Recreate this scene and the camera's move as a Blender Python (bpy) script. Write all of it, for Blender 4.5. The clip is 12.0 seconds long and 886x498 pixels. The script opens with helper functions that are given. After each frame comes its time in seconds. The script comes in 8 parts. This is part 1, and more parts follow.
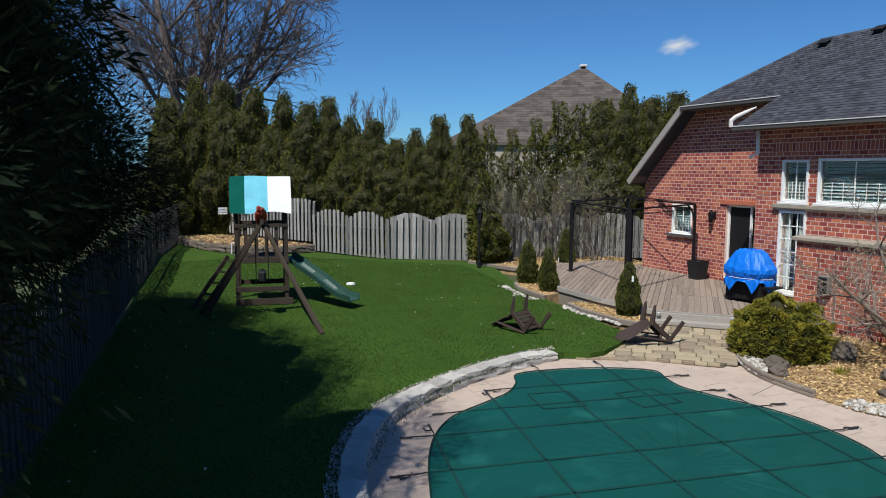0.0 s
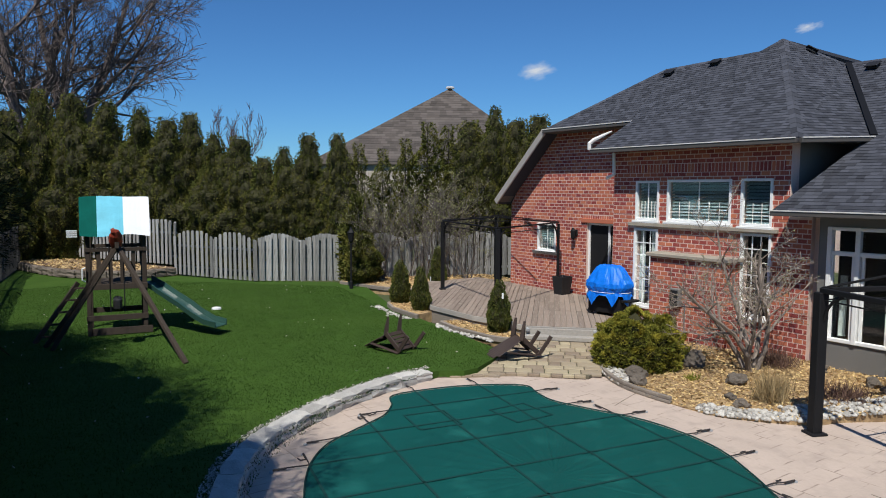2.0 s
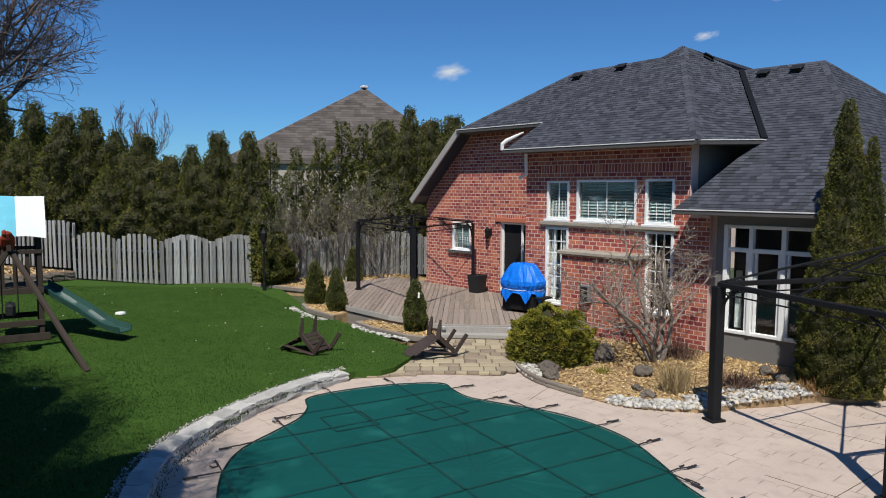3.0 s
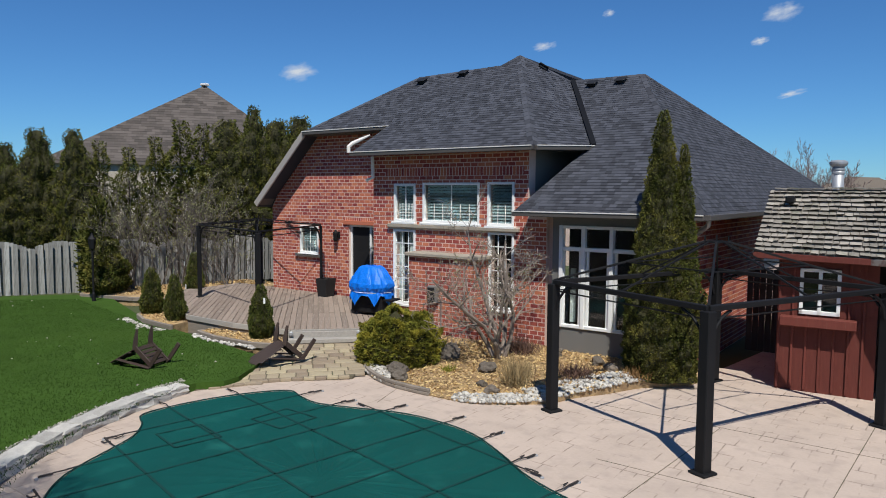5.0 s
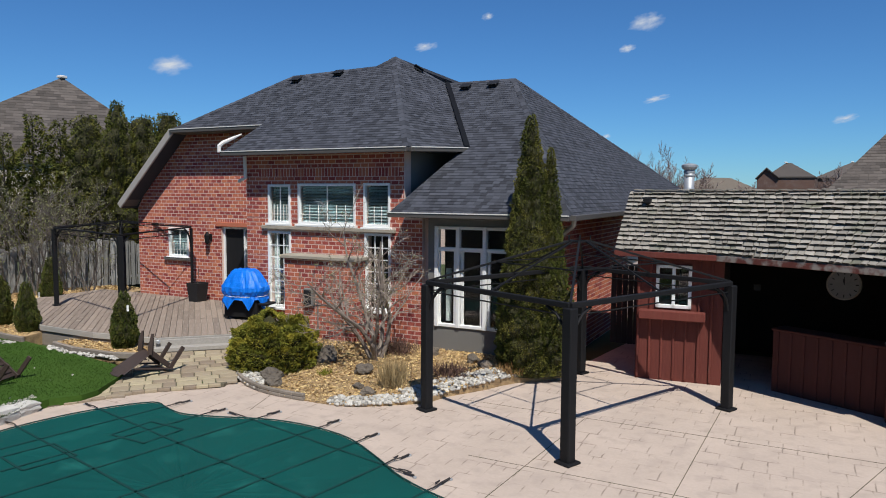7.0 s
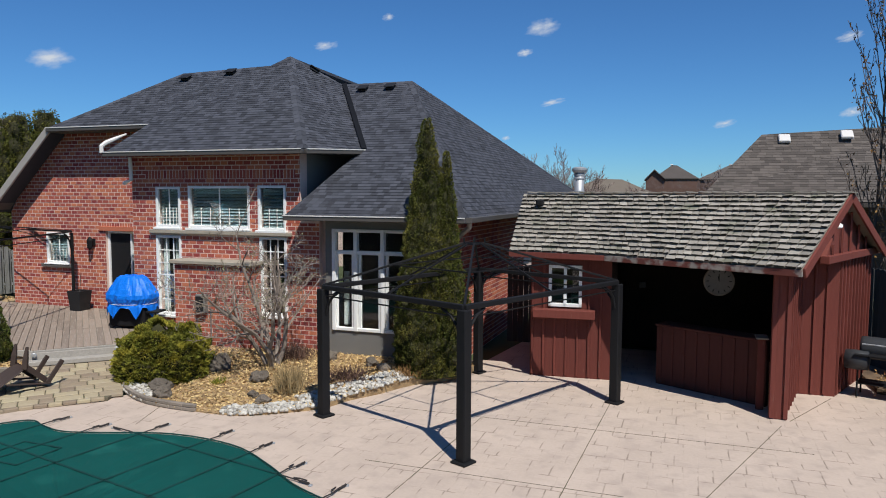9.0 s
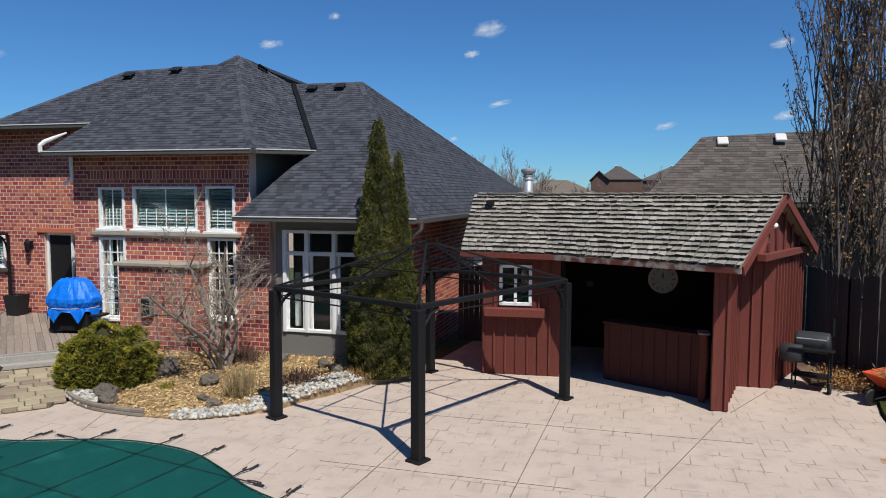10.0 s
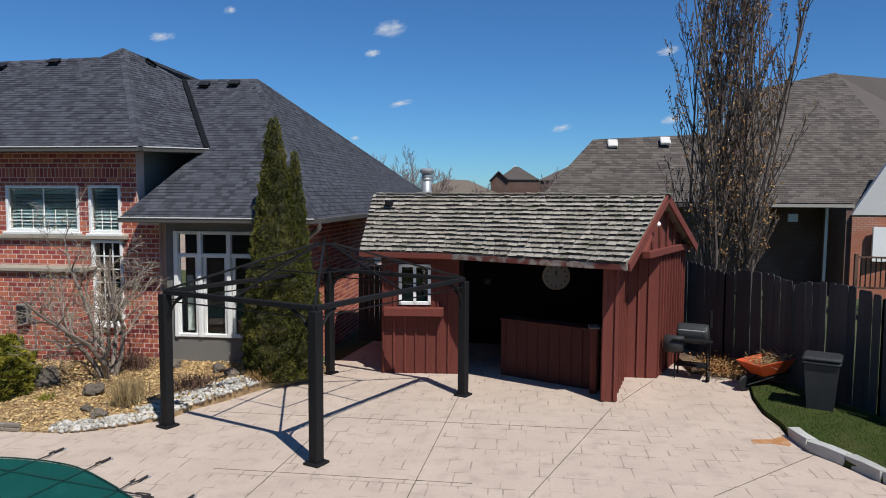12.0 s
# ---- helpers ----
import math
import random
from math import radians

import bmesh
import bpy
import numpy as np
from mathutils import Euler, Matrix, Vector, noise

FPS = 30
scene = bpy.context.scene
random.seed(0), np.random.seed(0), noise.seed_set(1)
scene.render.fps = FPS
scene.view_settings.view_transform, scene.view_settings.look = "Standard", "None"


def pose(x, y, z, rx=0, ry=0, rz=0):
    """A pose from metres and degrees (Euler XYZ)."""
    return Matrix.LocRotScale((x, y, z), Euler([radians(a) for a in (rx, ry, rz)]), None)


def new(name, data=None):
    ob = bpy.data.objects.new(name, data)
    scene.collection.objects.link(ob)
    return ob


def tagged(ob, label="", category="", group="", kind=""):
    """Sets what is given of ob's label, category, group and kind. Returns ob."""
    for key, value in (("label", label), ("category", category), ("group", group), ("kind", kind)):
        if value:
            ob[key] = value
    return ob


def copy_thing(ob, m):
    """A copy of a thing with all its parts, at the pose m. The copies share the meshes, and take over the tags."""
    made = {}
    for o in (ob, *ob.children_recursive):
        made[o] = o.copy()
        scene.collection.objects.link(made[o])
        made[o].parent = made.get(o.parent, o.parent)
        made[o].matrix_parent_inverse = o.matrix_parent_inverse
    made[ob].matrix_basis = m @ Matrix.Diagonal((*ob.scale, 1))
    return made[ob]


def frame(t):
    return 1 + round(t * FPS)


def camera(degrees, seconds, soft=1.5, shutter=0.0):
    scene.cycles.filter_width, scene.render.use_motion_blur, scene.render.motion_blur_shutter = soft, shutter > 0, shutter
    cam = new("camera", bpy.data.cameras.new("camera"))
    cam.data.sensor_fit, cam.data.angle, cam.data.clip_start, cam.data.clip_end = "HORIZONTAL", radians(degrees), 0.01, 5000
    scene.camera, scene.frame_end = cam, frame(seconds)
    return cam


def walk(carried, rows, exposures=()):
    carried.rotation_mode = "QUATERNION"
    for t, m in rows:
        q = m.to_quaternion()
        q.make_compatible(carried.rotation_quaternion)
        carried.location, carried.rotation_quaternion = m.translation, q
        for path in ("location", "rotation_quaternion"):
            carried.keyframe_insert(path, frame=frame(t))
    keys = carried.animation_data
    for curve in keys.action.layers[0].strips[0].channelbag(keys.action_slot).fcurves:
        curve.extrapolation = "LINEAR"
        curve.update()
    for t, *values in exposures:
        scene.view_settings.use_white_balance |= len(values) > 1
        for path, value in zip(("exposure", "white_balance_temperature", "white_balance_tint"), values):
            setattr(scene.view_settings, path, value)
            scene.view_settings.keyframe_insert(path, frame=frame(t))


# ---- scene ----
cam = camera(64.08, 12.0, 1.0)
PATH = [
    (0, -0.352, -0.014, 3.564, 65.58, -6.36, 0.26),
    (0.5, -0.371, -0.014, 3.583, 63.04, -5.65, 0.26),
    (1, -0.388, -0.003, 3.591, 60.56, -4.87, 0.28),
    (1.5, -0.411, 0.009, 3.591, 58.20, -4.82, 0.32),
    (2, -0.433, -0.015, 3.600, 55.11, -4.82, 0.32),
    (2.5, -0.420, -0.050, 3.591, 51.81, -4.80, 0.34),
    (3, -0.417, -0.024, 3.591, 48.28, -4.78, 0.37),
    (3.5, -0.408, 0.046, 3.603, 44.44, -4.71, 0.33),
    (5.5, -0.293, 0.032, 3.601, 34.05, -4.51, 0.39),
    (6, -0.254, 0.035, 3.617, 31.64, -4.54, 0.38),
    (6.5, -0.207, 0.060, 3.626, 29.29, -4.55, 0.35),
    (7, -0.163, 0.114, 3.648, 26.96, -4.53, 0.34),
    (9, -0.048, 0.151, 3.689, 19.13, -4.43, 0.27),
    (9.5, -0.065, 0.106, 3.689, 17.04, -4.39, 0.25),
    (10, -0.087, 0.033, 3.692, 14.93, -4.37, 0.27),
    (10.5, -0.083, -0.006, 3.700, 12.87, -4.38, 0.28),
    (11, -0.049, -0.016, 3.701, 10.92, -4.37, 0.31),
    (11.5, -0.013, -0.010, 3.705, 9.00, -4.37, 0.30),
    (12, 0.000, 0.000, 3.700, 7.06, -4.36, 0.32),
]


def leaning(roll, pitch, yaw):
    """Yaw to the left of +y, then pitch up, then lean, in degrees."""
    return pose(0, 0, 0, 0, 0, yaw) @ pose(0, 0, 0, 90 + pitch, 0, 0) @ pose(0, 0, 0, 0, 0, roll)


walk(cam, [(t, Matrix.Translation((x, y, z)) @ leaning(r, p, w)) for t, x, y, z, w, p, r in PATH])

# ---- light ----
SUN_EL, SUN_DIR = radians(56.0), Vector((0.635, -0.772, 0)).normalized()
world = bpy.data.worlds.new("sky")
scene.world = world
world.use_nodes = True
wn = world.node_tree.nodes
sky = wn.new("ShaderNodeTexSky")
sky.sky_type, sky.sun_disc = "NISHITA", False
sky.sun_elevation = SUN_EL
sky.sun_rotation = math.atan2(SUN_DIR.x, SUN_DIR.y)
sky.air_density, sky.dust_density, sky.ozone_density = 0.9, 0.0, 3.0
wn["Background"].inputs["Strength"].default_value = 0.072
cast = wn.new("ShaderNodeMix")
cast.data_type, cast.blend_type = "RGBA", "MULTIPLY"
cast.inputs[0].default_value, cast.inputs[7].default_value = 1.0, (0.475, 0.905, 1.34, 1)
world.node_tree.links.new(sky.outputs[0], cast.inputs[6])
world.node_tree.links.new(cast.outputs[2], wn["Background"].inputs[0])
sun = new("sun", bpy.data.lights.new("sun", "SUN"))
sun.data.energy, sun.data.angle, sun.data.color = 4.95, radians(0.5), (0.985, 0.96, 0.905)
to_sun = SUN_DIR * math.cos(SUN_EL) + Vector((0, 0, math.sin(SUN_EL)))
sun.matrix_world = Matrix.Translation((5, -5, 30)) @ to_sun.to_track_quat("Z", "Y").to_matrix().to_4x4()
scene.view_settings.exposure = 0.0

# ---- materials ----
def material(name, base, rough=0.8, metal=0.0, spread=0.0, noise_scale=6.0, noise_amount=0.25, fine=60.0, fine_amount=0.15,
             bump=0.2, bump_size=0.01, stretch=(1, 1, 1), second=None, spec=0.3, random_hue=0.0, glow=None):
    """A node material: base colour varied at two scales by noise and from piece to piece by spread; bump from both noises."""
    m = bpy.data.materials.new(name)
    m.use_nodes = True
    t, n, link = m.node_tree, m.node_tree.nodes, m.node_tree.links.new
    b = n["Principled BSDF"]
    b.inputs["Roughness"].default_value, b.inputs["Metallic"].default_value = rough, metal
    b.inputs["Specular IOR Level"].default_value = spec
    co = n.new("ShaderNodeTexCoord")
    mp = n.new("ShaderNodeMapping")
    mp.inputs["Scale"].default_value = stretch
    link(co.outputs["Object"], mp.inputs[0])

    def tex(scale, detail):
        x = n.new("ShaderNodeTexNoise")
        x.inputs["Scale"].default_value, x.inputs["Detail"].default_value = scale, detail
        link(mp.outputs[0], x.inputs["Vector"])
        return x

    big, small = tex(noise_scale, 4), tex(fine, 3)

    def maths(op, a, c):
        x = n.new("ShaderNodeMath")
        x.operation = op
        for k, v in enumerate((a, c)):
            if isinstance(v, (int, float)):
                x.inputs[k].default_value = v
            else:
                link(v, x.inputs[k])
        return x.outputs[0]

    info, geo = n.new("ShaderNodeObjectInfo"), n.new("ShaderNodeNewGeometry")
    piece = maths("FRACT", maths("ADD", info.outputs["Random"], geo.outputs["Random Per Island"]), 0)
    value = maths("ADD", 1 - noise_amount - fine_amount - spread / 2, maths("ADD",
                  maths("MULTIPLY", big.outputs[0], 2 * noise_amount), maths("ADD",
                  maths("MULTIPLY", small.outputs[0], 2 * fine_amount), maths("MULTIPLY", piece, spread))))
    hue = n.new("ShaderNodeHueSaturation")
    hue.inputs["Color"].default_value = (*base, 1)
    link(value, hue.inputs["Value"])
    if random_hue:
        link(maths("ADD", 0.5 - random_hue / 2, maths("MULTIPLY", piece, random_hue)), hue.inputs["Hue"])
    colour = hue.outputs[0]
    if second:
        ramp = n.new("ShaderNodeValToRGB")
        ramp.color_ramp.elements[0].position, ramp.color_ramp.elements[1].position = second[1], second[2]
        patches = tex(second[3], 5)
        link(patches.outputs[0], ramp.inputs[0])
        mix = n.new("ShaderNodeMix")
        mix.data_type = "RGBA"
        link(ramp.outputs[0], mix.inputs[0])
        link(colour, mix.inputs[6])
        mix.inputs[7].default_value = (*second[0], 1)
        colour = mix.outputs[2]
    link(colour, b.inputs["Base Color"])
    if bump:
        bp = n.new("ShaderNodeBump")
        bp.inputs["Strength"].default_value, bp.inputs["Distance"].default_value = bump, bump_size
        link(maths("ADD", big.outputs[0], maths("MULTIPLY", small.outputs[0], 0.6)), bp.inputs["Height"])
        link(bp.outputs[0], b.inputs["Normal"])
    if glow:
        b.inputs["Emission Color"].default_value, b.inputs["Emission Strength"].default_value = (*glow[0], 1), glow[1]
    return m


def foliage(name, base, tip, spread=0.5, clump=1.2):
    """Leaf material: two greens mixed by noise and by leaf, a little light through."""
    m = material(name, base, 0.75, spread=spread, noise_scale=clump, noise_amount=0.3, fine=9, fine_amount=0.15, bump=0,
                 second=(tip, 0.45, 0.75, clump * 1.7), random_hue=0.03, spec=0.15)
    b = m.node_tree.nodes["Principled BSDF"]
    b.inputs["Subsurface Weight"].default_value = 0.0
    return m


BRICK = material("brick_red", (0.385, 0.102, 0.068), 0.9, spread=0.7, noise_scale=1.3, noise_amount=0.10, fine=45, fine_amount=0.2,
                 bump=0.5, bump_size=0.006, random_hue=0.03, second=((0.42, 0.22, 0.175), 0.60, 0.85, 16))
MORTAR = material("mortar", (0.67, 0.50, 0.43), 0.95, noise_scale=3, fine=80, bump=0.4)
SHINGLE = material("asphalt_shingle", (0.056, 0.059, 0.071), 0.92, spread=0.75, noise_scale=0.7, noise_amount=0.12, fine=160, fine_amount=0.25,
                   bump=0.6, bump_size=0.004, spec=0.2)
GUTTER_BROWN = material("brown_gutter", (0.085, 0.078, 0.072), 0.5, noise_scale=2, noise_amount=0.06, fine=30, fine_amount=0.03, bump=0.05)
VALLEY_METAL = material("dark_valley_metal", (0.010, 0.011, 0.014), 0.9, noise_scale=3, noise_amount=0.1, bump=0.1, spec=0.08)
MAPLE_BARK = material("grey_brown_bark", (0.125, 0.098, 0.088), 0.95, noise_scale=8, noise_amount=0.3, fine=60, fine_amount=0.2, bump=0.9, bump_size=0.01)
TAN_SHINGLE = material("tan_shingle", (0.155, 0.128, 0.10), 0.92, spread=0.3, noise_scale=0.7, noise_amount=0.12, fine=30, fine_amount=0.2, bump=0.4)
SHINGLE_BROWN = material("brown_shingle", (0.098, 0.083, 0.073), 0.92, spread=0.65, noise_scale=0.7, noise_amount=0.12, fine=120,
                         fine_amount=0.2, bump=0.5, bump_size=0.004)
CEDAR_SHAKE = material("weathered_shake", (0.29, 0.262, 0.222), 0.95, spread=0.55, noise_scale=9, noise_amount=0.12, fine=50, fine_amount=0.2,
                       bump=0.8, bump_size=0.006, stretch=(1, 1, 1), second=((0.11, 0.12, 0.07), 0.55, 0.8, 2.2))
BARN_RED = material("barn_red_wood", (0.145, 0.036, 0.026), 0.75, spread=0.3, noise_scale=4, noise_amount=0.2, fine=40, fine_amount=0.15,
                    bump=0.5, bump_size=0.004, stretch=(6, 6, 0.7), second=((0.17, 0.075, 0.055), 0.62, 0.8, 7))
WHITE = material("white_vinyl", (0.78, 0.78, 0.76), 0.45, noise_scale=2, noise_amount=0.04, fine=30, fine_amount=0.03, bump=0.05)
FASCIA = material("taupe_aluminium", (0.36, 0.33, 0.295), 0.5, noise_scale=2, noise_amount=0.06, fine=30, fine_amount=0.03, bump=0.05)
GUTTER = material("cream_gutter", (0.66, 0.63, 0.59), 0.4, noise_scale=2, noise_amount=0.08, fine=30, fine_amount=0.03, bump=0.05)
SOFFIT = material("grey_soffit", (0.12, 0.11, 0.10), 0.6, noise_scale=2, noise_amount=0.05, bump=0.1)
GREY_PANEL = material("grey_panel", (0.17, 0.165, 0.155), 0.6, noise_scale=1.5, noise_amount=0.12, fine=40, fine_amount=0.05, bump=0.15)
STONE_SILL = material("stone_sill", (0.34, 0.30, 0.24), 0.85, noise_scale=5, fine=60, bump=0.4)
BLACK_METAL = material("black_metal", (0.011, 0.011, 0.012), 0.62, 0.0, noise_scale=6, noise_amount=0.2, fine=80, fine_amount=0.1, bump=0.1, spec=0.18)
STEEL = material("galvanised_steel", (0.40, 0.41, 0.42), 0.5, 0.5, noise_scale=5, noise_amount=0.12, fine=60, fine_amount=0.06, bump=0.1)
DECK_WOOD = material("weathered_deck", (0.265, 0.208, 0.165), 0.9, spread=0.35, noise_scale=3, noise_amount=0.22, fine=50, fine_amount=0.15,
                     bump=0.6, bump_size=0.004, stretch=(0.6, 6, 1), second=((0.36, 0.31, 0.26), 0.5, 0.75, 2.0))
FENCE_WOOD = material("weathered_fence", (0.285, 0.28, 0.262), 0.95, spread=0.8, noise_scale=3, noise_amount=0.32, fine=30, fine_amount=0.28,
                      bump=0.7, bump_size=0.005, stretch=(7, 7, 0.6), second=((0.085, 0.085, 0.08), 0.52, 0.76, 5))
# dark boards; under the spruces this tone stands for shade
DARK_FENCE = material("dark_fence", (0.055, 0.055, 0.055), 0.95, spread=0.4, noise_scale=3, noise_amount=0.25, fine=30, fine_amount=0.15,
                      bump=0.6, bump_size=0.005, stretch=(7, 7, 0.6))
PALE_TIMBER = material("pale_weathered_timber", (0.36, 0.335, 0.30), 0.95, spread=0.2, noise_scale=3, noise_amount=0.2, fine=40, fine_amount=0.12,
                       bump=0.5, bump_size=0.004, stretch=(1, 8, 8))
GREY_TIMBER = material("grey_timber", (0.235, 0.20, 0.165), 0.95, spread=0.3, noise_scale=3, noise_amount=0.25, fine=40, fine_amount=0.15,
                       bump=0.6, bump_size=0.005, stretch=(1, 8, 8))
PLAY_WOOD = material("playset_wood", (0.050, 0.038, 0.029), 0.9, spread=0.3, noise_scale=4, noise_amount=0.2, fine=40, fine_amount=0.15, bump=0.4,
                     stretch=(5, 5, 0.8))
CONCRETE = material("stamped_concrete", (0.492, 0.397, 0.326), 0.85, noise_scale=1.1, noise_amount=0.18, fine=20, fine_amount=0.08, bump=0.5,
                    bump_size=0.008, second=((0.41, 0.33, 0.275), 0.50, 0.74, 3.4))
PAVER = material("tan_paver", (0.34, 0.275, 0.185), 0.9, spread=0.6, noise_scale=4, noise_amount=0.15, fine=40, fine_amount=0.15, bump=0.5,
                 bump_size=0.006, random_hue=0.03, second=((0.22, 0.21, 0.19), 0.55, 0.8, 1.1))
JOINT_SAND = material("joint_sand", (0.13, 0.11, 0.075), 0.95, noise_scale=3, fine=60, bump=0.5, second=((0.05, 0.07, 0.02), 0.55, 0.7, 4))
WALL_STONE = material("split_stone", (0.46, 0.44, 0.40), 0.9, spread=0.45, noise_scale=6, noise_amount=0.25, fine=50, fine_amount=0.2, bump=0.9,
                      bump_size=0.015)
PALE_STONE = material("pale_pebble", (0.43, 0.405, 0.36), 0.85, spread=0.8, noise_scale=9, noise_amount=0.15, fine=60, bump=0.4)
ROCK = material("field_rock", (0.15, 0.125, 0.10), 0.9, spread=0.4, noise_scale=7, noise_amount=0.3, fine=50, fine_amount=0.2, bump=0.9,
                bump_size=0.02)
MULCH = material("wood_mulch", (0.42, 0.29, 0.15), 0.95, spread=0.7, noise_scale=5, noise_amount=0.3, fine=70, fine_amount=0.35, bump=1.0,
                 bump_size=0.02, second=((0.16, 0.10, 0.055), 0.5, 0.75, 3.0))
MULCH_DARK = material("dark_mulch", (0.20, 0.135, 0.085), 0.95, spread=0.6, noise_scale=5, noise_amount=0.3, fine=70, fine_amount=0.3, bump=1.0,
                      bump_size=0.02, second=((0.09, 0.06, 0.04), 0.45, 0.7, 3.0))
LAWN = material("lawn", (0.034, 0.070, 0.011), 0.9, spread=0.6, noise_scale=1.6, noise_amount=0.30, fine=14, fine_amount=0.28, bump=0.9,
                bump_size=0.03, second=((0.050, 0.095, 0.016), 0.5, 0.8, 0.5), spec=0.1)
SIDE_LAWN = material("thin_lawn", (0.044, 0.064, 0.016), 0.9, spread=0.5, noise_scale=1.6, noise_amount=0.25, fine=70, fine_amount=0.3, bump=0.9,
                bump_size=0.03, second=((0.075, 0.070, 0.028), 0.5, 0.75, 1.6), spec=0.1)
PEELING = material("peeling_red_paint", (0.12, 0.036, 0.027), 0.85, noise_scale=5, noise_amount=0.2, fine=40, fine_amount=0.2, bump=0.6, bump_size=0.004,
                   second=((0.26, 0.23, 0.20), 0.47, 0.60, 4.5))
KERB_STONE = material("kerb_stone", (0.43, 0.425, 0.40), 0.9, spread=0.3, noise_scale=5, noise_amount=0.25, fine=50, fine_amount=0.2, bump=0.7, bump_size=0.01)
FIELD = material("far_ground", (0.06, 0.075, 0.03), 0.95, noise_scale=0.05, fine=2, bump=0.3)
COVER = material("pool_cover_mesh", (0.002, 0.070, 0.060), 0.62, noise_scale=0.9, noise_amount=0.20, fine=300, fine_amount=0.12, bump=0.35,
                 bump_size=0.03, second=((0.012, 0.125, 0.105), 0.56, 0.80, 1.7), spec=0.22)
STRAP = material("strap_webbing", (0.004, 0.040, 0.036), 0.8, bump=0.2)
STRAP_END = material("strap_end", (0.035, 0.03, 0.028), 0.7, bump=0.2)
BLUE_TARP = material("blue_tarp", (0.004, 0.165, 0.70), 0.4, noise_scale=6, noise_amount=0.15, fine=22, fine_amount=0.08, bump=0.6, bump_size=0.03)
BLACK_PLASTIC = material("black_plastic", (0.018, 0.018, 0.019), 0.55, noise_scale=4, bump=0.1)
GREY_PLASTIC = material("grey_plastic", (0.034, 0.036, 0.039), 0.5, noise_scale=4, bump=0.1)
CHAIR_BROWN = material("brown_resin", (0.050, 0.034, 0.028), 0.6, spread=0.2, noise_scale=5, bump=0.2)
SLIDE_GREEN = material("slide_green", (0.028, 0.075, 0.062), 0.3, noise_scale=3, bump=0.05, spec=0.6)
TARP_GREEN = material("canopy_green", (0.003, 0.085, 0.066), 0.8, noise_scale=3, bump=0.2, spec=0.05)
TARP_BLUE = material("canopy_blue", (0.14, 0.48, 0.60), 0.7, noise_scale=3, bump=0.2)
TARP_WHITE = material("canopy_white", (0.72, 0.75, 0.76), 0.6, noise_scale=3, noise_amount=0.08, bump=0.2)
ORANGE = material("orange_plastic", (0.55, 0.085, 0.025), 0.45, noise_scale=4, bump=0.1)
BARK = material("grey_bark", (0.135, 0.115, 0.10), 0.95, noise_scale=8, noise_amount=0.3, fine=60, fine_amount=0.2, bump=0.9, bump_size=0.01)
OAK_BARK = material("brown_bark", (0.125, 0.096, 0.080), 0.95, noise_scale=8, noise_amount=0.3, fine=60, fine_amount=0.2, bump=0.9, bump_size=0.01)
BARK_PALE = material("pale_bark", (0.25, 0.205, 0.168), 0.9, noise_scale=8, noise_amount=0.3, fine=60, fine_amount=0.2, bump=0.7)
BARK_DARK = material("dark_bark", (0.055, 0.045, 0.04), 0.95, noise_scale=8, noise_amount=0.3, fine=60, fine_amount=0.2, bump=0.9)
FAR_TWIG = material("far_pinkish_twigs", (0.23, 0.165, 0.145), 0.9, noise_scale=4, bump=0)
TWIG_RED = material("reddish_twigs", (0.13, 0.075, 0.055), 0.9, noise_scale=4, bump=0)
# brown inside of the evergreens, kept dark to paint shade between leaves
CORE_SHADE = material("core_shade", (0.040, 0.038, 0.016), 0.95, noise_scale=6, noise_amount=0.3, fine=40, fine_amount=0.3, bump=0.8, bump_size=0.02)
CEDAR = foliage("cedar_leaf", (0.078, 0.086, 0.017), (0.195, 0.170, 0.036), spread=0.75)
CEDAR_BRIGHT = foliage("bright_cedar_leaf", (0.072, 0.080, 0.016), (0.160, 0.142, 0.030))
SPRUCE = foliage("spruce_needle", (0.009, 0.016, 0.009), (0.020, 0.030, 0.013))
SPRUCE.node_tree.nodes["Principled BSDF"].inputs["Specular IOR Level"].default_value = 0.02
JUNIPER = foliage("juniper_leaf", (0.15, 0.15, 0.022), (0.38, 0.32, 0.042), clump=3)
YEW = foliage("yew_leaf", (0.070, 0.085, 0.018), (0.15, 0.14, 0.030), clump=4)
DEAD_LEAF = foliage("dead_oak_leaf", (0.24, 0.12, 0.045), (0.42, 0.27, 0.12))
BUD = foliage("pale_bud", (0.20, 0.20, 0.09), (0.32, 0.30, 0.15))
DRY_GRASS = material("dry_grass", (0.33, 0.24, 0.12), 0.9, spread=0.5, bump=0)
BEIGE_BRICK = material("beige_brick", (0.42, 0.37, 0.29), 0.9, noise_scale=1.5, noise_amount=0.1, fine=20, fine_amount=0.15, bump=0.4)
BROWN_BRICK = material("brown_brick", (0.13, 0.075, 0.058), 0.9, spread=0.4, noise_scale=2, noise_amount=0.15, fine=30, fine_amount=0.15, bump=0.5)
ORANGE_BRICK = material("orange_brick", (0.33, 0.125, 0.075), 0.9, spread=0.5, noise_scale=2, noise_amount=0.12, fine=30, fine_amount=0.15, bump=0.5)
LIGHT_SIDING = material("light_siding", (0.62, 0.61, 0.59), 0.7, noise_scale=2, noise_amount=0.06, bump=0.1)
# indoor dimness put into the colour, for surfaces that should look unlit
INSIDE_SHADE = material("inside_shade", (0.045, 0.042, 0.04), 0.9, noise_scale=2, bump=0.1)
CURTAIN = material("pale_curtain", (0.48, 0.52, 0.50), 0.9, noise_scale=3, noise_amount=0.1, bump=0.2, stretch=(8, 1, 0.3))
BLIND = material("white_blind", (0.22, 0.30, 0.31), 0.6, bump=0)
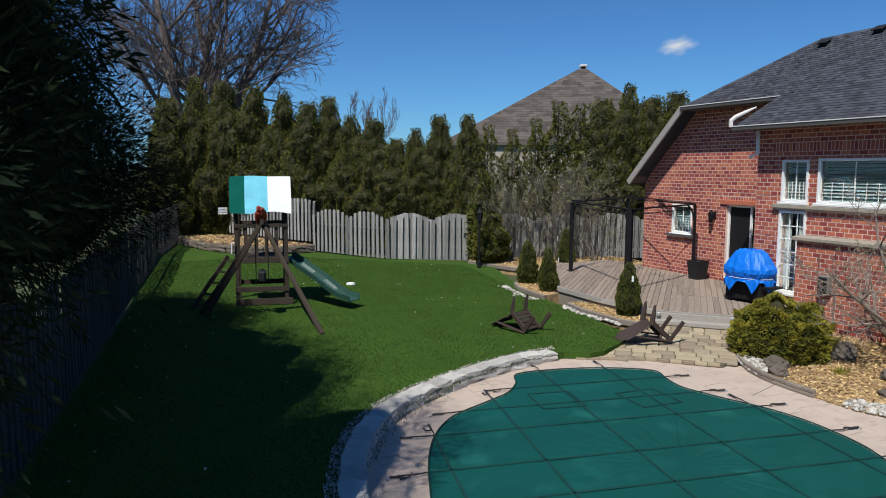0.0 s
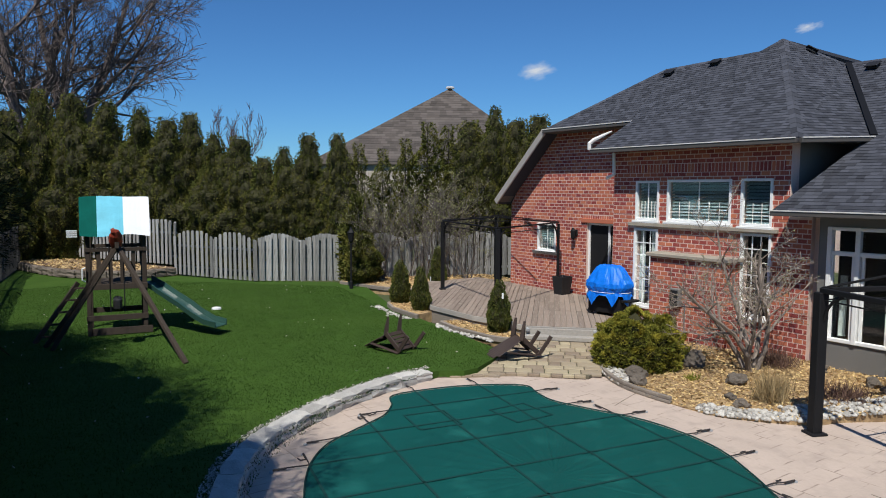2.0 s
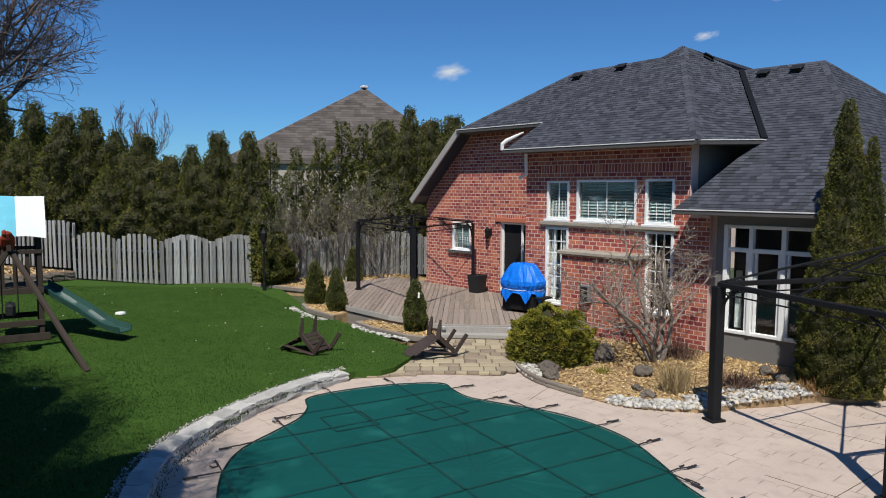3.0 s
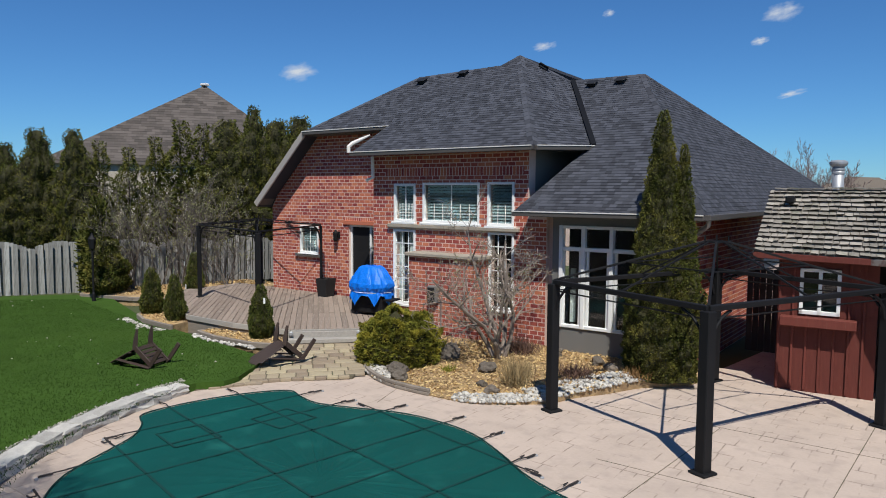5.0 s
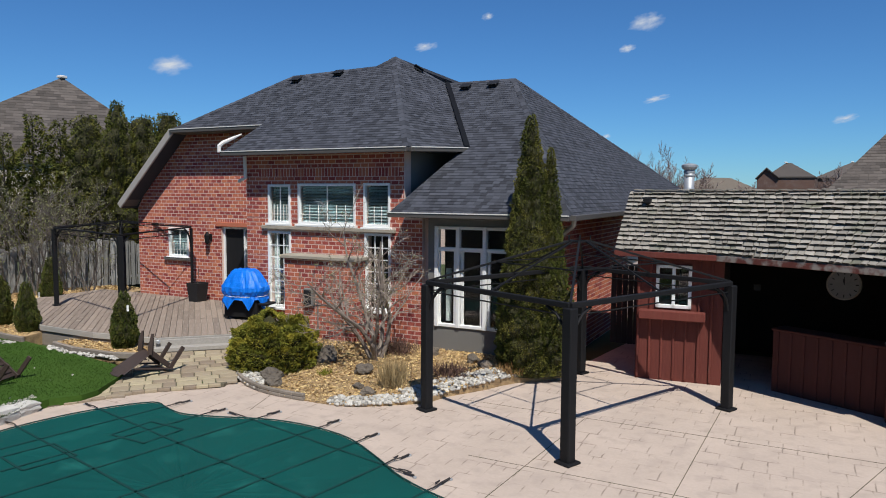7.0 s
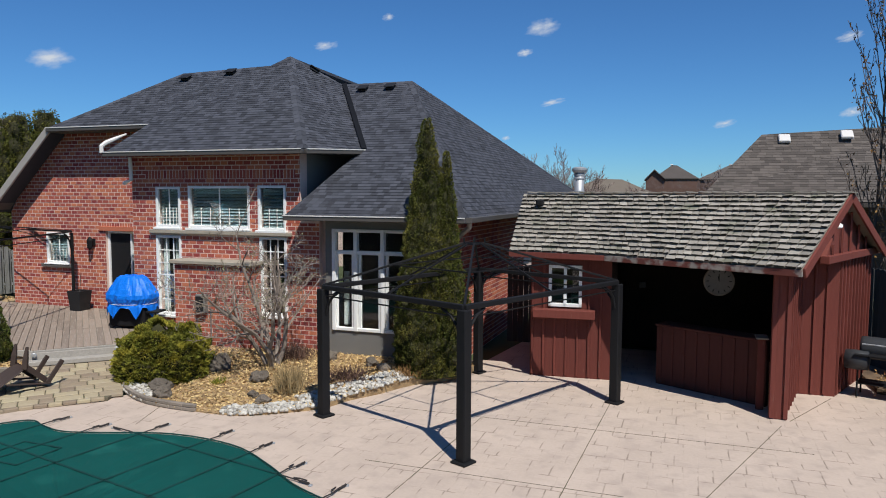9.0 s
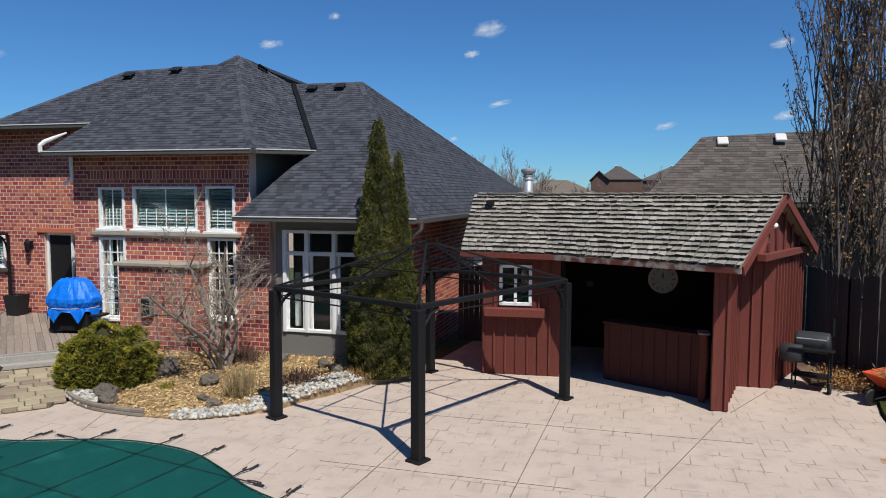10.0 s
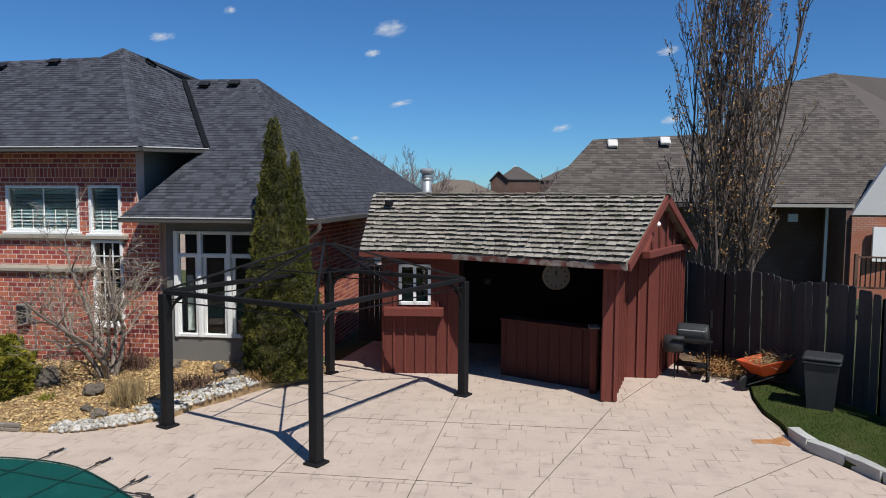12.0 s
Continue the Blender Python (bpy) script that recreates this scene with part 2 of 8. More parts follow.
SCREEN = material("insect_screen", (0.008, 0.008, 0.009), 0.7, bump=0)
CLOCK_FACE = material("clock_face", (0.14, 0.135, 0.125), 0.6, noise_scale=8, noise_amount=0.15, bump=0.1)
RED_HORSE = material("rust_red_plastic", (0.32, 0.055, 0.03), 0.5, bump=0.1)


def glass(name, tint=(0.9, 0.95, 0.95)):
    m = bpy.data.materials.new(name)
    m.use_nodes = True
    n, link = m.node_tree.nodes, m.node_tree.links.new
    b = n["Principled BSDF"]
    b.inputs["Base Color"].default_value = (*tint, 1)
    b.inputs["Roughness"].default_value, b.inputs["Transmission Weight"].default_value, b.inputs["IOR"].default_value = 0.02, 1.0, 1.45
    return m


GLASS = glass("window_glass")
# barn red made darker: the bar's shade is put into the colour
COUNTER_RED = material("shaded_red", (0.075, 0.022, 0.017), 0.8, spread=0.2, noise_scale=4, noise_amount=0.2, bump=0.4, stretch=(6, 6, 0.7))
# boards inside the open bar, with its shade put into their colour
SHED_INSIDE = material("shaded_boards", (0.035, 0.022, 0.017), 0.85, spread=0.3, noise_scale=4, noise_amount=0.2, bump=0.4, stretch=(6, 6, 0.7))


def stamp(m, wide, high, turn, dark, upright=False):
    """Presses a pattern of oblong stones into a concrete material: darker, lower joints, broken up by noise."""
    n, link = m.node_tree.nodes, m.node_tree.links.new
    b = n["Principled BSDF"]
    co, mp, br, nz, mu, mix = (n.new(t) for t in ("ShaderNodeTexCoord", "ShaderNodeMapping", "ShaderNodeTexBrick", "ShaderNodeTexNoise", "ShaderNodeMath", "ShaderNodeMix"))
    mp.inputs["Rotation"].default_value = (radians(90), 0, 0) if upright else (0, 0, radians(turn))
    link(co.outputs["Object"], mp.inputs[0])
    link(mp.outputs[0], br.inputs["Vector"])
    br.inputs["Scale"].default_value, br.inputs["Mortar Size"].default_value, br.inputs["Mortar Smooth"].default_value = 1.0, 0.012 if upright else 0.017, 0.5 if upright else 1.0
    br.inputs["Brick Width"].default_value, br.inputs["Row Height"].default_value = wide, high
    br.offset, br.squash, br.squash_frequency = (0.5, 1.0, 2) if upright else (0.37, 0.62, 3)
    nz.inputs["Scale"].default_value, nz.inputs["Detail"].default_value = 0.9 if upright else 2.6, 2 if upright else 6
    link(co.outputs["Object"], nz.inputs["Vector"])
    if not upright:
        bend = n.new("ShaderNodeVectorMath")
        bend.operation = "MULTIPLY_ADD"
        bend.inputs[1].default_value = (0.05, 0.05, 0)
        link(nz.outputs["Color"], bend.inputs[0])
        link(mp.outputs[0], bend.inputs[2])
        link(bend.outputs[0], br.inputs["Vector"])
    ramp = n.new("ShaderNodeValToRGB")
    ramp.color_ramp.elements[0].position, ramp.color_ramp.elements[1].position = (0.44, 0.66) if upright else (0.48, 0.62)
    link(nz.outputs[0], ramp.inputs[0])
    mu.operation = "MULTIPLY"
    link(br.outputs["Fac"], mu.inputs[0])
    link(ramp.outputs[0], mu.inputs[1])
    mix.data_type = "RGBA"
    old = b.inputs["Base Color"].links[0].from_socket
    link(mu.outputs[0], mix.inputs[0])
    link(old, mix.inputs[6])
    mix.inputs[7].default_value = (*dark, 1)
    link(mix.outputs[2], b.inputs["Base Color"])
    bp = n.new("ShaderNodeBump")
    bp.invert = True
    bp.inputs["Strength"].default_value, bp.inputs["Distance"].default_value = 0.2, 0.006
    link(br.outputs["Fac"], bp.inputs["Height"])
    link(b.inputs["Normal"].links[0].from_socket, bp.inputs["Normal"])
    link(bp.outputs[0], b.inputs["Normal"])


stamp(CONCRETE, 0.31, 0.46, 0, (0.25, 0.195, 0.155))
for brickwork, mortar in ((ORANGE_BRICK, (0.42, 0.34, 0.28)), (BROWN_BRICK, (0.20, 0.16, 0.14)), (BEIGE_BRICK, (0.50, 0.46, 0.40))):
    stamp(brickwork, 0.23, 0.08, 0, mortar, True)


# ---- mesh building ----
class Geo:
    """Vertices and faces gathered for one mesh."""

    def __init__(self):
        self.v, self.f = [], []

    def add(self, verts, faces):
        k = len(self.v)
        self.v += [tuple(p) for p in verts]
        self.f += [tuple(i + k for i in face) for face in faces]
        return self

    def box(self, c, s, m=None, ch=0.0):
        """A box about c with sizes s, its upright and lying edges chamfered by ch, moved by m."""
        x, y, z = s[0] / 2, s[1] / 2, s[2] / 2
        ch = min(ch, 0.45 * min(x, y, z) * 2)
        if ch <= 0:
            v = [Vector((a * x, b * y, d * z)) for d in (-1, 1) for a, b in ((-1, -1), (1, -1), (1, 1), (-1, 1))]
            f = [(3, 2, 1, 0), (4, 5, 6, 7), (0, 1, 5, 4), (1, 2, 6, 5), (2, 3, 7, 6), (3, 0, 4, 7)]
        else:
            v, f = [], []
            for d, inset in ((-z, ch), (-z + ch, 0), (z - ch, 0), (z, ch)):
                a, b = x - inset, y - inset
                v += [Vector(p) for p in ((-a + ch, -b, d), (a - ch, -b, d), (a, -b + ch, d), (a, b - ch, d), (a - ch, b, d), (-a + ch, b, d),
                                          (-a, b - ch, d), (-a, -b + ch, d))]
            f = [tuple(range(7, -1, -1)), tuple(range(24, 32))]
            f += [(r * 8 + i, r * 8 + (i + 1) % 8, r * 8 + 8 + (i + 1) % 8, r * 8 + 8 + i) for r in range(3) for i in range(8)]
        c = Vector(c)
        v = [(m @ (p + c)) if m else p + c for p in v]
        return self.add(v, f)

    def beam(self, a, b, w, h, ch=0.0, up=(0, 0, 1)):
        """A bar from a to b, w wide and h high."""
        a, b = Vector(a), Vector(b)
        d = (b - a)
        y = d.normalized()
        x = y.cross(Vector(up))
        x = Vector((1, 0, 0)) if x.length < 1e-4 else x.normalized()
        z = x.cross(y)
        m = Matrix((x, y, z)).transposed().to_4x4()
        m.translation = (a + b) / 2
        return self.box((0, 0, 0), (w, d.length, h), m, ch)

    def tube(self, pts, radii, n=8, caps=True):
        """A round bar through pts."""
        pts = [Vector(p) for p in pts]
        k = len(self.v)
        side = None
        for i, p in enumerate(pts):
            d = (pts[min(i + 1, len(pts) - 1)] - pts[max(i - 1, 0)]).normalized()
            ref = Vector((0, 0, 1)) if abs(d.z) < 0.9 else Vector((1, 0, 0))
            s = d.cross(ref).normalized() if side is None else (side - d * side.dot(d)).normalized()
            side, t = s, d.cross(s)
            r = radii[i] if isinstance(radii, (list, tuple)) else radii
            self.v += [tuple(p + (s * math.cos(2 * math.pi * j / n) + t * math.sin(2 * math.pi * j / n)) * r) for j in range(n)]
        for i in range(len(pts) - 1):
            self.f += [(k + i * n + j, k + i * n + (j + 1) % n, k + (i + 1) * n + (j + 1) % n, k + (i + 1) * n + j) for j in range(n)]
        if caps:
            self.f += [tuple(k + j for j in range(n - 1, -1, -1)), tuple(k + (len(pts) - 1) * n + j for j in range(n))]
        return self

    def prism(self, poly, low, high):
        """A flat polygon (x, y) drawn up from low to high; high may be a function of x, y."""
        n = len(poly)
        hi = high if callable(high) else (lambda x, y: high)
        v = [(x, y, low) for x, y in poly] + [(x, y, hi(x, y)) for x, y in poly]
        return self.add(v, [tuple(range(n - 1, -1, -1)), tuple(range(n, 2 * n))] + [(i, (i + 1) % n, n + (i + 1) % n, n + i) for i in range(n)])

    def slab(self, pts, thick):
        """A plane polygon in space, given thickness downwards."""
        pts = [Vector(p) for p in pts]
        n = len(pts)
        v = pts + [p - Vector((0, 0, thick)) for p in pts]
        return self.add(v, [tuple(range(n)), tuple(range(2 * n - 1, n - 1, -1))] + [(i, n + i, n + (i + 1) % n, (i + 1) % n) for i in range(n)])

    def lathe(self, prof, c=(0, 0, 0), n=16, m=None):
        k = len(self.v)
        for r, z in prof:
            for j in range(n):
                p = Vector((c[0] + r * math.cos(2 * math.pi * j / n), c[1] + r * math.sin(2 * math.pi * j / n), c[2] + z))
                self.v.append(tuple(m @ p if m else p))
        for i in range(len(prof) - 1):
            self.f += [(k + i * n + j, k + i * n + (j + 1) % n, k + (i + 1) * n + (j + 1) % n, k + (i + 1) * n + j) for j in range(n)]
        self.f += [tuple(k + j for j in range(n - 1, -1, -1)), tuple(k + (len(prof) - 1) * n + j for j in range(n))]
        return self

    def mesh(self, name, mat, smooth=False):
        me = bpy.data.meshes.new(name)
        me.from_pydata(self.v, [], self.f)
        me.materials.append(mat)
        if smooth:
            me.polygons.foreach_set("use_smooth", [True] * len(me.polygons))
        me.update()
        return me


def part(name, geo, mat, parent=None, label="", smooth=False):
    """A mesh object under its thing; geo is a Geo or a mesh."""
    ob = new(name, geo if isinstance(geo, bpy.types.Mesh) else geo.mesh(name, mat, smooth))
    if parent:
        ob.parent = parent
    if label:
        ob["label"] = label
    return ob


def thing(name, label, category, at=None, group="", kind=""):
    """An Empty at the base of a thing, which its parts hang from."""
    ob = new(name)
    ob.empty_display_size = 0.2
    if at is not None:
        ob.matrix_basis = at if isinstance(at, Matrix) else Matrix.Translation(at)
    return tagged(ob, label, category, group, kind)


def solo(name, geo, mat, label, category, kind="", group="", smooth=False, at=None):
    """A thing that is one mesh."""
    ob = tagged(part(name, geo, mat, smooth=smooth), label, category, group, kind)
    if at is not None:
        ob.matrix_basis = at if isinstance(at, Matrix) else Matrix.Translation(at)
    return ob


def clip(poly, edge_a, edge_b):
    """The part of a flat polygon on the left of the line from a to b."""
    out = []
    side = lambda p: (edge_b[0] - edge_a[0]) * (p[1] - edge_a[1]) - (edge_b[1] - edge_a[1]) * (p[0] - edge_a[0])
    for i, p in enumerate(poly):
        q = poly[(i + 1) % len(poly)]
        sp, sq = side(p), side(q)
        if sp >= 0:
            out.append(p)
        if sp * sq < 0:
            t = sp / (sp - sq)
            out.append((p[0] + t * (q[0] - p[0]), p[1] + t * (q[1] - p[1])))
    return out


def cells(outline, holes, wide, high, gap, half=0.5, jitter=0.0, rnd=None, v0=None, woven=False):
    """Courses of oblong pieces over a convex outline (counter-clockwise), cut round oblong holes (u0, v0, u1, v1)."""
    us, vs = [p[0] for p in outline], [p[1] for p in outline]
    lo, row = (min(vs) if v0 is None else v0), 0
    while lo < max(vs):
        hi = lo + high
        u = min(us) - wide * (half * (row % 2) + (rnd.random() * jitter if rnd else 0)) - 0.01
        if woven:
            slip = wide * (math.sin(round(lo / high) * 12.9898) * 43758.5453 % 1)
            u = math.floor((min(us) - slip) / wide) * wide + slip
        while u < max(us):
            w = wide * (1 + (rnd.uniform(-jitter, jitter) if rnd else 0))
            spans = [(u + gap / 2, u + w - gap / 2)]
            mid = (lo + hi) / 2
            for a, b, c, d in holes:
                if b < mid < d:
                    spans = [s for x0, x1 in spans for s in ((x0, min(x1, a)), (max(x0, c), x1)) if s[1] - s[0] > 0.02]
            for x0, x1 in spans:
                poly = [(x0, lo + gap / 2), (x1, lo + gap / 2), (x1, hi - gap / 2), (x0, hi - gap / 2)]
                for i, p in enumerate(outline):
                    poly = clip(poly, p, outline[(i + 1) % len(outline)])
                    if len(poly) < 3:
                        break
                if len(poly) >= 3:
                    yield row, poly
            u += w
        lo, row = hi, row + 1


def piece_on(geo, poly, o, U, V, N, low, high):
    """A prism over a flat polygon on the plane at o, spanned by U and V; high is one height or one for each corner."""
    n = len(poly)
    hs = high if isinstance(high, (list, tuple)) else [high] * n
    base = [o + U * u + V * v for u, v in poly]
    geo.add([p + N * low for p in base] + [p + N * h for p, h in zip(base, hs)],
            [tuple(range(n, 2 * n))] + [(i, (i + 1) % n, n + (i + 1) % n, n + i) for i in range(n)])


def smooth_line(pts, per=6, closed=False):
    """A Catmull-Rom line through flat points."""
    n, out = len(pts), []
    for i in range(n if closed else n - 1):
        p = [Vector((*pts[(i + k) % n if closed else min(max(i + k, 0), n - 1)], 0)) for k in (-1, 0, 1, 2)]
        for s in range(per):
            t = s / per
            q = 0.5 * (2 * p[1] + (p[2] - p[0]) * t + (2 * p[0] - 5 * p[1] + 4 * p[2] - p[3]) * t * t + (3 * p[1] - p[0] - 3 * p[2] + p[3]) * t ** 3)
            out.append((q.x, q.y))
    if not closed:
        out.append(tuple(pts[-1]))
    return out


def inside(poly, x, y):
    hit = False
    for i, (ax, ay) in enumerate(poly):
        bx, by = poly[i - 1]
        if (ay > y) != (by > y) and x < (bx - ax) * (y - ay) / (by - ay) + ax:
            hit = not hit
    return hit


def offset_line(pts, d):
    """Points moved to the left of the way by d."""
    out = []
    for i, p in enumerate(pts):
        a, b = Vector(pts[max(i - 1, 0)]), Vector(pts[min(i + 1, len(pts) - 1)])
        t = (b - a).normalized()
        out.append((p[0] - t.y * d, p[1] + t.x * d))
    return out


LAWN_Z = 0.14

# ---- ground ----
g = Geo()
R = 2500
g.add([(-R, -R, -0.06), (R, -R, -0.06), (R, R, -0.06), (-R, R, -0.06)], [(0, 1, 2, 3)])
solo("ground", g, FIELD, "flat suburban ground reaching the horizon", "ground", "structure")

WALL_LINE = smooth_line([(-2.0, 1.15), (-4.2, 1.35), (-6.4, 1.95), (-7.43, 2.24), (-8.16, 2.50), (-8.96, 2.92), (-9.64, 3.50), (-10.19, 4.25), (-10.83, 5.46), (-11.25, 6.70),
                         (-11.40, 7.55)], 5)
POOL = smooth_line([(-5.6, 2.35), (-7.13, 2.93), (-8.0, 3.28), (-8.75, 3.70), (-9.30, 4.22), (-9.67, 4.95), (-9.95, 5.50), (-10.35, 5.88), (-10.80, 6.17), (-10.76, 7.0), (-10.49, 7.83),
                    (-10.02, 8.50), (-9.55, 8.38), (-9.06, 8.28), (-8.50, 8.42), (-7.6, 8.72), (-6.85, 8.76), (-6.05, 8.60), (-5.25, 8.14), (-4.6, 7.70), (-3.7, 7.35),
                    (-2.4, 7.05), (-0.8, 6.6), (0.4, 5.4), (0.2, 3.6), (-1.6, 2.4), (-3.8, 2.1)], 4, closed=True)
BED_EDGE = smooth_line([(-10.1, 10.72), (-9.75, 10.35), (-8.9, 9.95), (-7.83, 9.86), (-7.0, 9.93), (-6.42, 10.28), (-5.9, 10.75), (-5.70, 11.3), (-5.35, 11.9), (-5.0, 12.66), (-4.45, 13.25),
                        (-4.1, 14.2)], 4)
RIGHT_EDGE = [(3.75, 15.3), (4.2, 14.75), (4.19, 13.85), (4.06, 13.26), (3.97, 12.4), (4.03, 11.74), (3.99, 11.3), (4.08, 10.62), (4.34, 10.06), (4.57, 9.55), (5.3, 8.2), (6.5, 6.9), (8, 2)]

patio = [(-2.0, 1.15)] + WALL_LINE[1:] + [(-11.2, 8.2), (-10.6, 8.95), (-10.0, 9.6), (-9.6, 10.4)] + [(-8.9, 10.4), (-5.8, 14.4), (-4.2, 15.2), (-3.9, 17.5), (3.4, 17.5)] + RIGHT_EDGE + [(8, -6), (-2, -6)]
pg = Geo().prism(patio[::-1], -0.3, 0.0)
solo("patio", pg, CONCRETE, "pale pinkish stamped concrete pool surround", "patio", "structure")

lawn = [(-11.4, 7.55), (-11.12, 7.95), (-11.15, 8.3), (-11.36, 8.65), (-11.55, 9.0), (-11.78, 9.33), (-12.15, 9.65), (-16.0, 10.2), (-18.2, 10.6), (-22.4, 12.0), (-24.2, 11.6), (-26.5, 8.8), (-29.5, 7.2), (-33.5, 6.2), (-39.5, 3.0), (-30, 1.0),
        (-18.9, 0.0), (-11.4, -0.9), (-8.5, -1.25), (-4.0, -1.6), (-2.0, -1.6), (-2.0, 1.15)] + [p for p in WALL_LINE[1:-1]]
lg = Geo().prism(lawn[::-1], -0.05, LAWN_Z)
solo("lawn", lg, LAWN, "mown green back lawn", "lawn", "structure")
lawn_right = [(3.78, 15.5), (4.23, 14.77), (4.22, 13.86), (4.09, 13.26), (4.0, 12.4), (4.06, 11.74), (4.02, 11.3), (4.11, 10.64), (4.37, 10.08), (4.60, 9.57), (5.33, 8.22), (6.53, 6.92), (9, 7), (9, 16.5), (5, 16.5)]
solo("lawn", Geo().prism(lawn_right[::-1], -0.05, 0.08), SIDE_LAWN, "strip of mown lawn beside the patio", "lawn", "structure")

# ---- pool cover ----
cover = thing("pool_cover", "green mesh safety cover strapped over a free-form pool", "pool cover")
cg = Geo()
n = len(POOL)
cx, cy = sum(p[0] for p in POOL) / n, sum(p[1] for p in POOL) / n
rings = [1.0, 0.985, 0.96, 0.9, 0.8, 0.65, 0.45, 0.22]
for i, r in enumerate(rings):
    for x, y in POOL:
        sag = 0.006 * math.sin(9 * x) * math.sin(7 * y) * (1 - r ** 6)
        cg.v.append((cx + (x - cx) * r, cy + (y - cy) * r, 0.028 + sag + (-0.014 if i == 0 else 0)))
cg.v.append((cx, cy, 0.028))
for i in range(len(rings) - 1):
    cg.f += [(i * n + j, (i + 1) * n + j, (i + 1) * n + (j + 1) % n, i * n + (j + 1) % n) for j in range(n)]
cg.f += [((len(rings) - 1) * n + j, len(cg.v) - 1, (len(rings) - 1) * n + (j + 1) % n) for j in range(n)]
COVER_TOP = 0.034

# ---- house ----
WALL_L, WALL_B, WALL_F, BOX_Y = 15.7, 14.2, 14.05, 13.7


def wall_with_holes(geo, x0, x1, z0, z1, y, thick, holes):
    """A wall in the x-z plane with its front at y, and oblong openings (x0, z0, x1, z1) right through it; one joined shell."""
    xs = sorted({x0, x1, *(v for h in holes for v in (h[0], h[2]) if x0 < v < x1)})
    zs = sorted({z0, z1, *(v for h in holes for v in (h[1], h[3]) if z0 < v < z1)})
    nx, nz, k = len(xs), len(zs), len(geo.v)
    geo.v += [(x, y + d, z) for d in (0, thick) for z in zs for x in xs]
    at = lambda i, j, s: k + s * nx * nz + j * nx + i
    full = {(i, j) for i in range(nx - 1) for j in range(nz - 1)
            if not any(h[0] < (xs[i] + xs[i + 1]) / 2 < h[2] and h[1] < (zs[j] + zs[j + 1]) / 2 < h[3] for h in holes)}
    for i, j in full:
        geo.f.append((at(i, j, 0), at(i + 1, j, 0), at(i + 1, j + 1, 0), at(i, j + 1, 0)))
        geo.f.append((at(i, j + 1, 1), at(i + 1, j + 1, 1), at(i + 1, j, 1), at(i, j, 1)))
        for di, dj, a, c in ((-1, 0, (i, j + 1), (i, j)), (1, 0, (i + 1, j), (i + 1, j + 1)), (0, -1, (i, j), (i + 1, j)), (0, 1, (i + 1, j + 1), (i, j + 1))):
            if (i + di, j + dj) not in full:
                geo.f.append((at(*a, 0), at(*a, 1), at(*c, 1), at(*c, 0)))


house = thing("house", "red brick house with a dark grey shingle hip roof", "house", (0, 0, 0))
DOOR = (-15.41, 0.50, -14.23, 2.62)
W0 = (-17.57, 1.66, -16.72, 2.54)
W1, W2, W3 = (-12.33, 2.86, -11.61, 3.84), (-11.38, 2.86, -9.66, 3.86), (-9.44, 2.84, -8.70, 3.87)
W4, W5 = (-12.35, 0.72, -11.61, 2.66), (-9.41, 0.86, -8.69, 2.69)
FR = (-7.44, 0.68, -5.60, 2.92)
BAY_HOLES = [W1, W2, W3, W4, W5]
g = Geo()
wall_with_holes(g, -18.9, -13.05, -0.1, 3.13, WALL_L, 0.3, [DOOR, W0])
part("wall", g, MORTAR, house, "red brick wall")
g = Geo()
left_top = [(-18.9, 3.13), (-13.05, 3.13), (-13.05, 5.42), (-17.35, 5.42)]
k = [Vector((x, WALL_L, z)) for x, z in left_top]
g.add([*k, *(p + Vector((0, 0.3, 0)) for p in k)], [(0, 1, 2, 3), (7, 6, 5, 4)] + [(i, 4 + i, 4 + (i + 1) % 4, (i + 1) % 4) for i in range(4)])
part("wall", g, MORTAR, house, "red brick wall")
g = Geo()
wall_with_holes(g, -13.05, -8.33, -0.1, 4.60, WALL_B, 0.3, BAY_HOLES)
part("wall", g, MORTAR, house, "red brick wall")
part("wall", Geo().box((-8.09, WALL_B + 0.15, 1.5), (0.478, 0.3, 3.2)), MORTAR, house, "red brick wall")
part("wall", Geo().box((-12.9, WALL_B + 0.9, 2.25), (0.3, 1.2, 4.7)), MORTAR, house, "red brick wall")
g = Geo()
g.box((-8.45, WALL_B + 2.1, 3.9), (0.24, 3.6, 1.9))
part("wall", g, GREY_PANEL, house, "grey rendered side of the upper bay")
g = Geo()
wall_with_holes(g, -7.62, -5.30, 0.0, 3.16, WALL_F, 0.26, [FR])
part("wall", g, GREY_PANEL, house, "grey panelled wall round the tall windows")
for c, s in (((-5.03, WALL_F + 0.27, 1.5), (0.54, 0.3, 3.3)), ((-4.91, 23.5, 1.5), (0.3, 18.0, 3.3)), ((-11.7, 33.0, 1.5), (14.4, 0.3, 3.3)),
             ((-18.7, 21.4, 1.5), (0.3, 11.0, 3.3)), ((-7.85, WALL_B + 0.25, 1.5), (0.5, 0.24, 3.2))):
    part("wall", Geo().box(c, s), MORTAR, house, "brick wall in shade")
g = Geo()
g.box((-10.40, (BOX_Y + WALL_B) / 2, 0.98), (2.03, WALL_B - BOX_Y, 2.12))
firebox = part("fireplace_bump", g, MORTAR, house, "low brick chimney breast under a stone cap")
part("cap_stone", Geo().box((-10.40, BOX_Y + 0.2, 2.09), (2.22, 0.58, 0.09), ch=0.015), STONE_SILL, house, "buff stone cap")

# roof planes
def front_z(y):
    return 4.66 + 0.75 * (y - 13.75)


def wing_z(y):
    return 3.22 + 0.738 * (y - 13.5)


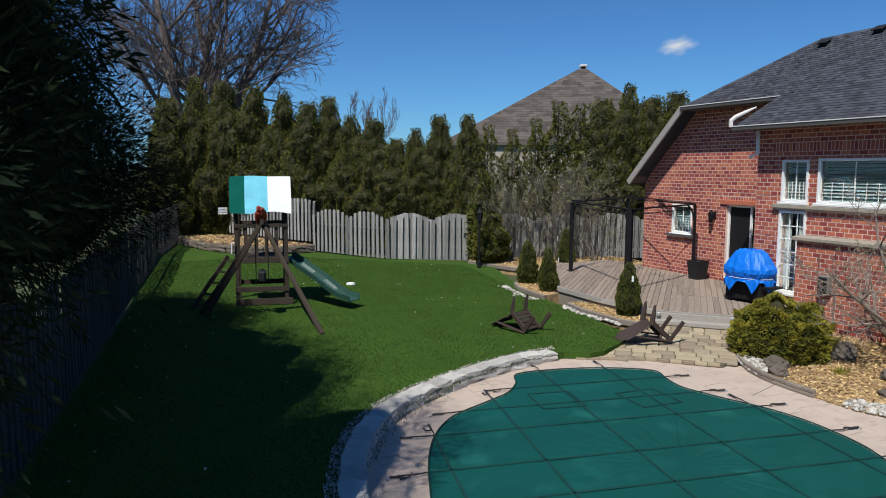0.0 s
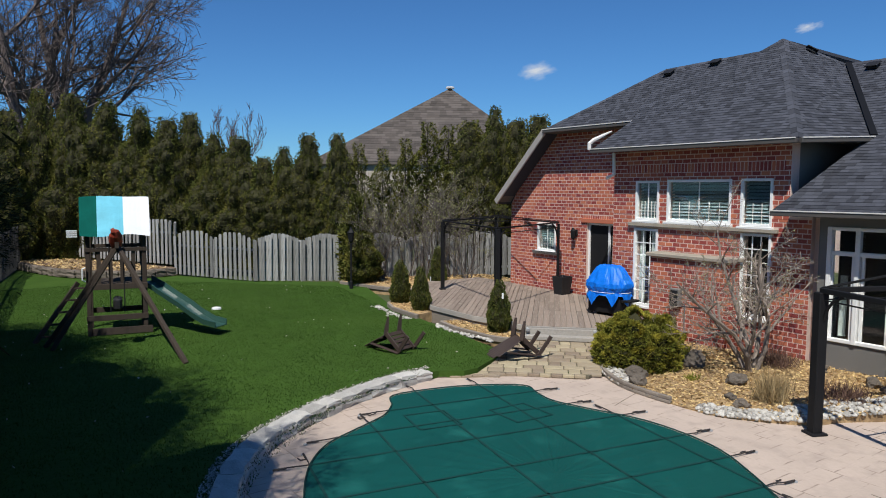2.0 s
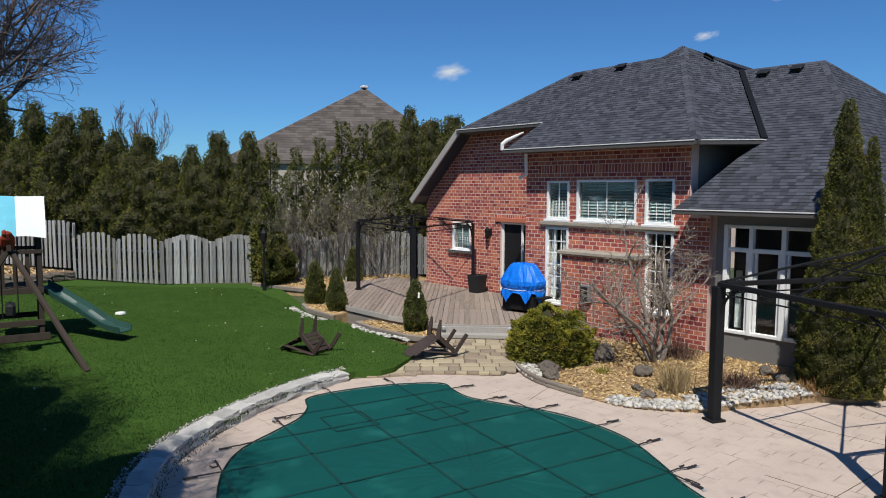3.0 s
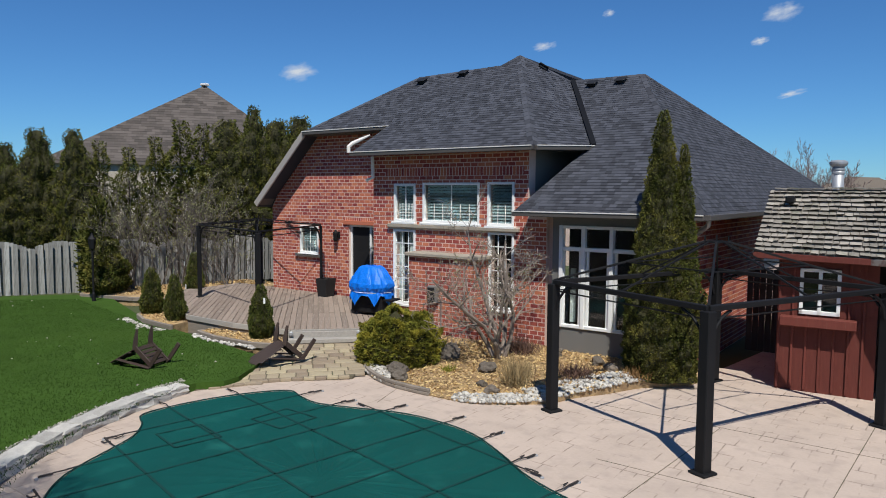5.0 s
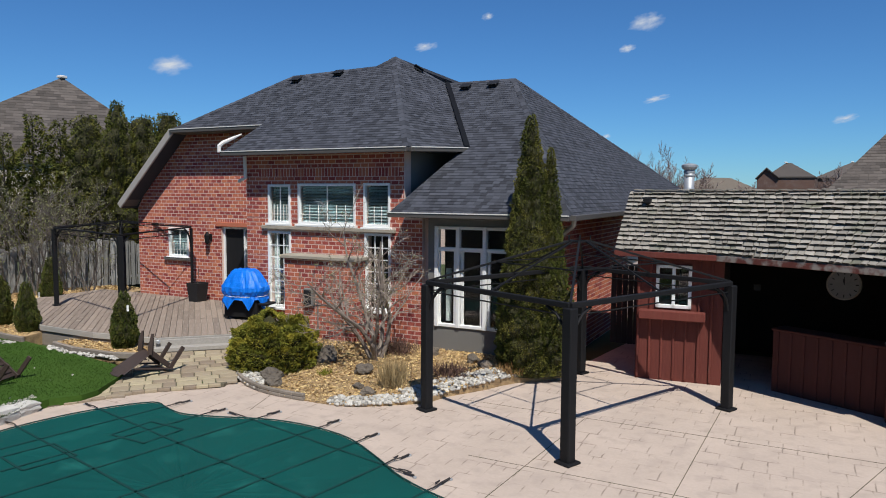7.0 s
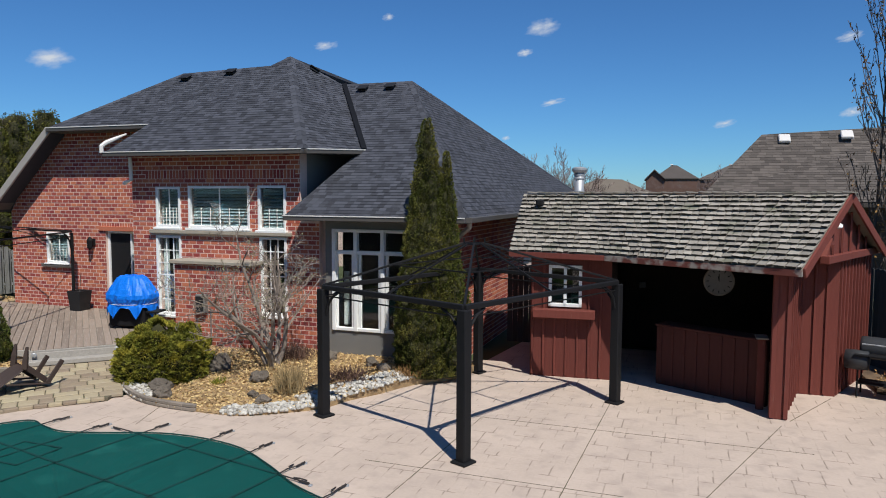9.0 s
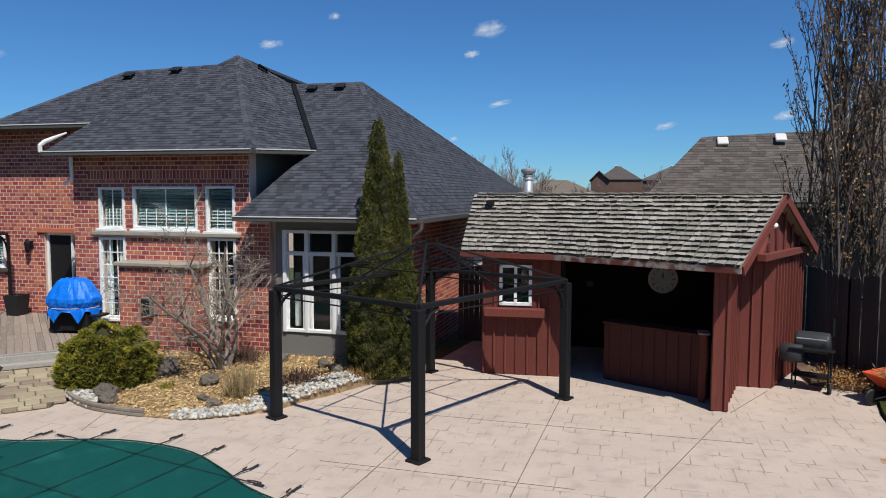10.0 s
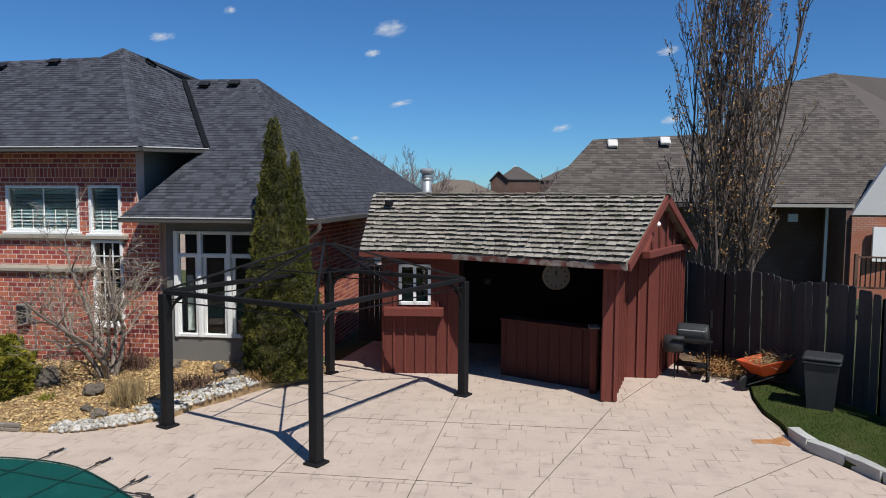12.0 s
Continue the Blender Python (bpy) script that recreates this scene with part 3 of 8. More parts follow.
K, RA, RB = (-10.5, 17.44, front_z(17.44)), (-10.86, 17.03, front_z(17.03)), (-13.65, 16.91, front_z(16.91))
EL, EC, J = (-13.42, 13.75, 4.66), (-7.98, 13.75, 4.66), (-12.98, 14.77, front_z(14.77))
L0, LB, LJ = (-16.75, 15.15, 5.45), (-19.05, 15.15, 3.25), (-12.9, 15.15, 5.45)
VT, VB = (-9.34, 18.25, wing_z(18.25)), (-7.45, 15.55, wing_z(15.55))
R2, C2, CB = (-7.23, 18.25, wing_z(18.25)), (-4.2, 13.5, 3.22), (-4.15, 33.0, 3.27)
ERL = (-8.3, 13.5, 3.22)
PLANES = [("front", [EL, EC, K, RA, RB, J]), ("front", [L0, LJ, RB]), ("side", [EC, VB, VT]), ("side", [EC, VT, K]), ("front", [ERL, C2, R2, VT, VB]),
          ("side", [C2, CB, R2])]


def plane_axes(pts):
    """Origin, level axis, axis up the slope and normal of a roof plane."""
    p = [Vector(q) for q in pts]
    nrm = Vector((0, 0, 0))
    for i in range(len(p)):
        nrm += p[i].cross(p[(i + 1) % len(p)])
    nrm.normalize()
    if nrm.z < 0:
        nrm = -nrm
    U = Vector((-nrm.y, nrm.x, 0)).normalized()
    return p[0], U, nrm.cross(U), nrm


for pts in [pts for _, pts in PLANES] + [[L0, RB, (-13.65, 22, 7.02), (-16.75, 24.0, 5.45)], [RB, RA, K, (-10.5, 22.0, 7.3), (-13.65, 22.0, 7.02)], [K, VT, R2, CB, (-10, 33.0, 3.3)]]:
    part("roof_plane", Geo().slab(pts, 0.08), SHINGLE, house, "dark grey shingled roof slope")
g = Geo()
g.slab([L0, LB, (-19.05, 26.0, 3.25), (-16.75, 24.0, 5.45)][::-1], 0.14)
part("roof_plane", g, SHINGLE, house, "dark grey shingled roof slope")


def strip(a, b, w, h, mat, name, parent, label="", drop=0.0, out=(0, 0, 0)):
    o = Vector(out) - Vector((0, 0, drop))
    return part(name, Geo().beam(Vector(a) + o, Vector(b) + o, w, h, 0.01), mat, parent, label)


for a, b, o in ((EL, EC, (0, -0.05, 0)), (ERL, C2, (0, -0.05, 0)), (EC, VB, (0.05, 0, 0))):
    gt = strip(a, b, 0.10, 0.10, GUTTER_BROWN, "gutter", house, "dark brown eaves gutter", 0.06, o)
    part("lip", Geo().beam(Vector(a) + Vector(o) * 2 - Vector((0, 0, 0.005)), Vector(b) + Vector(o) * 2 - Vector((0, 0, 0.005)), 0.03, 0.022), GUTTER, gt, "pale rolled gutter lip")
gt = strip(L0, LJ, 0.10, 0.10, GUTTER_BROWN, "gutter", house, "dark brown eaves gutter", 0.06, (0, -0.05, 0))
part("lip", Geo().beam(Vector(L0) + Vector((0, -0.10, -0.005)), Vector(LJ) + Vector((0, -0.10, -0.005)), 0.03, 0.022), GUTTER, gt, "pale rolled gutter lip")
strip(C2, CB, 0.12, 0.11, GUTTER_BROWN, "gutter", house, "dark brown eaves gutter", 0.05, (0.05, 0, 0))
strip(L0, LB, 0.06, 0.20, FASCIA, "rake_board", house, "taupe rake board", 0.06, (0, -0.02, 0))
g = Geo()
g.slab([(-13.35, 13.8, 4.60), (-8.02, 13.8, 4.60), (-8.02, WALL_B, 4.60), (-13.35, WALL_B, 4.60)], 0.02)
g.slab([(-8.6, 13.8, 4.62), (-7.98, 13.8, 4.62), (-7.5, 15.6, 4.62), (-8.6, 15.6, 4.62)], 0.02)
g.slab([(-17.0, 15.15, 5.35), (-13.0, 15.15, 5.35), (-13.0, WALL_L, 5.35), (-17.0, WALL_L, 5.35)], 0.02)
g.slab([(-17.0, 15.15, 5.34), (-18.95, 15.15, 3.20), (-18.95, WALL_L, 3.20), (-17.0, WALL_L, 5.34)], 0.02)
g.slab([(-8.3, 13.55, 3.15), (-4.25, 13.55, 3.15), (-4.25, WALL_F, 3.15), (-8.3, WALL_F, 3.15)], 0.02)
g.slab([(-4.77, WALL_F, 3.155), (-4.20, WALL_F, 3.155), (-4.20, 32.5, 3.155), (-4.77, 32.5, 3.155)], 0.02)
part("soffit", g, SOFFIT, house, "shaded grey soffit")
part("cover", cg, COVER, cover)

# ---- house openings ----
def window(hole, y, cols, rows, shades="", depth=0.10, wide=0.06, sill=True, name="window"):
    """A white framed window in an opening: frame, sill, panes, bars and what hangs behind the glass."""
    x0, z0, x1, z1 = hole
    w = part(name, Geo().box(((x0 + x1) / 2, y + 0.2, z0 - 0.005), (x1 - x0, 0.1, 0.01)), WHITE, house, "white framed window")
    g = Geo()
    for a, b, c, d in ((x0, x0 + wide, z0, z1), (x1 - wide, x1, z0, z1), (x0 + wide, x1 - wide, z0, z0 + wide), (x0 + wide, x1 - wide, z1 - wide, z1)):
        g.box(((a + b) / 2, y + 0.02, (c + d) / 2), (b - a, depth, d - c), ch=0.008)
    part("frame", g, WHITE, w)
    if sill:
        part("sill", Geo().box(((x0 + x1) / 2, y - 0.02, z0 - 0.03), (x1 - x0 + 0.08, 0.16, 0.06), ch=0.01), WHITE, w)
    a, b, c, d = x0 + wide, x1 - wide, z0 + wide, z1 - wide
    pane = part("pane", Geo().box(((a + b) / 2, y + 0.05, (c + d) / 2), (b - a, 0.006, d - c)), GLASS, w, "clear glass pane")
    pane.visible_shadow = False
    for i in range(1, cols):
        x = a + (b - a) * i / cols
        part("bar", Geo().box((x, y + 0.042, (c + d) / 2), (0.022, 0.02, d - c)), WHITE, w)
    for j in range(1, rows):
        z = c + (d - c) * j / rows
        part("bar", Geo().box(((a + b) / 2, y + 0.038, z), (b - a, 0.02, 0.022)), WHITE, w)
    if shades == "blind":
        for i in range(1, cols * 3):
            x = a + (b - a) * i / (cols * 3)
            if i % 3 or cols == 1:
                part("bar", Geo().box((x, y + 0.043, c + (d - c) * 0.24), (0.010, 0.018, (d - c) * 0.48)), GUTTER, w)
        part("bar", Geo().box(((a + b) / 2, y + 0.041, c + (d - c) * 0.20), (b - a, 0.018, 0.012)), GUTTER, w)
        z = c + 0.03
        while z < d:
            part("slat", Geo().box((0, 0, 0), (b - a - 0.02, 0.075, 0.008), pose((a + b) / 2, y + 0.12, z, 48, 0, 0)), BLIND, w)
            z += 0.075
    if shades == "curtain":
        g = Geo()
        for u0, u1 in ((a, a + (b - a) * 0.3), (b - (b - a) * 0.42, b)):
            nn = 12
            k = len(g.v)
            for i in range(nn + 1):
                u = u0 + (u1 - u0) * i / nn
                g.v += [(u, y + 0.17 + 0.02 * math.sin(i * 1.9), c), (u, y + 0.17 + 0.02 * math.sin(i * 1.9 + 0.4), d)]
            g.f += [(k + 2 * i, k + 2 * i + 2, k + 2 * i + 3, k + 2 * i + 1) for i in range(nn)]
        part("curtain", g, CURTAIN, w, "pale gathered curtain")
    # flat dark sheet in place of an unlit room
    part("lining", Geo().box(((a + b) / 2, y + 0.34, (c + d) / 2), (b - a + 0.2, 0.02, d - c + 0.2)), INSIDE_SHADE, w, "dark sheet painted as the dim room inside")
    return w


window(W1, WALL_B, 2, 1, "blind")
window(W2, WALL_B, 2, 1, "blind")
window(W3, WALL_B, 1, 1, "blind")
window(W4, WALL_B, 3, 6, "curtain")
window(W5, WALL_B, 3, 6)
window(W0, WALL_L, 2, 1, "blind")
part("stone_band", Geo().box((-10.52, WALL_B - 0.03, 2.755), (3.95, 0.14, 0.09), ch=0.012), STONE_SILL, house, "stone string course under the upper windows")
part("stone_sill", Geo().box((-17.15, WALL_L - 0.03, 1.60), (1.15, 0.14, 0.09), ch=0.012), SOFFIT, house, "dark sill of the small window")
part("lintel", Geo().box((-14.85, WALL_L - 0.02, 2.69), (1.5, 0.06, 0.13), ch=0.01), BRICK, house, "soldier course over the door")

# tall windows in the grey bay: three lights with transoms
fw = part("tall_window", Geo().box((-6.52, WALL_F + 0.2, 0.675), (1.84, 0.1, 0.01)), WHITE, house, "tall white three-light window with transoms")
xs = [FR[0], -6.87, -6.23, FR[2]]
g = Geo()
for x in xs:
    g.box((min(max(x, FR[0] + 0.045), FR[2] - 0.045), WALL_F + 0.0, 1.80), (0.09, 0.12, 2.24), ch=0.01)
for z, hgt in ((0.715, 0.07), (2.41, 0.085), (2.885, 0.07)):
    for a, b in zip(xs, xs[1:]):
        g.box(((a + b) / 2, WALL_F + 0.012, z), (b - a - 0.07, 0.10, hgt), ch=0.008)
part("frame", g, WHITE, fw)
for a, b in zip(xs, xs[1:]):
    for c, d in ((0.75, 2.37), (2.45, 2.85)):
        p = part("pane", Geo().box(((a + b) / 2, WALL_F + 0.05, (c + d) / 2), (b - a - 0.05, 0.006, d - c)), GLASS, fw, "clear glass pane")
        p.visible_shadow = False
    g = Geo()
    for u, v in ((a + 0.09, c), (b - 0.09, c)):
        g.box((u, WALL_F + 0.03, 1.56), (0.05, 0.05, 1.62))
    part("sash", g, WHITE, fw)
g = Geo()
g.box((-7.27, WALL_F + 0.35, 1.35), (0.12, 0.05, 1.2))
part("curtain", g, CURTAIN, fw, "edge of a dim teal curtain")
part("lining", Geo().box((-6.5, WALL_F + 0.9, 1.8), (2.3, 0.02, 2.6)), INSIDE_SHADE, fw, "dark sheet painted as the dim room inside")

# sliding patio door
dx0, dz0, dx1, dz1 = DOOR
dr = part("patio_door", Geo().box(((dx0 + dx1) / 2, WALL_L + 0.12, dz0 + 0.03), (dx1 - dx0, 0.22, 0.06), ch=0.008), WHITE, house, "sliding patio door with a dark insect screen")
g = Geo()
for x in (dx0 + 0.03, dx1 - 0.03):
    g.box((x, WALL_L + 0.13, (dz0 + dz1) / 2 + 0.03), (0.06, 0.12, dz1 - dz0 - 0.06), ch=0.008)
g.box(((dx0 + dx1) / 2, WALL_L + 0.13, dz1 - 0.03), (dx1 - dx0 - 0.12, 0.12, 0.06), ch=0.008)
g.box((dx0 + 0.80, WALL_L + 0.12, (dz0 + dz1) / 2), (0.05, 0.06, dz1 - dz0 - 0.12))
part("frame", g, WHITE, dr)
part("screen", Geo().box((dx0 + 0.42, WALL_L + 0.13, (dz0 + dz1) / 2), (0.72, 0.01, dz1 - dz0 - 0.12)), SCREEN, dr, "black insect screen")
p = part("pane", Geo().box(((dx0 + dx1) / 2, WALL_L + 0.18, (dz0 + dz1) / 2), (dx1 - dx0 - 0.1, 0.006, dz1 - dz0 - 0.1)), GLASS, dr, "clear glass pane")
p.visible_shadow = False
part("curtain", Geo().box((dx1 - 0.2, WALL_L + 0.24, (dz0 + dz1) / 2), (0.22, 0.03, dz1 - dz0 - 0.14)), CURTAIN, dr, "pale vertical blind")
part("lining", Geo().box(((dx0 + dx1) / 2, WALL_L + 0.5, 1.5), (1.5, 0.02, 2.4)), INSIDE_SHADE, dr, "dark sheet painted as the dim room inside")

# downspouts, wall lamp, meter box, roof vents
part("downspout", Geo().tube([(-12.98, 14.08, 4.55), (-12.98, 14.10, 4.0), (-13.25, 14.15, 3.92)], 0.045, 8), WHITE, house, "white downspout")
part("downspout", Geo().tube([(-4.18, 13.70, 3.14), (-4.22, 13.80, 3.02), (-4.60, 14.10, 2.76), (-4.70, 14.20, 2.62), (-4.70, 14.22, 0.1)], 0.05, 8), FASCIA, house, "taupe downspout")
part("flashing", Geo().tube([(-13.46, 13.68, 4.64), (-13.47, 13.69, 4.80), (-13.42, 13.78, 4.89), (-13.32, 13.98, 5.0), (-13.20, 14.22, 5.13)], [0.05, 0.055, 0.055, 0.045, 0.02], 8), GUTTER, house, "cream gutter end curling up the roof edge")
lamp = part("wall_lamp", Geo().box((-15.82, WALL_L - 0.03, 2.30), (0.10, 0.06, 0.2), ch=0.01), BLACK_METAL, house, "black wall lantern")
part("lantern", Geo().lathe([(0.03, 0.0), (0.07, 0.05), (0.085, 0.26), (0.02, 0.36)], (-15.82, WALL_L - 0.16, 2.10), 6), BLACK_METAL, lamp)
box = part("meter_box", Geo().box((-10.62, BOX_Y - 0.07, 1.15), (0.27, 0.14, 0.42), ch=0.02), GREY_PANEL, house, "grey meter box")
part("cover_plate", Geo().box((-10.62, BOX_Y - 0.15, 1.15), (0.21, 0.02, 0.34), ch=0.006), BLACK_PLASTIC, box)
part("conduit", Geo().tube([(-10.40, BOX_Y - 0.03, 0.15), (-10.40, BOX_Y - 0.03, 1.0), (-10.46, BOX_Y - 0.06, 1.05)], 0.016, 6), GREY_PANEL, box)


def roof_vent(x, y, z, turn=(28, 0, 0)):
    v = part("roof_vent", Geo().box((0, 0, 0.03), (0.36, 0.32, 0.12), ch=0.03), BLACK_PLASTIC, house, "black roof vent")
    v.matrix_basis = pose(x, y, z, *turn) @ Matrix.Scale(0.66, 4)
    part("hood", Geo().box((0, -0.02, 0.12), (0.44, 0.40, 0.05), ch=0.015), BLACK_PLASTIC, v)


for x, y in ((-13.3, 16.62), (-11.95, 16.78)):
    roof_vent(x, y, 4.66 + 0.75 * (y - 13.75) + 0.02)
roof_vent(-9.95, 17.72, 7.06, (0, 30, 40))
for x, y in ((-8.55, 17.95), (-7.75, 17.98)):
    roof_vent(x, y, 3.22 + 0.738 * (y - 13.5) + 0.02)

# ---- garden wall, bed, path, deck ----
rnd = random.Random(5)
wall = thing("garden_wall", "low curved retaining wall of pale split stone", "garden wall")
lens = []
for a, b in zip(WALL_LINE, WALL_LINE[1:]):
    lens.append((Vector(b) - Vector(a)).length)


def along(line, s):
    """The point and direction at s metres along a flat line."""
    for a, b in zip(line, line[1:]):
        d = (Vector(b) - Vector(a))
        if s <= d.length or b is line[-1]:
            return Vector(a) + d.normalized() * s, d.normalized()
        s -= d.length


def block(name, geo_list, m, parent):
    o = part(name, geo_list, None, parent)
    o.matrix_basis = m
    return o


def rough_block(l, w, h, mat, seed, amount=0.02):
    """A split stone: a block whose corners and faces are uneven."""
    r = random.Random(seed)
    bm = bmesh.new()
    bmesh.ops.create_cube(bm, size=1)
    bmesh.ops.subdivide_edges(bm, edges=bm.edges, cuts=1, use_grid_fill=True)
    for v in bm.verts:
        v.co = Vector((v.co.x * l, v.co.y * w, v.co.z * h)) * (0.94 if v.co.length > 0.8 else 1.0) + Vector([r.uniform(-amount, amount) for _ in range(3)])
    me = bpy.data.meshes.new("stone")
    bm.to_mesh(me)
    bm.free()
    me.materials.append(mat)
    return me


low_stones = [rough_block(0.40, 0.26, 0.13, ROCK, 60 + i) for i in range(5)]
stones = [rough_block(0.40, 0.26, 0.13, WALL_STONE, i) for i in range(5)]
caps = [rough_block(0.42, 0.30, 0.08, WALL_STONE, 20 + i, 0.02) for i in range(4)]
length = sum(lens)
s, i = 0.2, 0
while s < length - 0.1:
    p, d = along(WALL_LINE, s)
    top = LAWN_Z + 0.06 if s < length - 0.8 else LAWN_Z + 0.02
    ang = math.degrees(math.atan2(d.y, d.x))
    nrm = Vector((-d.y, d.x))
    q = p + nrm * 0.07
    block("stone", stones[i % 5], pose(q.x, q.y, 0.062, rnd.uniform(-2, 2), 0, ang + rnd.uniform(-3, 3)), wall)
    q = p + nrm * 0.095
    block("cap_stone", caps[i % 4], pose(q.x, q.y, top - 0.04, rnd.uniform(-1.5, 1.5), rnd.uniform(-1, 1), ang + rnd.uniform(-2, 2)), wall)
    s += 0.40
    i += 1

bed_poly = BED_EDGE + [(-4.3, 14.3), (-8.0, 14.2), (-9.3, 13.8), (-11.4, 13.7), (-11.5, 12.6), (-10.6, 11.4)]
solo("flower_bed", Geo().prism(bed_poly, -0.05, lambda x, y: 0.02 + 0.13 * min(1, max(0, (y - 9.8) / 2.2))), MULCH, "bark-mulched bed along the house", "flower bed", "structure")

path_poly = [(-11.4, 7.5), (-11.0, 8.3), (-10.75, 8.9), (-10.2, 9.4), (-9.7, 9.85), (-9.95, 10.5), (-11.2, 12.6), (-12.2, 12.6), (-13.2, 11.4), (-12.3, 9.75), (-11.75, 9.0)]


def path_z(x, y):
    return 0.01 + 0.12 * min(1, max(0, (math.hypot(x + 8.6, y - 5) - 3.6) / 3.4))


solo("path_bed", Geo().prism(path_poly[::-1], -0.05, lambda x, y: path_z(x, y)), JOINT_SAND, "sand joints of the paved path", "path", "structure")

DECK_Z = 0.43
deck_poly = [(-11.55, 12.2), (-12.75, 11.0), (-14.5, 10.75), (-16.4, 10.75), (-19.0, 12.1), (-20.6, 13.1), (-20.6, 15.68), (-13.05, 15.68), (-13.05, 14.18), (-11.6, 14.18)]
deck = thing("deck", "weathered grey-brown timber deck with a low step", "deck", kind="structure")
part("subframe", Geo().prism(deck_poly, -0.05, DECK_Z - 0.035), GREY_TIMBER, deck)
for a, b in zip(deck_poly[:6], deck_poly[1:6]):
    aa, bb = Vector(a), Vector(b)
    o = Vector(((b[1] - a[1]), -(b[0] - a[0]))).normalized() * -0.02
    part("fascia_board", Geo().beam((aa.x + o.x, aa.y + o.y, DECK_Z - 0.07), (bb.x + o.x, bb.y + o.y, DECK_Z - 0.07), 0.035, 0.13, 0.006), PALE_TIMBER, deck)
a, b = Vector((-11.5, 12.12)), Vector((-12.8, 10.86))
d = (b - a).normalized()
o = Vector((-d.y, d.x))
if o.dot(Vector((1, -1))) < 0:
    o = -o
p0, p1 = a + o * 0.10, b + o * 0.10
part("step", Geo().beam((p0.x, p0.y, 0.20), (p1.x, p1.y, 0.20), 0.26, 0.10, 0.012), PALE_TIMBER, deck, "low pale timber step")
part("riser", Geo().beam((p0.x - o.x * 0.09, p0.y - o.y * 0.09, 0.31), (p1.x - o.x * 0.09, p1.y - o.y * 0.09, 0.31), 0.04, 0.16, 0.008), PALE_TIMBER, deck, "pale grey riser board")
for q in (p0 - o * 0.05 + d * 0.12, p1 - o * 0.05 - d * 0.15):
    part("step_light", Geo().lathe([(0.05, 0), (0.05, 0.025), (0.03, 0.035)], (0, 0, 0), 14), STEEL, deck, "round steel step light").matrix_basis = \
        Matrix.Translation((q.x + o.x * 0.02, q.y + o.y * 0.02, DECK_Z - 0.07)) @ Vector((o.x, o.y, 0)).to_track_quat("Z", "Y").to_matrix().to_4x4()

# edging of the small beds along the lawn
for name, pts, zz in (("bed", [(-16.2, 10.15), (-17.6, 10.25), (-18.4, 10.55), (-19.0, 11.2), (-18.9, 12.0), (-16.4, 10.75)], 0.30),
                      ("bed", [(-12.55, 10.45), (-13.2, 10.2), (-14.4, 10.15), (-15.3, 10.3), (-15.2, 10.72), (-12.8, 10.95)], 0.26),
                      ("bed", [(-20.2, 13.0), (-21.5, 12.2), (-23.6, 11.6), (-24.6, 12.3), (-22.6, 17.5), (-20.0, 17.5), (-20.3, 15.8), (-20.65, 13.2)], 0.28)):
    solo("flower_bed", Geo().prism(pts[::-1], -0.05, zz - 0.05), MULCH, "small mulched bed edged with timber", "flower bed", "structure")
    e = thing("bed_edging", "grey timber and block edging of a small bed", "edging")
    for a, b in zip(pts[:5], pts[1:5]):
        part("timber", Geo().beam((*a, zz - 0.11), (*b, zz - 0.11), 0.09, 0.13, 0.012), GREY_TIMBER, e)
solo("flower_bed", Geo().prism([(-29.4, 5.6), (-31.2, 3.6), (-35.5, 2.2), (-39.0, 3.3), (-33.4, 6.4), (-29.6, 7.4)][::-1], -0.05, 0.42), MULCH_DARK,
     "raised mulched bed in the far corner", "flower bed", "structure")
ew = thing("bed_edging", "low stacked stone edging of the raised corner bed", "edging")
cl = smooth_line([(-29.3, 7.2), (-29.2, 5.5), (-31.0, 3.5), (-35.5, 2.1)], 6)
s = 0.2
while s < 9.2:
    p, d = along(cl, s)
    block("stone", low_stones[int(s * 7) % 5], pose(p.x, p.y, 0.24, 0, 0, math.degrees(math.atan2(d.y, d.x)) + rnd.uniform(-4, 4)), ew)
    block("stone", low_stones[int(s * 9) % 5], pose(p.x, p.y, 0.37, 0, 0, math.degrees(math.atan2(d.y, d.x)) + rnd.uniform(-4, 4)), ew)
    s += 0.42

# white chips along the beds' lawn side
for line in ([(-18.6, 10.35), (-17.8, 10.12), (-16.9, 9.98), (-16.1, 10.06)], [(-15.2, 10.16), (-14.4, 10.0), (-13.6, 10.05), (-12.9, 10.12)]):
    g = Geo()
    tot = 2.4
    for k in range(110):
        p, d = along(line, rnd.uniform(0, tot))
        q = p + Vector((d.y, -d.x)) * abs(rnd.gauss(0, 0.09))
        a = rnd.uniform(0.025, 0.06)
        g.box((0, 0, 0), (a * 1.6, a * 1.2, a * 0.8), pose(q.x, q.y, LAWN_Z + a * 0.25, rnd.uniform(-30, 30), rnd.uniform(-30, 30), rnd.uniform(0, 360)), a * 0.25)
    solo("stone_chips", g, PALE_STONE, "pale stone chips along a small bed", "stones", "stuff")

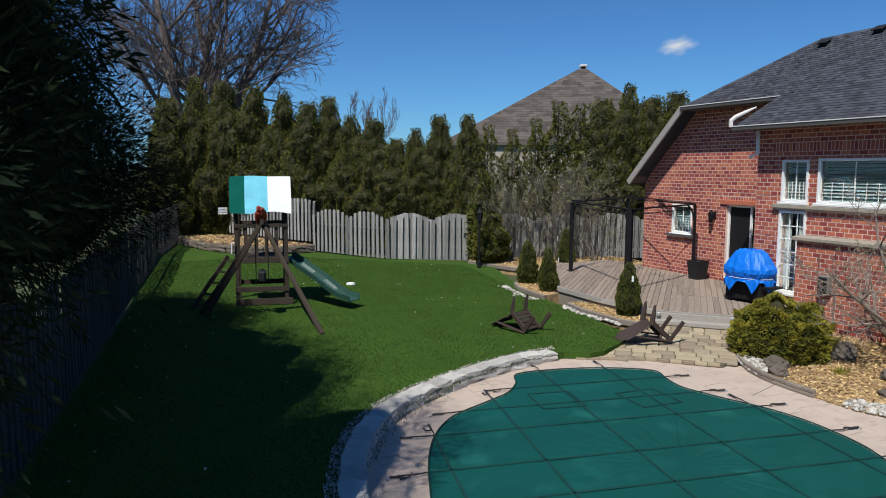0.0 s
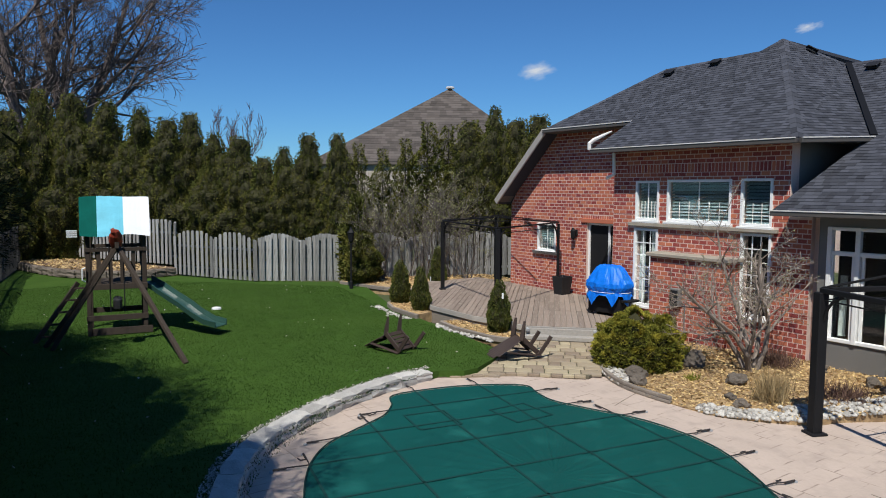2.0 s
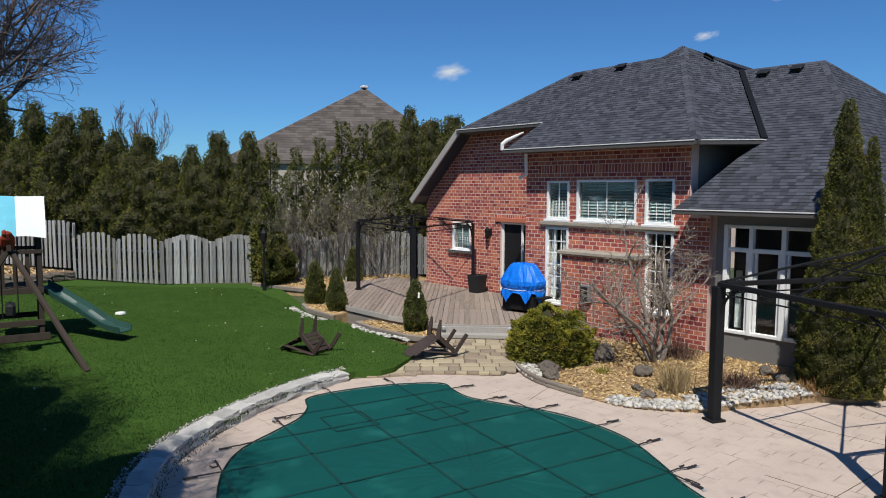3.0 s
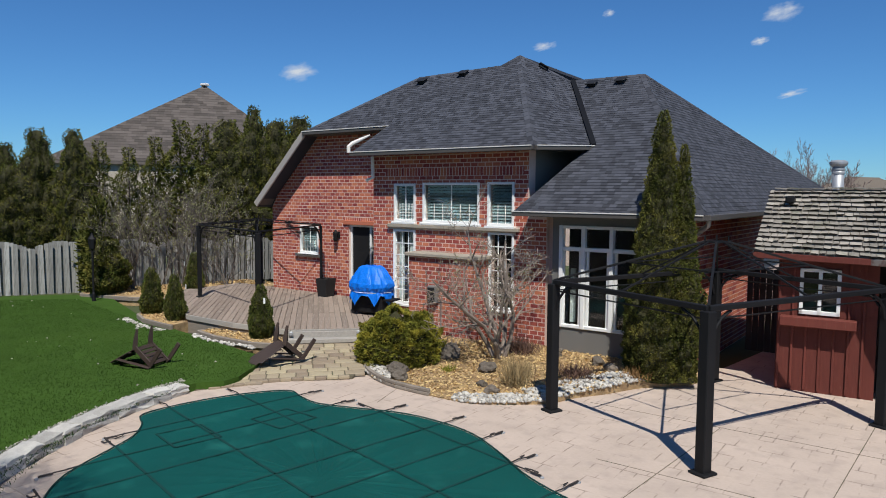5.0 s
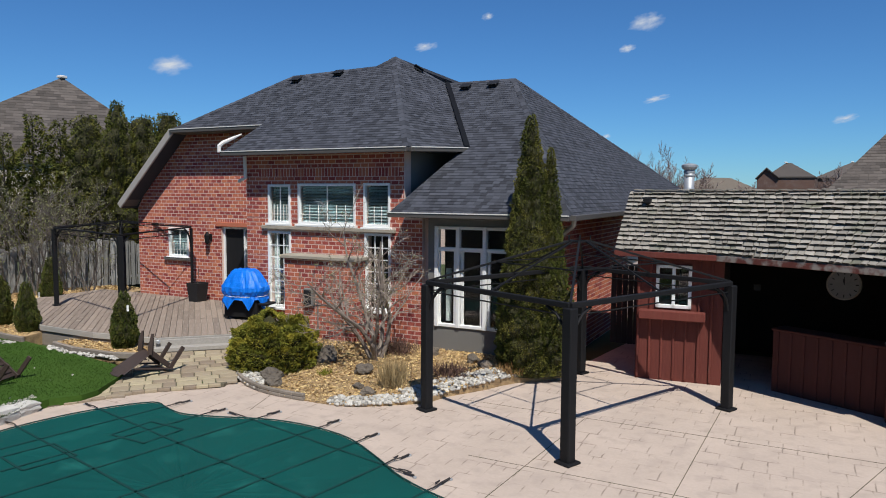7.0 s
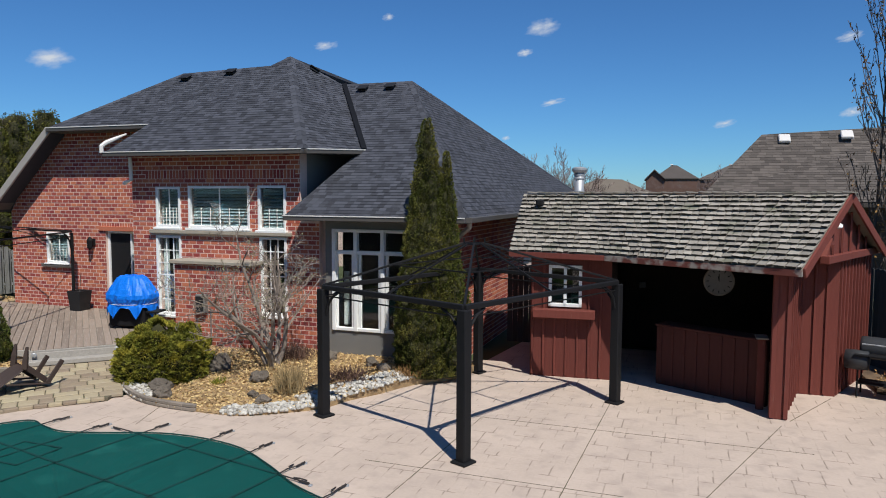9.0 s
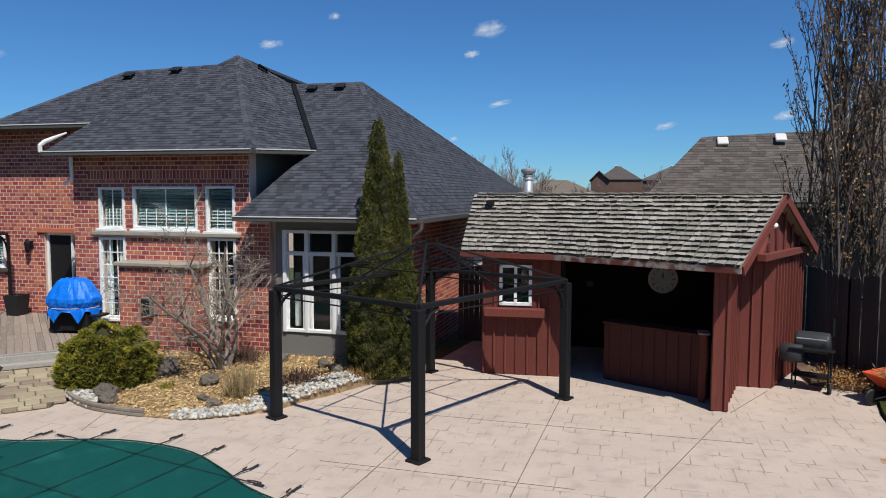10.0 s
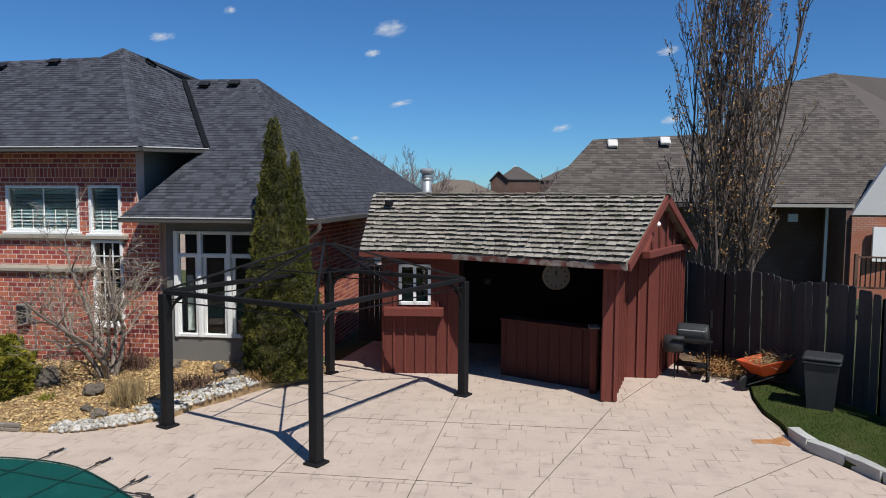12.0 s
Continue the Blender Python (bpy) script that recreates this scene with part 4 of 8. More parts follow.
# ---- gazebo on the patio ----
def gazebo(name, corners, base, height, top, label, bars=0.035, post=(0.155,) * 4, rail=0.08):
    """A bare gazebo frame: posts on foot plates, doubled rails, corner braces and hip rafters up to a small ring."""
    z = thing(name, label, "gazebo")
    c = [Vector((x, y, base)) for x, y in corners]
    mid = sum(c, Vector((0, 0, 0))) / 4
    ang = math.degrees(math.atan2(c[1].y - c[0].y, c[1].x - c[0].x))
    for p, post in zip(c, post):
        po = part("post", Geo().box((0, 0, (height - base) / 2), (post, post, height - base), ch=0.012), BLACK_METAL, z)
        po.matrix_basis = pose(p.x, p.y, base, 0, 0, ang)
        part("foot_plate", Geo().box((0, 0, 0.018), (post * 1.7, post * 1.7, 0.036), ch=0.01), BLACK_METAL, po)
    for i in range(4):
        a, b = c[i], c[(i + 1) % 4]
        d = (b - a).normalized()
        for zz, w, h in ((height + 0.03, rail, rail * 0.94), (height - 0.11, 0.022, 0.022)):
            part("rail", Geo().beam((a.x, a.y, zz), (b.x, b.y, zz), w, h, 0.008), BLACK_METAL, z)
        for q, s in ((a, 1), (b, -1)):
            part("brace", Geo().tube([(q.x + d.x * s * u, q.y + d.y * s * u, height - v) for u, v in ((0.07, 0.42), (0.12, 0.25), (0.24, 0.11), (0.42, 0.02))], 0.022, 6), BLACK_METAL, z)
        t = mid.lerp(a, 0.07)
        part("rafter", Geo().beam((a.x, a.y, height + 0.06), (t.x, t.y, top), bars, bars, 0.004), BLACK_METAL, z)
        e = (a + b) / 2
        t2 = mid.lerp(e, 0.09)
        part("rafter", Geo().beam((e.x, e.y, height + 0.06), (t2.x, t2.y, top), bars * 0.7, bars * 0.7), BLACK_METAL, z)
        u, v = mid.lerp(a, 0.07), mid.lerp(b, 0.07)
        part("ring_bar", Geo().beam((u.x, u.y, top), (v.x, v.y, top), 0.03, 0.03), BLACK_METAL, z)
        part("ring_bar", Geo().beam((u.x, u.y, top), (u.x, u.y, top + 0.10), 0.02, 0.02), BLACK_METAL, z)
        m1, m2 = a.lerp(mid, 0.45), b.lerp(mid, 0.45)
        zz = height + 0.06 + (top - height - 0.06) * 0.48
        part("purlin", Geo().beam((m1.x, m1.y, zz), (m2.x, m2.y, zz), 0.02, 0.02), BLACK_METAL, z)
    return z


gazebo("gazebo", [(-5.69, 10.41), (-2.88, 9.21), (-1.20, 12.83), (-4.09, 14.05)], 0.0, 2.13, 2.86, "bare black metal gazebo frame standing on the patio")
gazebo("gazebo", [(-18.75, 12.75), (-14.5, 11.5), (-16.1, 15.2), (-20.35, 16.2)], DECK_Z, 2.58, 2.80, "bare black metal pergola frame on the timber deck", 0.018, (0.11, 0.12, 0.07, 0.09), 0.045)
solo("trellis_post", Geo().box((-14.62, 11.68, (2.58 + DECK_Z) / 2), (0.08, 0.08, 2.58 - DECK_Z), ch=0.008), BLACK_METAL, "slim black post beside the pergola corner", "post")

# ---- pool bar shed ----
shed = thing("pool_shed", "barn-red board shed with a cedar shake roof and open bar", "shed")
SA, SB, SC, SD, SE, SF, SG = (-3.04, 14.25), (-1.45, 14.38), (1.52, 12.80), (1.95, 14.61), (2.58, 14.61), (3.50, 16.70), (-2.7, 17.4)
EAVE = [(-3.43, 13.95, 2.56), (-1.545, 13.90, 2.54), (1.63, 12.20, 2.553)]
RIDGE_L, RIDGE_R, BACK_R, BACK_L = (-3.52, 15.65, 3.70), (2.62, 14.25, 3.73), (3.70, 16.55, 2.60), (-3.4, 19.3, 3.25)


def upright(a, b, z0, z1, thick, mat, name, parent, label="", hole=None):
    """A wall from a to b, with one opening (along, low, along, high)."""
    a2, b2 = Vector(a), Vector(b)
    l, ang = (b2 - a2).length, math.degrees(math.atan2(b2.y - a2.y, b2.x - a2.x))
    g = Geo()
    wall_with_holes(g, 0, l, z0, z1, 0, thick, [hole] if hole else [])
    o = part(name, g, mat, parent, label)
    o.matrix_basis = pose(a2.x, a2.y, 0, 0, 0, ang)
    return o, l


def battens(wall_ob, l, z0, z1, step, holes=()):
    x = 0.04
    while x < l:
        for a, b in ((z0, z1),):
            if not any(h[0] < x < h[2] for h in holes):
                part("batten", Geo().box((x, -0.019, (a + b) / 2), (0.038, 0.038, b - a), ch=0.004), BARN_RED, wall_ob)
            else:
                h = [h for h in holes if h[0] < x < h[2]][0]
                part("batten", Geo().box((x, -0.014, (a + h[1]) / 2), (0.035, 0.028, h[1] - a), ch=0.004), BARN_RED, wall_ob)
        x += step


SW = (0.36, 1.44, 1.02, 2.28)
fw1, l = upright(SA, SB, 0, 2.62, 0.10, BARN_RED, "wall", shed, "red board-and-batten wall", SW)
battens(fw1, l, 0.04, 2.58, 0.225, [SW])
w = part("window", Geo().box((0.69, 0.06, 1.445), (0.6, 0.05, 0.01)), WHITE, fw1, "small white slider window")
g = Geo()
for a, b, c, d in ((SW[0], SW[0] + 0.06, SW[1], SW[3]), (SW[2] - 0.06, SW[2], SW[1], SW[3]), (0.66, 0.72, SW[1], SW[3]), (SW[0], SW[2], SW[1], SW[1] + 0.07), (SW[0], SW[2], SW[3] - 0.06, SW[3])):
    g.box(((a + b) / 2, -0.01, (c + d) / 2), (b - a, 0.07, d - c), ch=0.006)
part("frame", g, WHITE, fw1)
p = part("pane", Geo().box((0.69, 0.02, 1.86), (0.6, 0.006, 0.8)), GLASS, fw1, "clear glass pane")
p.visible_shadow = False
part("window_box", Geo().box((0.68, -0.14, 1.32), (1.22, 0.22, 0.17), ch=0.01), BARN_RED, fw1, "red window box")
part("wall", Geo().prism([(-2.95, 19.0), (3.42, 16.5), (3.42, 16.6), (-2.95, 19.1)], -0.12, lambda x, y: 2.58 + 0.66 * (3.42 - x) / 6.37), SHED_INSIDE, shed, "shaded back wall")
for (ya, za), (yb, zb) in (((14.30, 2.68), (15.6, 3.55)), ((15.6, 3.55), (19.0, 3.20))):
    part("wall", Geo().prism([(-3.04, ya), (-2.94, ya), (-2.94, yb), (-3.04, yb)], -0.12, lambda x, y: za + (zb - za) * (y - ya) / (yb - ya)), BARN_RED, shed, "shaded end wall")
dw, l = upright(SD, SE, 0, 2.72, 0.1, BARN_RED, "wall", shed, "red board-and-batten wall")
battens(dw, l, 0.04, 2.6, 0.2)
ew2, l = upright(SE, SF, 0, 2.62, 0.1, BARN_RED, "wall", shed, "red board-and-batten end wall")
battens(ew2, l, 0.04, 2.5, 0.24)
cw, l = upright((1.56, 12.95), SD, 0, 2.6, 0.08, BARN_RED, "wall", shed, "red board return beside the bar")
battens(cw, l, 0.04, 2.5, 0.3)
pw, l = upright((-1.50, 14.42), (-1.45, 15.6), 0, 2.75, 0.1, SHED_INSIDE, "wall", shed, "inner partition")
# gable triangle over the end wall
g = Geo()
gv = [Vector((SE[0] - 0.4, SE[1] - 0.95, 2.62)), Vector((SF[0] + 0.05, SF[1], 2.62)), Vector((2.63, 14.75, 3.60))]
g.add([*gv, *(v + Vector((-0.1, 0.02, 0)) for v in gv)], [(0, 1, 2), (5, 4, 3), (0, 3, 4, 1), (1, 4, 5, 2), (2, 5, 3, 0)])
part("gable", g, BARN_RED, shed, "red boarded gable")
part("gable_beam", Geo().beam((SE[0] - 0.42, SE[1] - 1.0, 2.60), (SF[0] + 0.1, SF[1] + 0.05, 2.60), 0.16, 0.14, 0.012), BARN_RED, shed)
for k in range(6):
    t = (k + 0.5) / 6
    p = gv[0].lerp(gv[1], t)
    hgt = 0.9 * (1 - abs(2 * t - 1)) + 0.06
    part("batten", Geo().box((p.x + 0.03, p.y - 0.01, 2.64 + hgt / 2), (0.035, 0.04, hgt)), BARN_RED, shed)
part("post", Geo().box((1.44, 12.86, 1.26), (0.28, 0.14, 2.52), ch=0.012), BARN_RED, shed, "wide red corner post")
part("bar_end", Geo().box((1.20, 13.32, 0.62), (0.12, 0.12, 1.24), ch=0.008), BARN_RED, shed, "narrow red end panel of the bar")
part("bar_ledge", Geo().box((1.20, 13.34, 1.26), (0.20, 0.34, 0.035), ch=0.008), GREY_TIMBER, shed, "weathered ledge on the bar end")
for x in (1.335, 1.545):
    part("batten", Geo().box((x, 12.765, 1.27), (0.07, 0.025, 2.5), ch=0.006), BARN_RED, shed)
part("flood_light", Geo().lathe([(0.03, -0.08), (0.06, -0.02), (0.075, 0.06), (0.06, 0.075)], (0, 0, 0), 12), WHITE, shed, "small white flood light").matrix_basis = pose(2.42, 14.0, 3.16, 60, 0, 20) @ Matrix.Scale(0.65, 4)
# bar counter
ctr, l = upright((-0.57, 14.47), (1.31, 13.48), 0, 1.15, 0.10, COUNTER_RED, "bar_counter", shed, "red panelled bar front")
part("bar_top", Geo().box((l / 2, 0.18, 1.17), (l + 0.06, 0.46, 0.04), ch=0.01), COUNTER_RED, ctr, "bar top in red darkened for shade")
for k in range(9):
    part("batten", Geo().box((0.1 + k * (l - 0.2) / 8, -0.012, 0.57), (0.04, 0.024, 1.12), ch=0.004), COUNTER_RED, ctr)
# roof deck under the shakes, fascias and rake boards
g = Geo()
RIDGE_M = tuple(Vector(RIDGE_L).lerp(Vector(RIDGE_R), 0.27))
SLOPES = [(EAVE[1], EAVE[2], RIDGE_R, RIDGE_M), (EAVE[0], EAVE[1], RIDGE_M, RIDGE_L)]


def on_slope(q, s, t):
    """A point of a slightly twisted roof slope: s along the eave, t up to the ridge."""
    a, b, c, d = (Vector(p) for p in q)
    return a.lerp(b, s).lerp(d.lerp(c, s), t)


for q in SLOPES:
    k, ni, nj = len(g.v), 6, 4
    for drop in (0, 0.05):
        g.v += [tuple(on_slope(q, i / ni, j / nj) - Vector((0, 0, drop))) for j in range(nj + 1) for i in range(ni + 1)]
    at = lambda i, j, d: k + d * (ni + 1) * (nj + 1) + j * (ni + 1) + i
    g.f += [(at(i, j, 0), at(i + 1, j, 0), at(i + 1, j + 1, 0), at(i, j + 1, 0)) for i in range(ni) for j in range(nj)]
    g.f += [(at(i, j + 1, 1), at(i + 1, j + 1, 1), at(i + 1, j, 1), at(i, j, 1)) for i in range(ni) for j in range(nj)]
    g.f += [(at(i, 0, 1), at(i + 1, 0, 1), at(i + 1, 0, 0), at(i, 0, 0)) for i in range(ni)]
    g.f += [(at(i, j, 0), at(i, j + 1, 0), at(i, j + 1, 1), at(i, j, 1)) for i in (0, ni) for j in range(nj)]
g.slab([RIDGE_L, RIDGE_R, BACK_R, BACK_L], 0.05)
part("roof", g, GREY_TIMBER, shed, "boarded roof deck")
for a, b in zip(EAVE, EAVE[1:]):
    part("fascia_board", Geo().beam(Vector(a) - Vector((0, 0.02, 0.055)), Vector(b) - Vector((0, 0.02, 0.055)), 0.035, 0.11, 0.006), PEELING if a is EAVE[1] else BARN_RED, shed, "red fascia board with peeling paint")
for a, b in ((EAVE[2], RIDGE_R), (RIDGE_R, BACK_R)):
    part("rake_board", Geo().beam(Vector(a) + Vector((0.03, 0, -0.06)), Vector(b) + Vector((0.03, 0, -0.06)), 0.04, 0.17, 0.006), BARN_RED, shed, "red rake board")
pipe = thing("chimney_pipe", "galvanised metal flue pipe with a round cap", "flue", (-2.45, 16.6, 2.9))
part("pipe", Geo().lathe([(0.112, 0), (0.112, 1.30)], n=20), STEEL, pipe, smooth=True)
for z in (0.86, 1.16, 1.24):
    part("band", Geo().lathe([(0.112, z - 0.022), (0.124, z - 0.016), (0.124, z + 0.016), (0.112, z + 0.022)], n=20), STEEL, pipe)
part("cap", Geo().lathe([(0.10, 1.28), (0.15, 1.31), (0.172, 1.35), (0.172, 1.39), (0.12, 1.42), (0.03, 1.43)], n=20), STEEL, pipe)
# pale box given a dark colour to stand for the bar's shade
solo("switch_box", Geo().box((-0.95, 15.9, 1.75), (0.14, 0.05, 0.12), ch=0.01), INSIDE_SHADE, "small pale box inside the bar, darkened for shade", "switch")
clock = thing("wall_clock", "large round weathered dial hanging inside the bar", "clock", pose(0.53, 14.55, 2.06, 90, 0, 6))
part("dial", Geo().lathe([(0.27, 0), (0.27, 0.02), (0.25, 0.03)], n=28), CLOCK_FACE, clock)
part("rim", Geo().lathe([(0.255, 0.02), (0.262, 0.045), (0.28, 0.045), (0.285, 0.0)], n=28), GREY_TIMBER, clock)
for k in range(12):
    part("hour_mark", Geo().box((0, 0.205, 0.034), (0.016, 0.05, 0.004), pose(0, 0, 0, 0, 0, 30 * k)), BLACK_METAL, clock)
part("pointer", Geo().box((0, 0.07, 0.035), (0.012, 0.14, 0.004)), BLACK_METAL, clock)
part("pointer", Geo().box((0, 0.06, 0.038), (0.015, 0.10, 0.004), pose(0, 0, 0, 0, 0, 12)), BLACK_METAL, clock)
solo("clock_rail", Geo().beam((-1.4, 14.62, 2.45), (1.9, 14.62, 2.45), 0.06, 0.1), BARN_RED, "red tie beam across the open front", "beam")

# added boards that block sky light and darken the gap beside the shed
gate = thing("side_gate", "added dark boards blocking light between house and shed", "gate")
for i in range(9):
    part("board", Geo().box((-4.20 + i * 0.135, 17.25, 0.98), (0.128, 0.025, 1.9), ch=0.004), DARK_FENCE, gate)
for z in (0.4, 1.5):
    part("rail", Geo().box((-3.66, 17.285, z), (1.2, 0.04, 0.09)), DARK_FENCE, gate)

# ---- straps of the pool cover ----
def crossings(poly, p, d):
    """Where a line cuts a closed outline, as distances along d."""
    out = []
    for i, b in enumerate(poly):
        a = poly[i - 1]
        ex, ey = b[0] - a[0], b[1] - a[1]
        den = d[0] * ey - d[1] * ex
        if abs(den) < 1e-9:
            continue
        t = ((a[0] - p[0]) * ey - (a[1] - p[1]) * ex) / den
        s = ((a[0] - p[0]) * d[1] - (a[1] - p[1]) * d[0]) / den
        if 0 <= s < 1:
            out.append(t)
    return sorted(out)


rnd = random.Random(11)
strap_lines = [((-8.0, y), (math.cos(radians(-12.5)), math.sin(radians(-12.5)))) for y in (8.6, 7.25, 6.0, 4.73, 3.5)]
strap_lines += [((x, 7.0), (math.cos(radians(80)), math.sin(radians(80)))) for x in (-9.86, -8.98, -8.12, -7.0, -6.08, -5.18, -4.2, -3.2, -2.2, -1.2)]
for p, d in strap_lines:
    ts = crossings(POOL, p, d)
    for t0, t1 in zip(ts[::2], ts[1::2]):
        if t1 - t0 < 0.3:
            continue
        a = Vector((p[0] + d[0] * t0, p[1] + d[1] * t0))
        b = Vector((p[0] + d[0] * t1, p[1] + d[1] * t1))
        part("strap", Geo().beam((*a, 0.036), (*b, 0.036), 0.034, 0.003), STRAP, cover, "dark webbing strap")
        for q, sgn in ((a, -1), (b, 1)):
            w = Vector((d[0] * sgn, d[1] * sgn))
            side = Vector((-w.y, w.x))
            pts = [q, q + w * 0.16 + side * rnd.uniform(-0.03, 0.03), q + w * 0.30 + side * rnd.uniform(-0.03, 0.03)]
            tail = part("strap_end", Geo().tube([(v.x, v.y, 0.036) for v in pts], 0.010, 5), STRAP_END, cover, "loose strap end with spring and buckle")
            e = pts[-1]
            part("spring", Geo().tube([(e.x, e.y, 0.03), (e.x + w.x * 0.17, e.y + w.y * 0.17, 0.03)], 0.015, 7), STRAP_END, tail)
            part("anchor", Geo().lathe([(0.028, 0), (0.028, 0.018), (0.012, 0.026)], (e.x + w.x * 0.19, e.y + w.y * 0.19, 0.0), 8), STEEL, tail)
            if rnd.random() < 0.6:
                v = q + w * 0.2
                part("strap_tail", Geo().tube([(v.x, v.y, 0.05), (v.x + side.x * 0.06 + w.x * 0.05, v.y + side.y * 0.06 + w.y * 0.05, 0.03),
                                               (v.x + side.x * 0.08 + w.x * 0.16, v.y + side.y * 0.08 + w.y * 0.16, 0.02)], 0.010, 5), STRAP_END, tail)
for cx0, cy0, w, h, ang in ((-9.32, 6.0, 0.72, 0.68, -12), (-8.83, 7.38, 0.72, 0.70, -2)):
    m = pose(cx0, cy0, 0, 0, 0, ang)
    for u, v, su, sv in ((0, -h / 2, w, 0.03), (0, h / 2, w, 0.03), (-w / 2, 0, 0.03, h), (w / 2, 0, 0.03, h)):
        part("seam", Geo().box((u, v, 0.037), (su, sv, 0.004), m), STRAP, cover, "dark sewn seam of a cut-out")
part("hem", Geo().tube([(x, y, 0.03) for x, y in POOL] + [(*POOL[0], 0.03)], 0.012, 5, False), STRAP, cover, "dark hem of the cover")

# saw-cut joints of the slab
for a, b in (((-1.26, 13.0), (-1.48, 7.6)), ((-5.4, 11.25), (1.75, 11.22)), ((-0.3, 7.6), (1.45, 12.42)), ((1.62, 12.75), (2.5, 14.45)), ((-4.2, 8.86), (-0.7, 8.83)), ((-3.44, 7.6), (-3.2, 11.2)), ((2.3, 8.85), (4.3, 10.7)),
             ((-8.6, 9.9), (-8.3, 9.0))):
    solo("slab_joint", Geo().beam((*a, 0.0), (*b, 0.0), 0.010, 0.006), JOINT_SAND, "narrow dark joint cut in the concrete", "joint", "structure")

# ---- fences ----
BOARD_CACHE = {}


def fence_board(mat, w, h):
    key = (mat.name, w, round(h, 2))
    if key not in BOARD_CACHE:
        hh = round(h, 2)
        pts = [(-w / 2, 0), (w / 2, 0), (w / 2, hh - 0.03), (w / 2 - 0.025, hh), (-w / 2 + 0.025, hh), (-w / 2, hh - 0.03)]
        g = Geo()
        g.add([(x, -0.009, z) for x, z in pts] + [(x, 0.009, z) for x, z in pts],
              [tuple(range(6)), tuple(range(11, 5, -1))] + [(i, 6 + i, 6 + (i + 1) % 6, (i + 1) % 6) for i in range(6)])
        BOARD_CACHE[key] = g.mesh("board", mat)
    return BOARD_CACHE[key]


def fence(line, label, mat, base, height, panel, hump, seed, w=0.14, step=0.125, behind=0.12):
    """A shadowbox fence along a flat line: boards by turns before and behind the rails, with humped panel tops."""
    r = random.Random(seed)
    f = thing("fence", label, "fence", kind="structure")
    for a, b in zip(line, line[1:]):
        a, b = Vector(a), Vector(b)
        d = (b - a)
        l, d = d.length, d.normalized()
        ang = math.degrees(math.atan2(d.y, d.x))
        nrm = Vector((d.y, -d.x))
        npan = max(1, round(l / panel))
        pl = l / npan
        s, i = step / 2, 0
        while s < l:
            u = (s % pl) / pl
            hh = height(s / l) if callable(height) else height
            top = hh + hump * math.sin(math.pi * u) ** 0.8 - hump * 0.5 + r.uniform(-0.012, 0.012)
            p = a + d * s + nrm * (behind if i % 2 == 0 else -behind) * 0.5
            bo = part("board", fence_board(mat, w, round(top * 25) / 25), None, f)
            bz = base(p.x, p.y) if callable(base) else base
            bo.matrix_basis = pose(p.x, p.y, bz + 0.03, r.uniform(-0.6, 0.6), r.uniform(-0.8, 0.8), ang)
            s += step
            i += 1
        for k in range(npan + 1):
            p = a + d * pl * k
            part("post", Geo().box((p.x, p.y, base + (hh - hump * 0.4) / 2), (0.05, 0.05, hh - hump * 0.4)), mat, f)
        for z in (0.35, hh - 0.45):
            part("rail", Geo().beam((a.x - nrm.x * 0.09, a.y - nrm.y * 0.09, base + z), (b.x - nrm.x * 0.09, b.y - nrm.y * 0.09, base + z), 0.035, 0.085), mat, f)
    return f


fence([(-38.8, 3.1), (-29.7, 7.35)], "weathered grey board fence with humped panels behind the raised bed", FENCE_WOOD, 0.5, 1.75, 2.4, 0.12, 1, 0.14, 0.125)
fence([(-29.7, 7.35), (-25.9, 9.2), (-24.1, 12.2), (-22.3, 18.6)], "weathered grey board fence with humped panels", FENCE_WOOD, 0.14, 1.62, 2.3, 0.30, 2)
# the spruces' shade is put into the board colour of this run
fence([(-4.2, -1.75), (-8.6, -1.35), (-14.8, -0.62), (-19.0, -0.10), (-30.0, 1.25), (-38.8, 3.0)], "board fence under the spruces, coloured dark for shade", DARK_FENCE, 0.14, 1.75, 2.4, 0.06, 3)
fence([(2.9, 19.0), (4.25, 16.0), (5.8, 12.35), (7.55, 8.15)], "dark board fence with humped panels", DARK_FENCE, 0.06, 2.02, 2.2, 0.14, 4, 0.150, 0.163, 0.0)

# ---- plants ----
from mathutils import noise as lumpy


def leaf_mesh(name, P, A, L, W, mat, seed):
    """One mesh of many small pointed leaves: P places, A directions, L lengths, W widths."""
    r = np.random.default_rng(seed)
    n = len(P)
    A = A / np.maximum(np.linalg.norm(A, axis=1, keepdims=True), 1e-6)
    S = np.cross(A, r.normal(size=(n, 3)))
    S /= np.maximum(np.linalg.norm(S, axis=1, keepdims=True), 1e-6)
    L, W = np.broadcast_to(L, n)[:, None], np.broadcast_to(W, n)[:, None]
    mid = P + A * L * 0.45
    V = np.stack([P, mid + S * W / 2, P + A * L, mid - S * W / 2], 1).reshape(-1, 3)
    me = bpy.data.meshes.new(name)
    me.vertices.add(4 * n)
    me.vertices.foreach_set("co", V.astype(np.float32).ravel())
    me.loops.add(4 * n)
    me.loops.foreach_set("vertex_index", np.arange(4 * n, dtype=np.int32))
    me.polygons.add(n)
    me.polygons.foreach_set("loop_start", np.arange(0, 4 * n, 4, dtype=np.int32))
    me.polygons.foreach_set("loop_total", np.full(n, 4, dtype=np.int32))
    me.materials.append(mat)
    me.update(calc_edges=True)
    return me


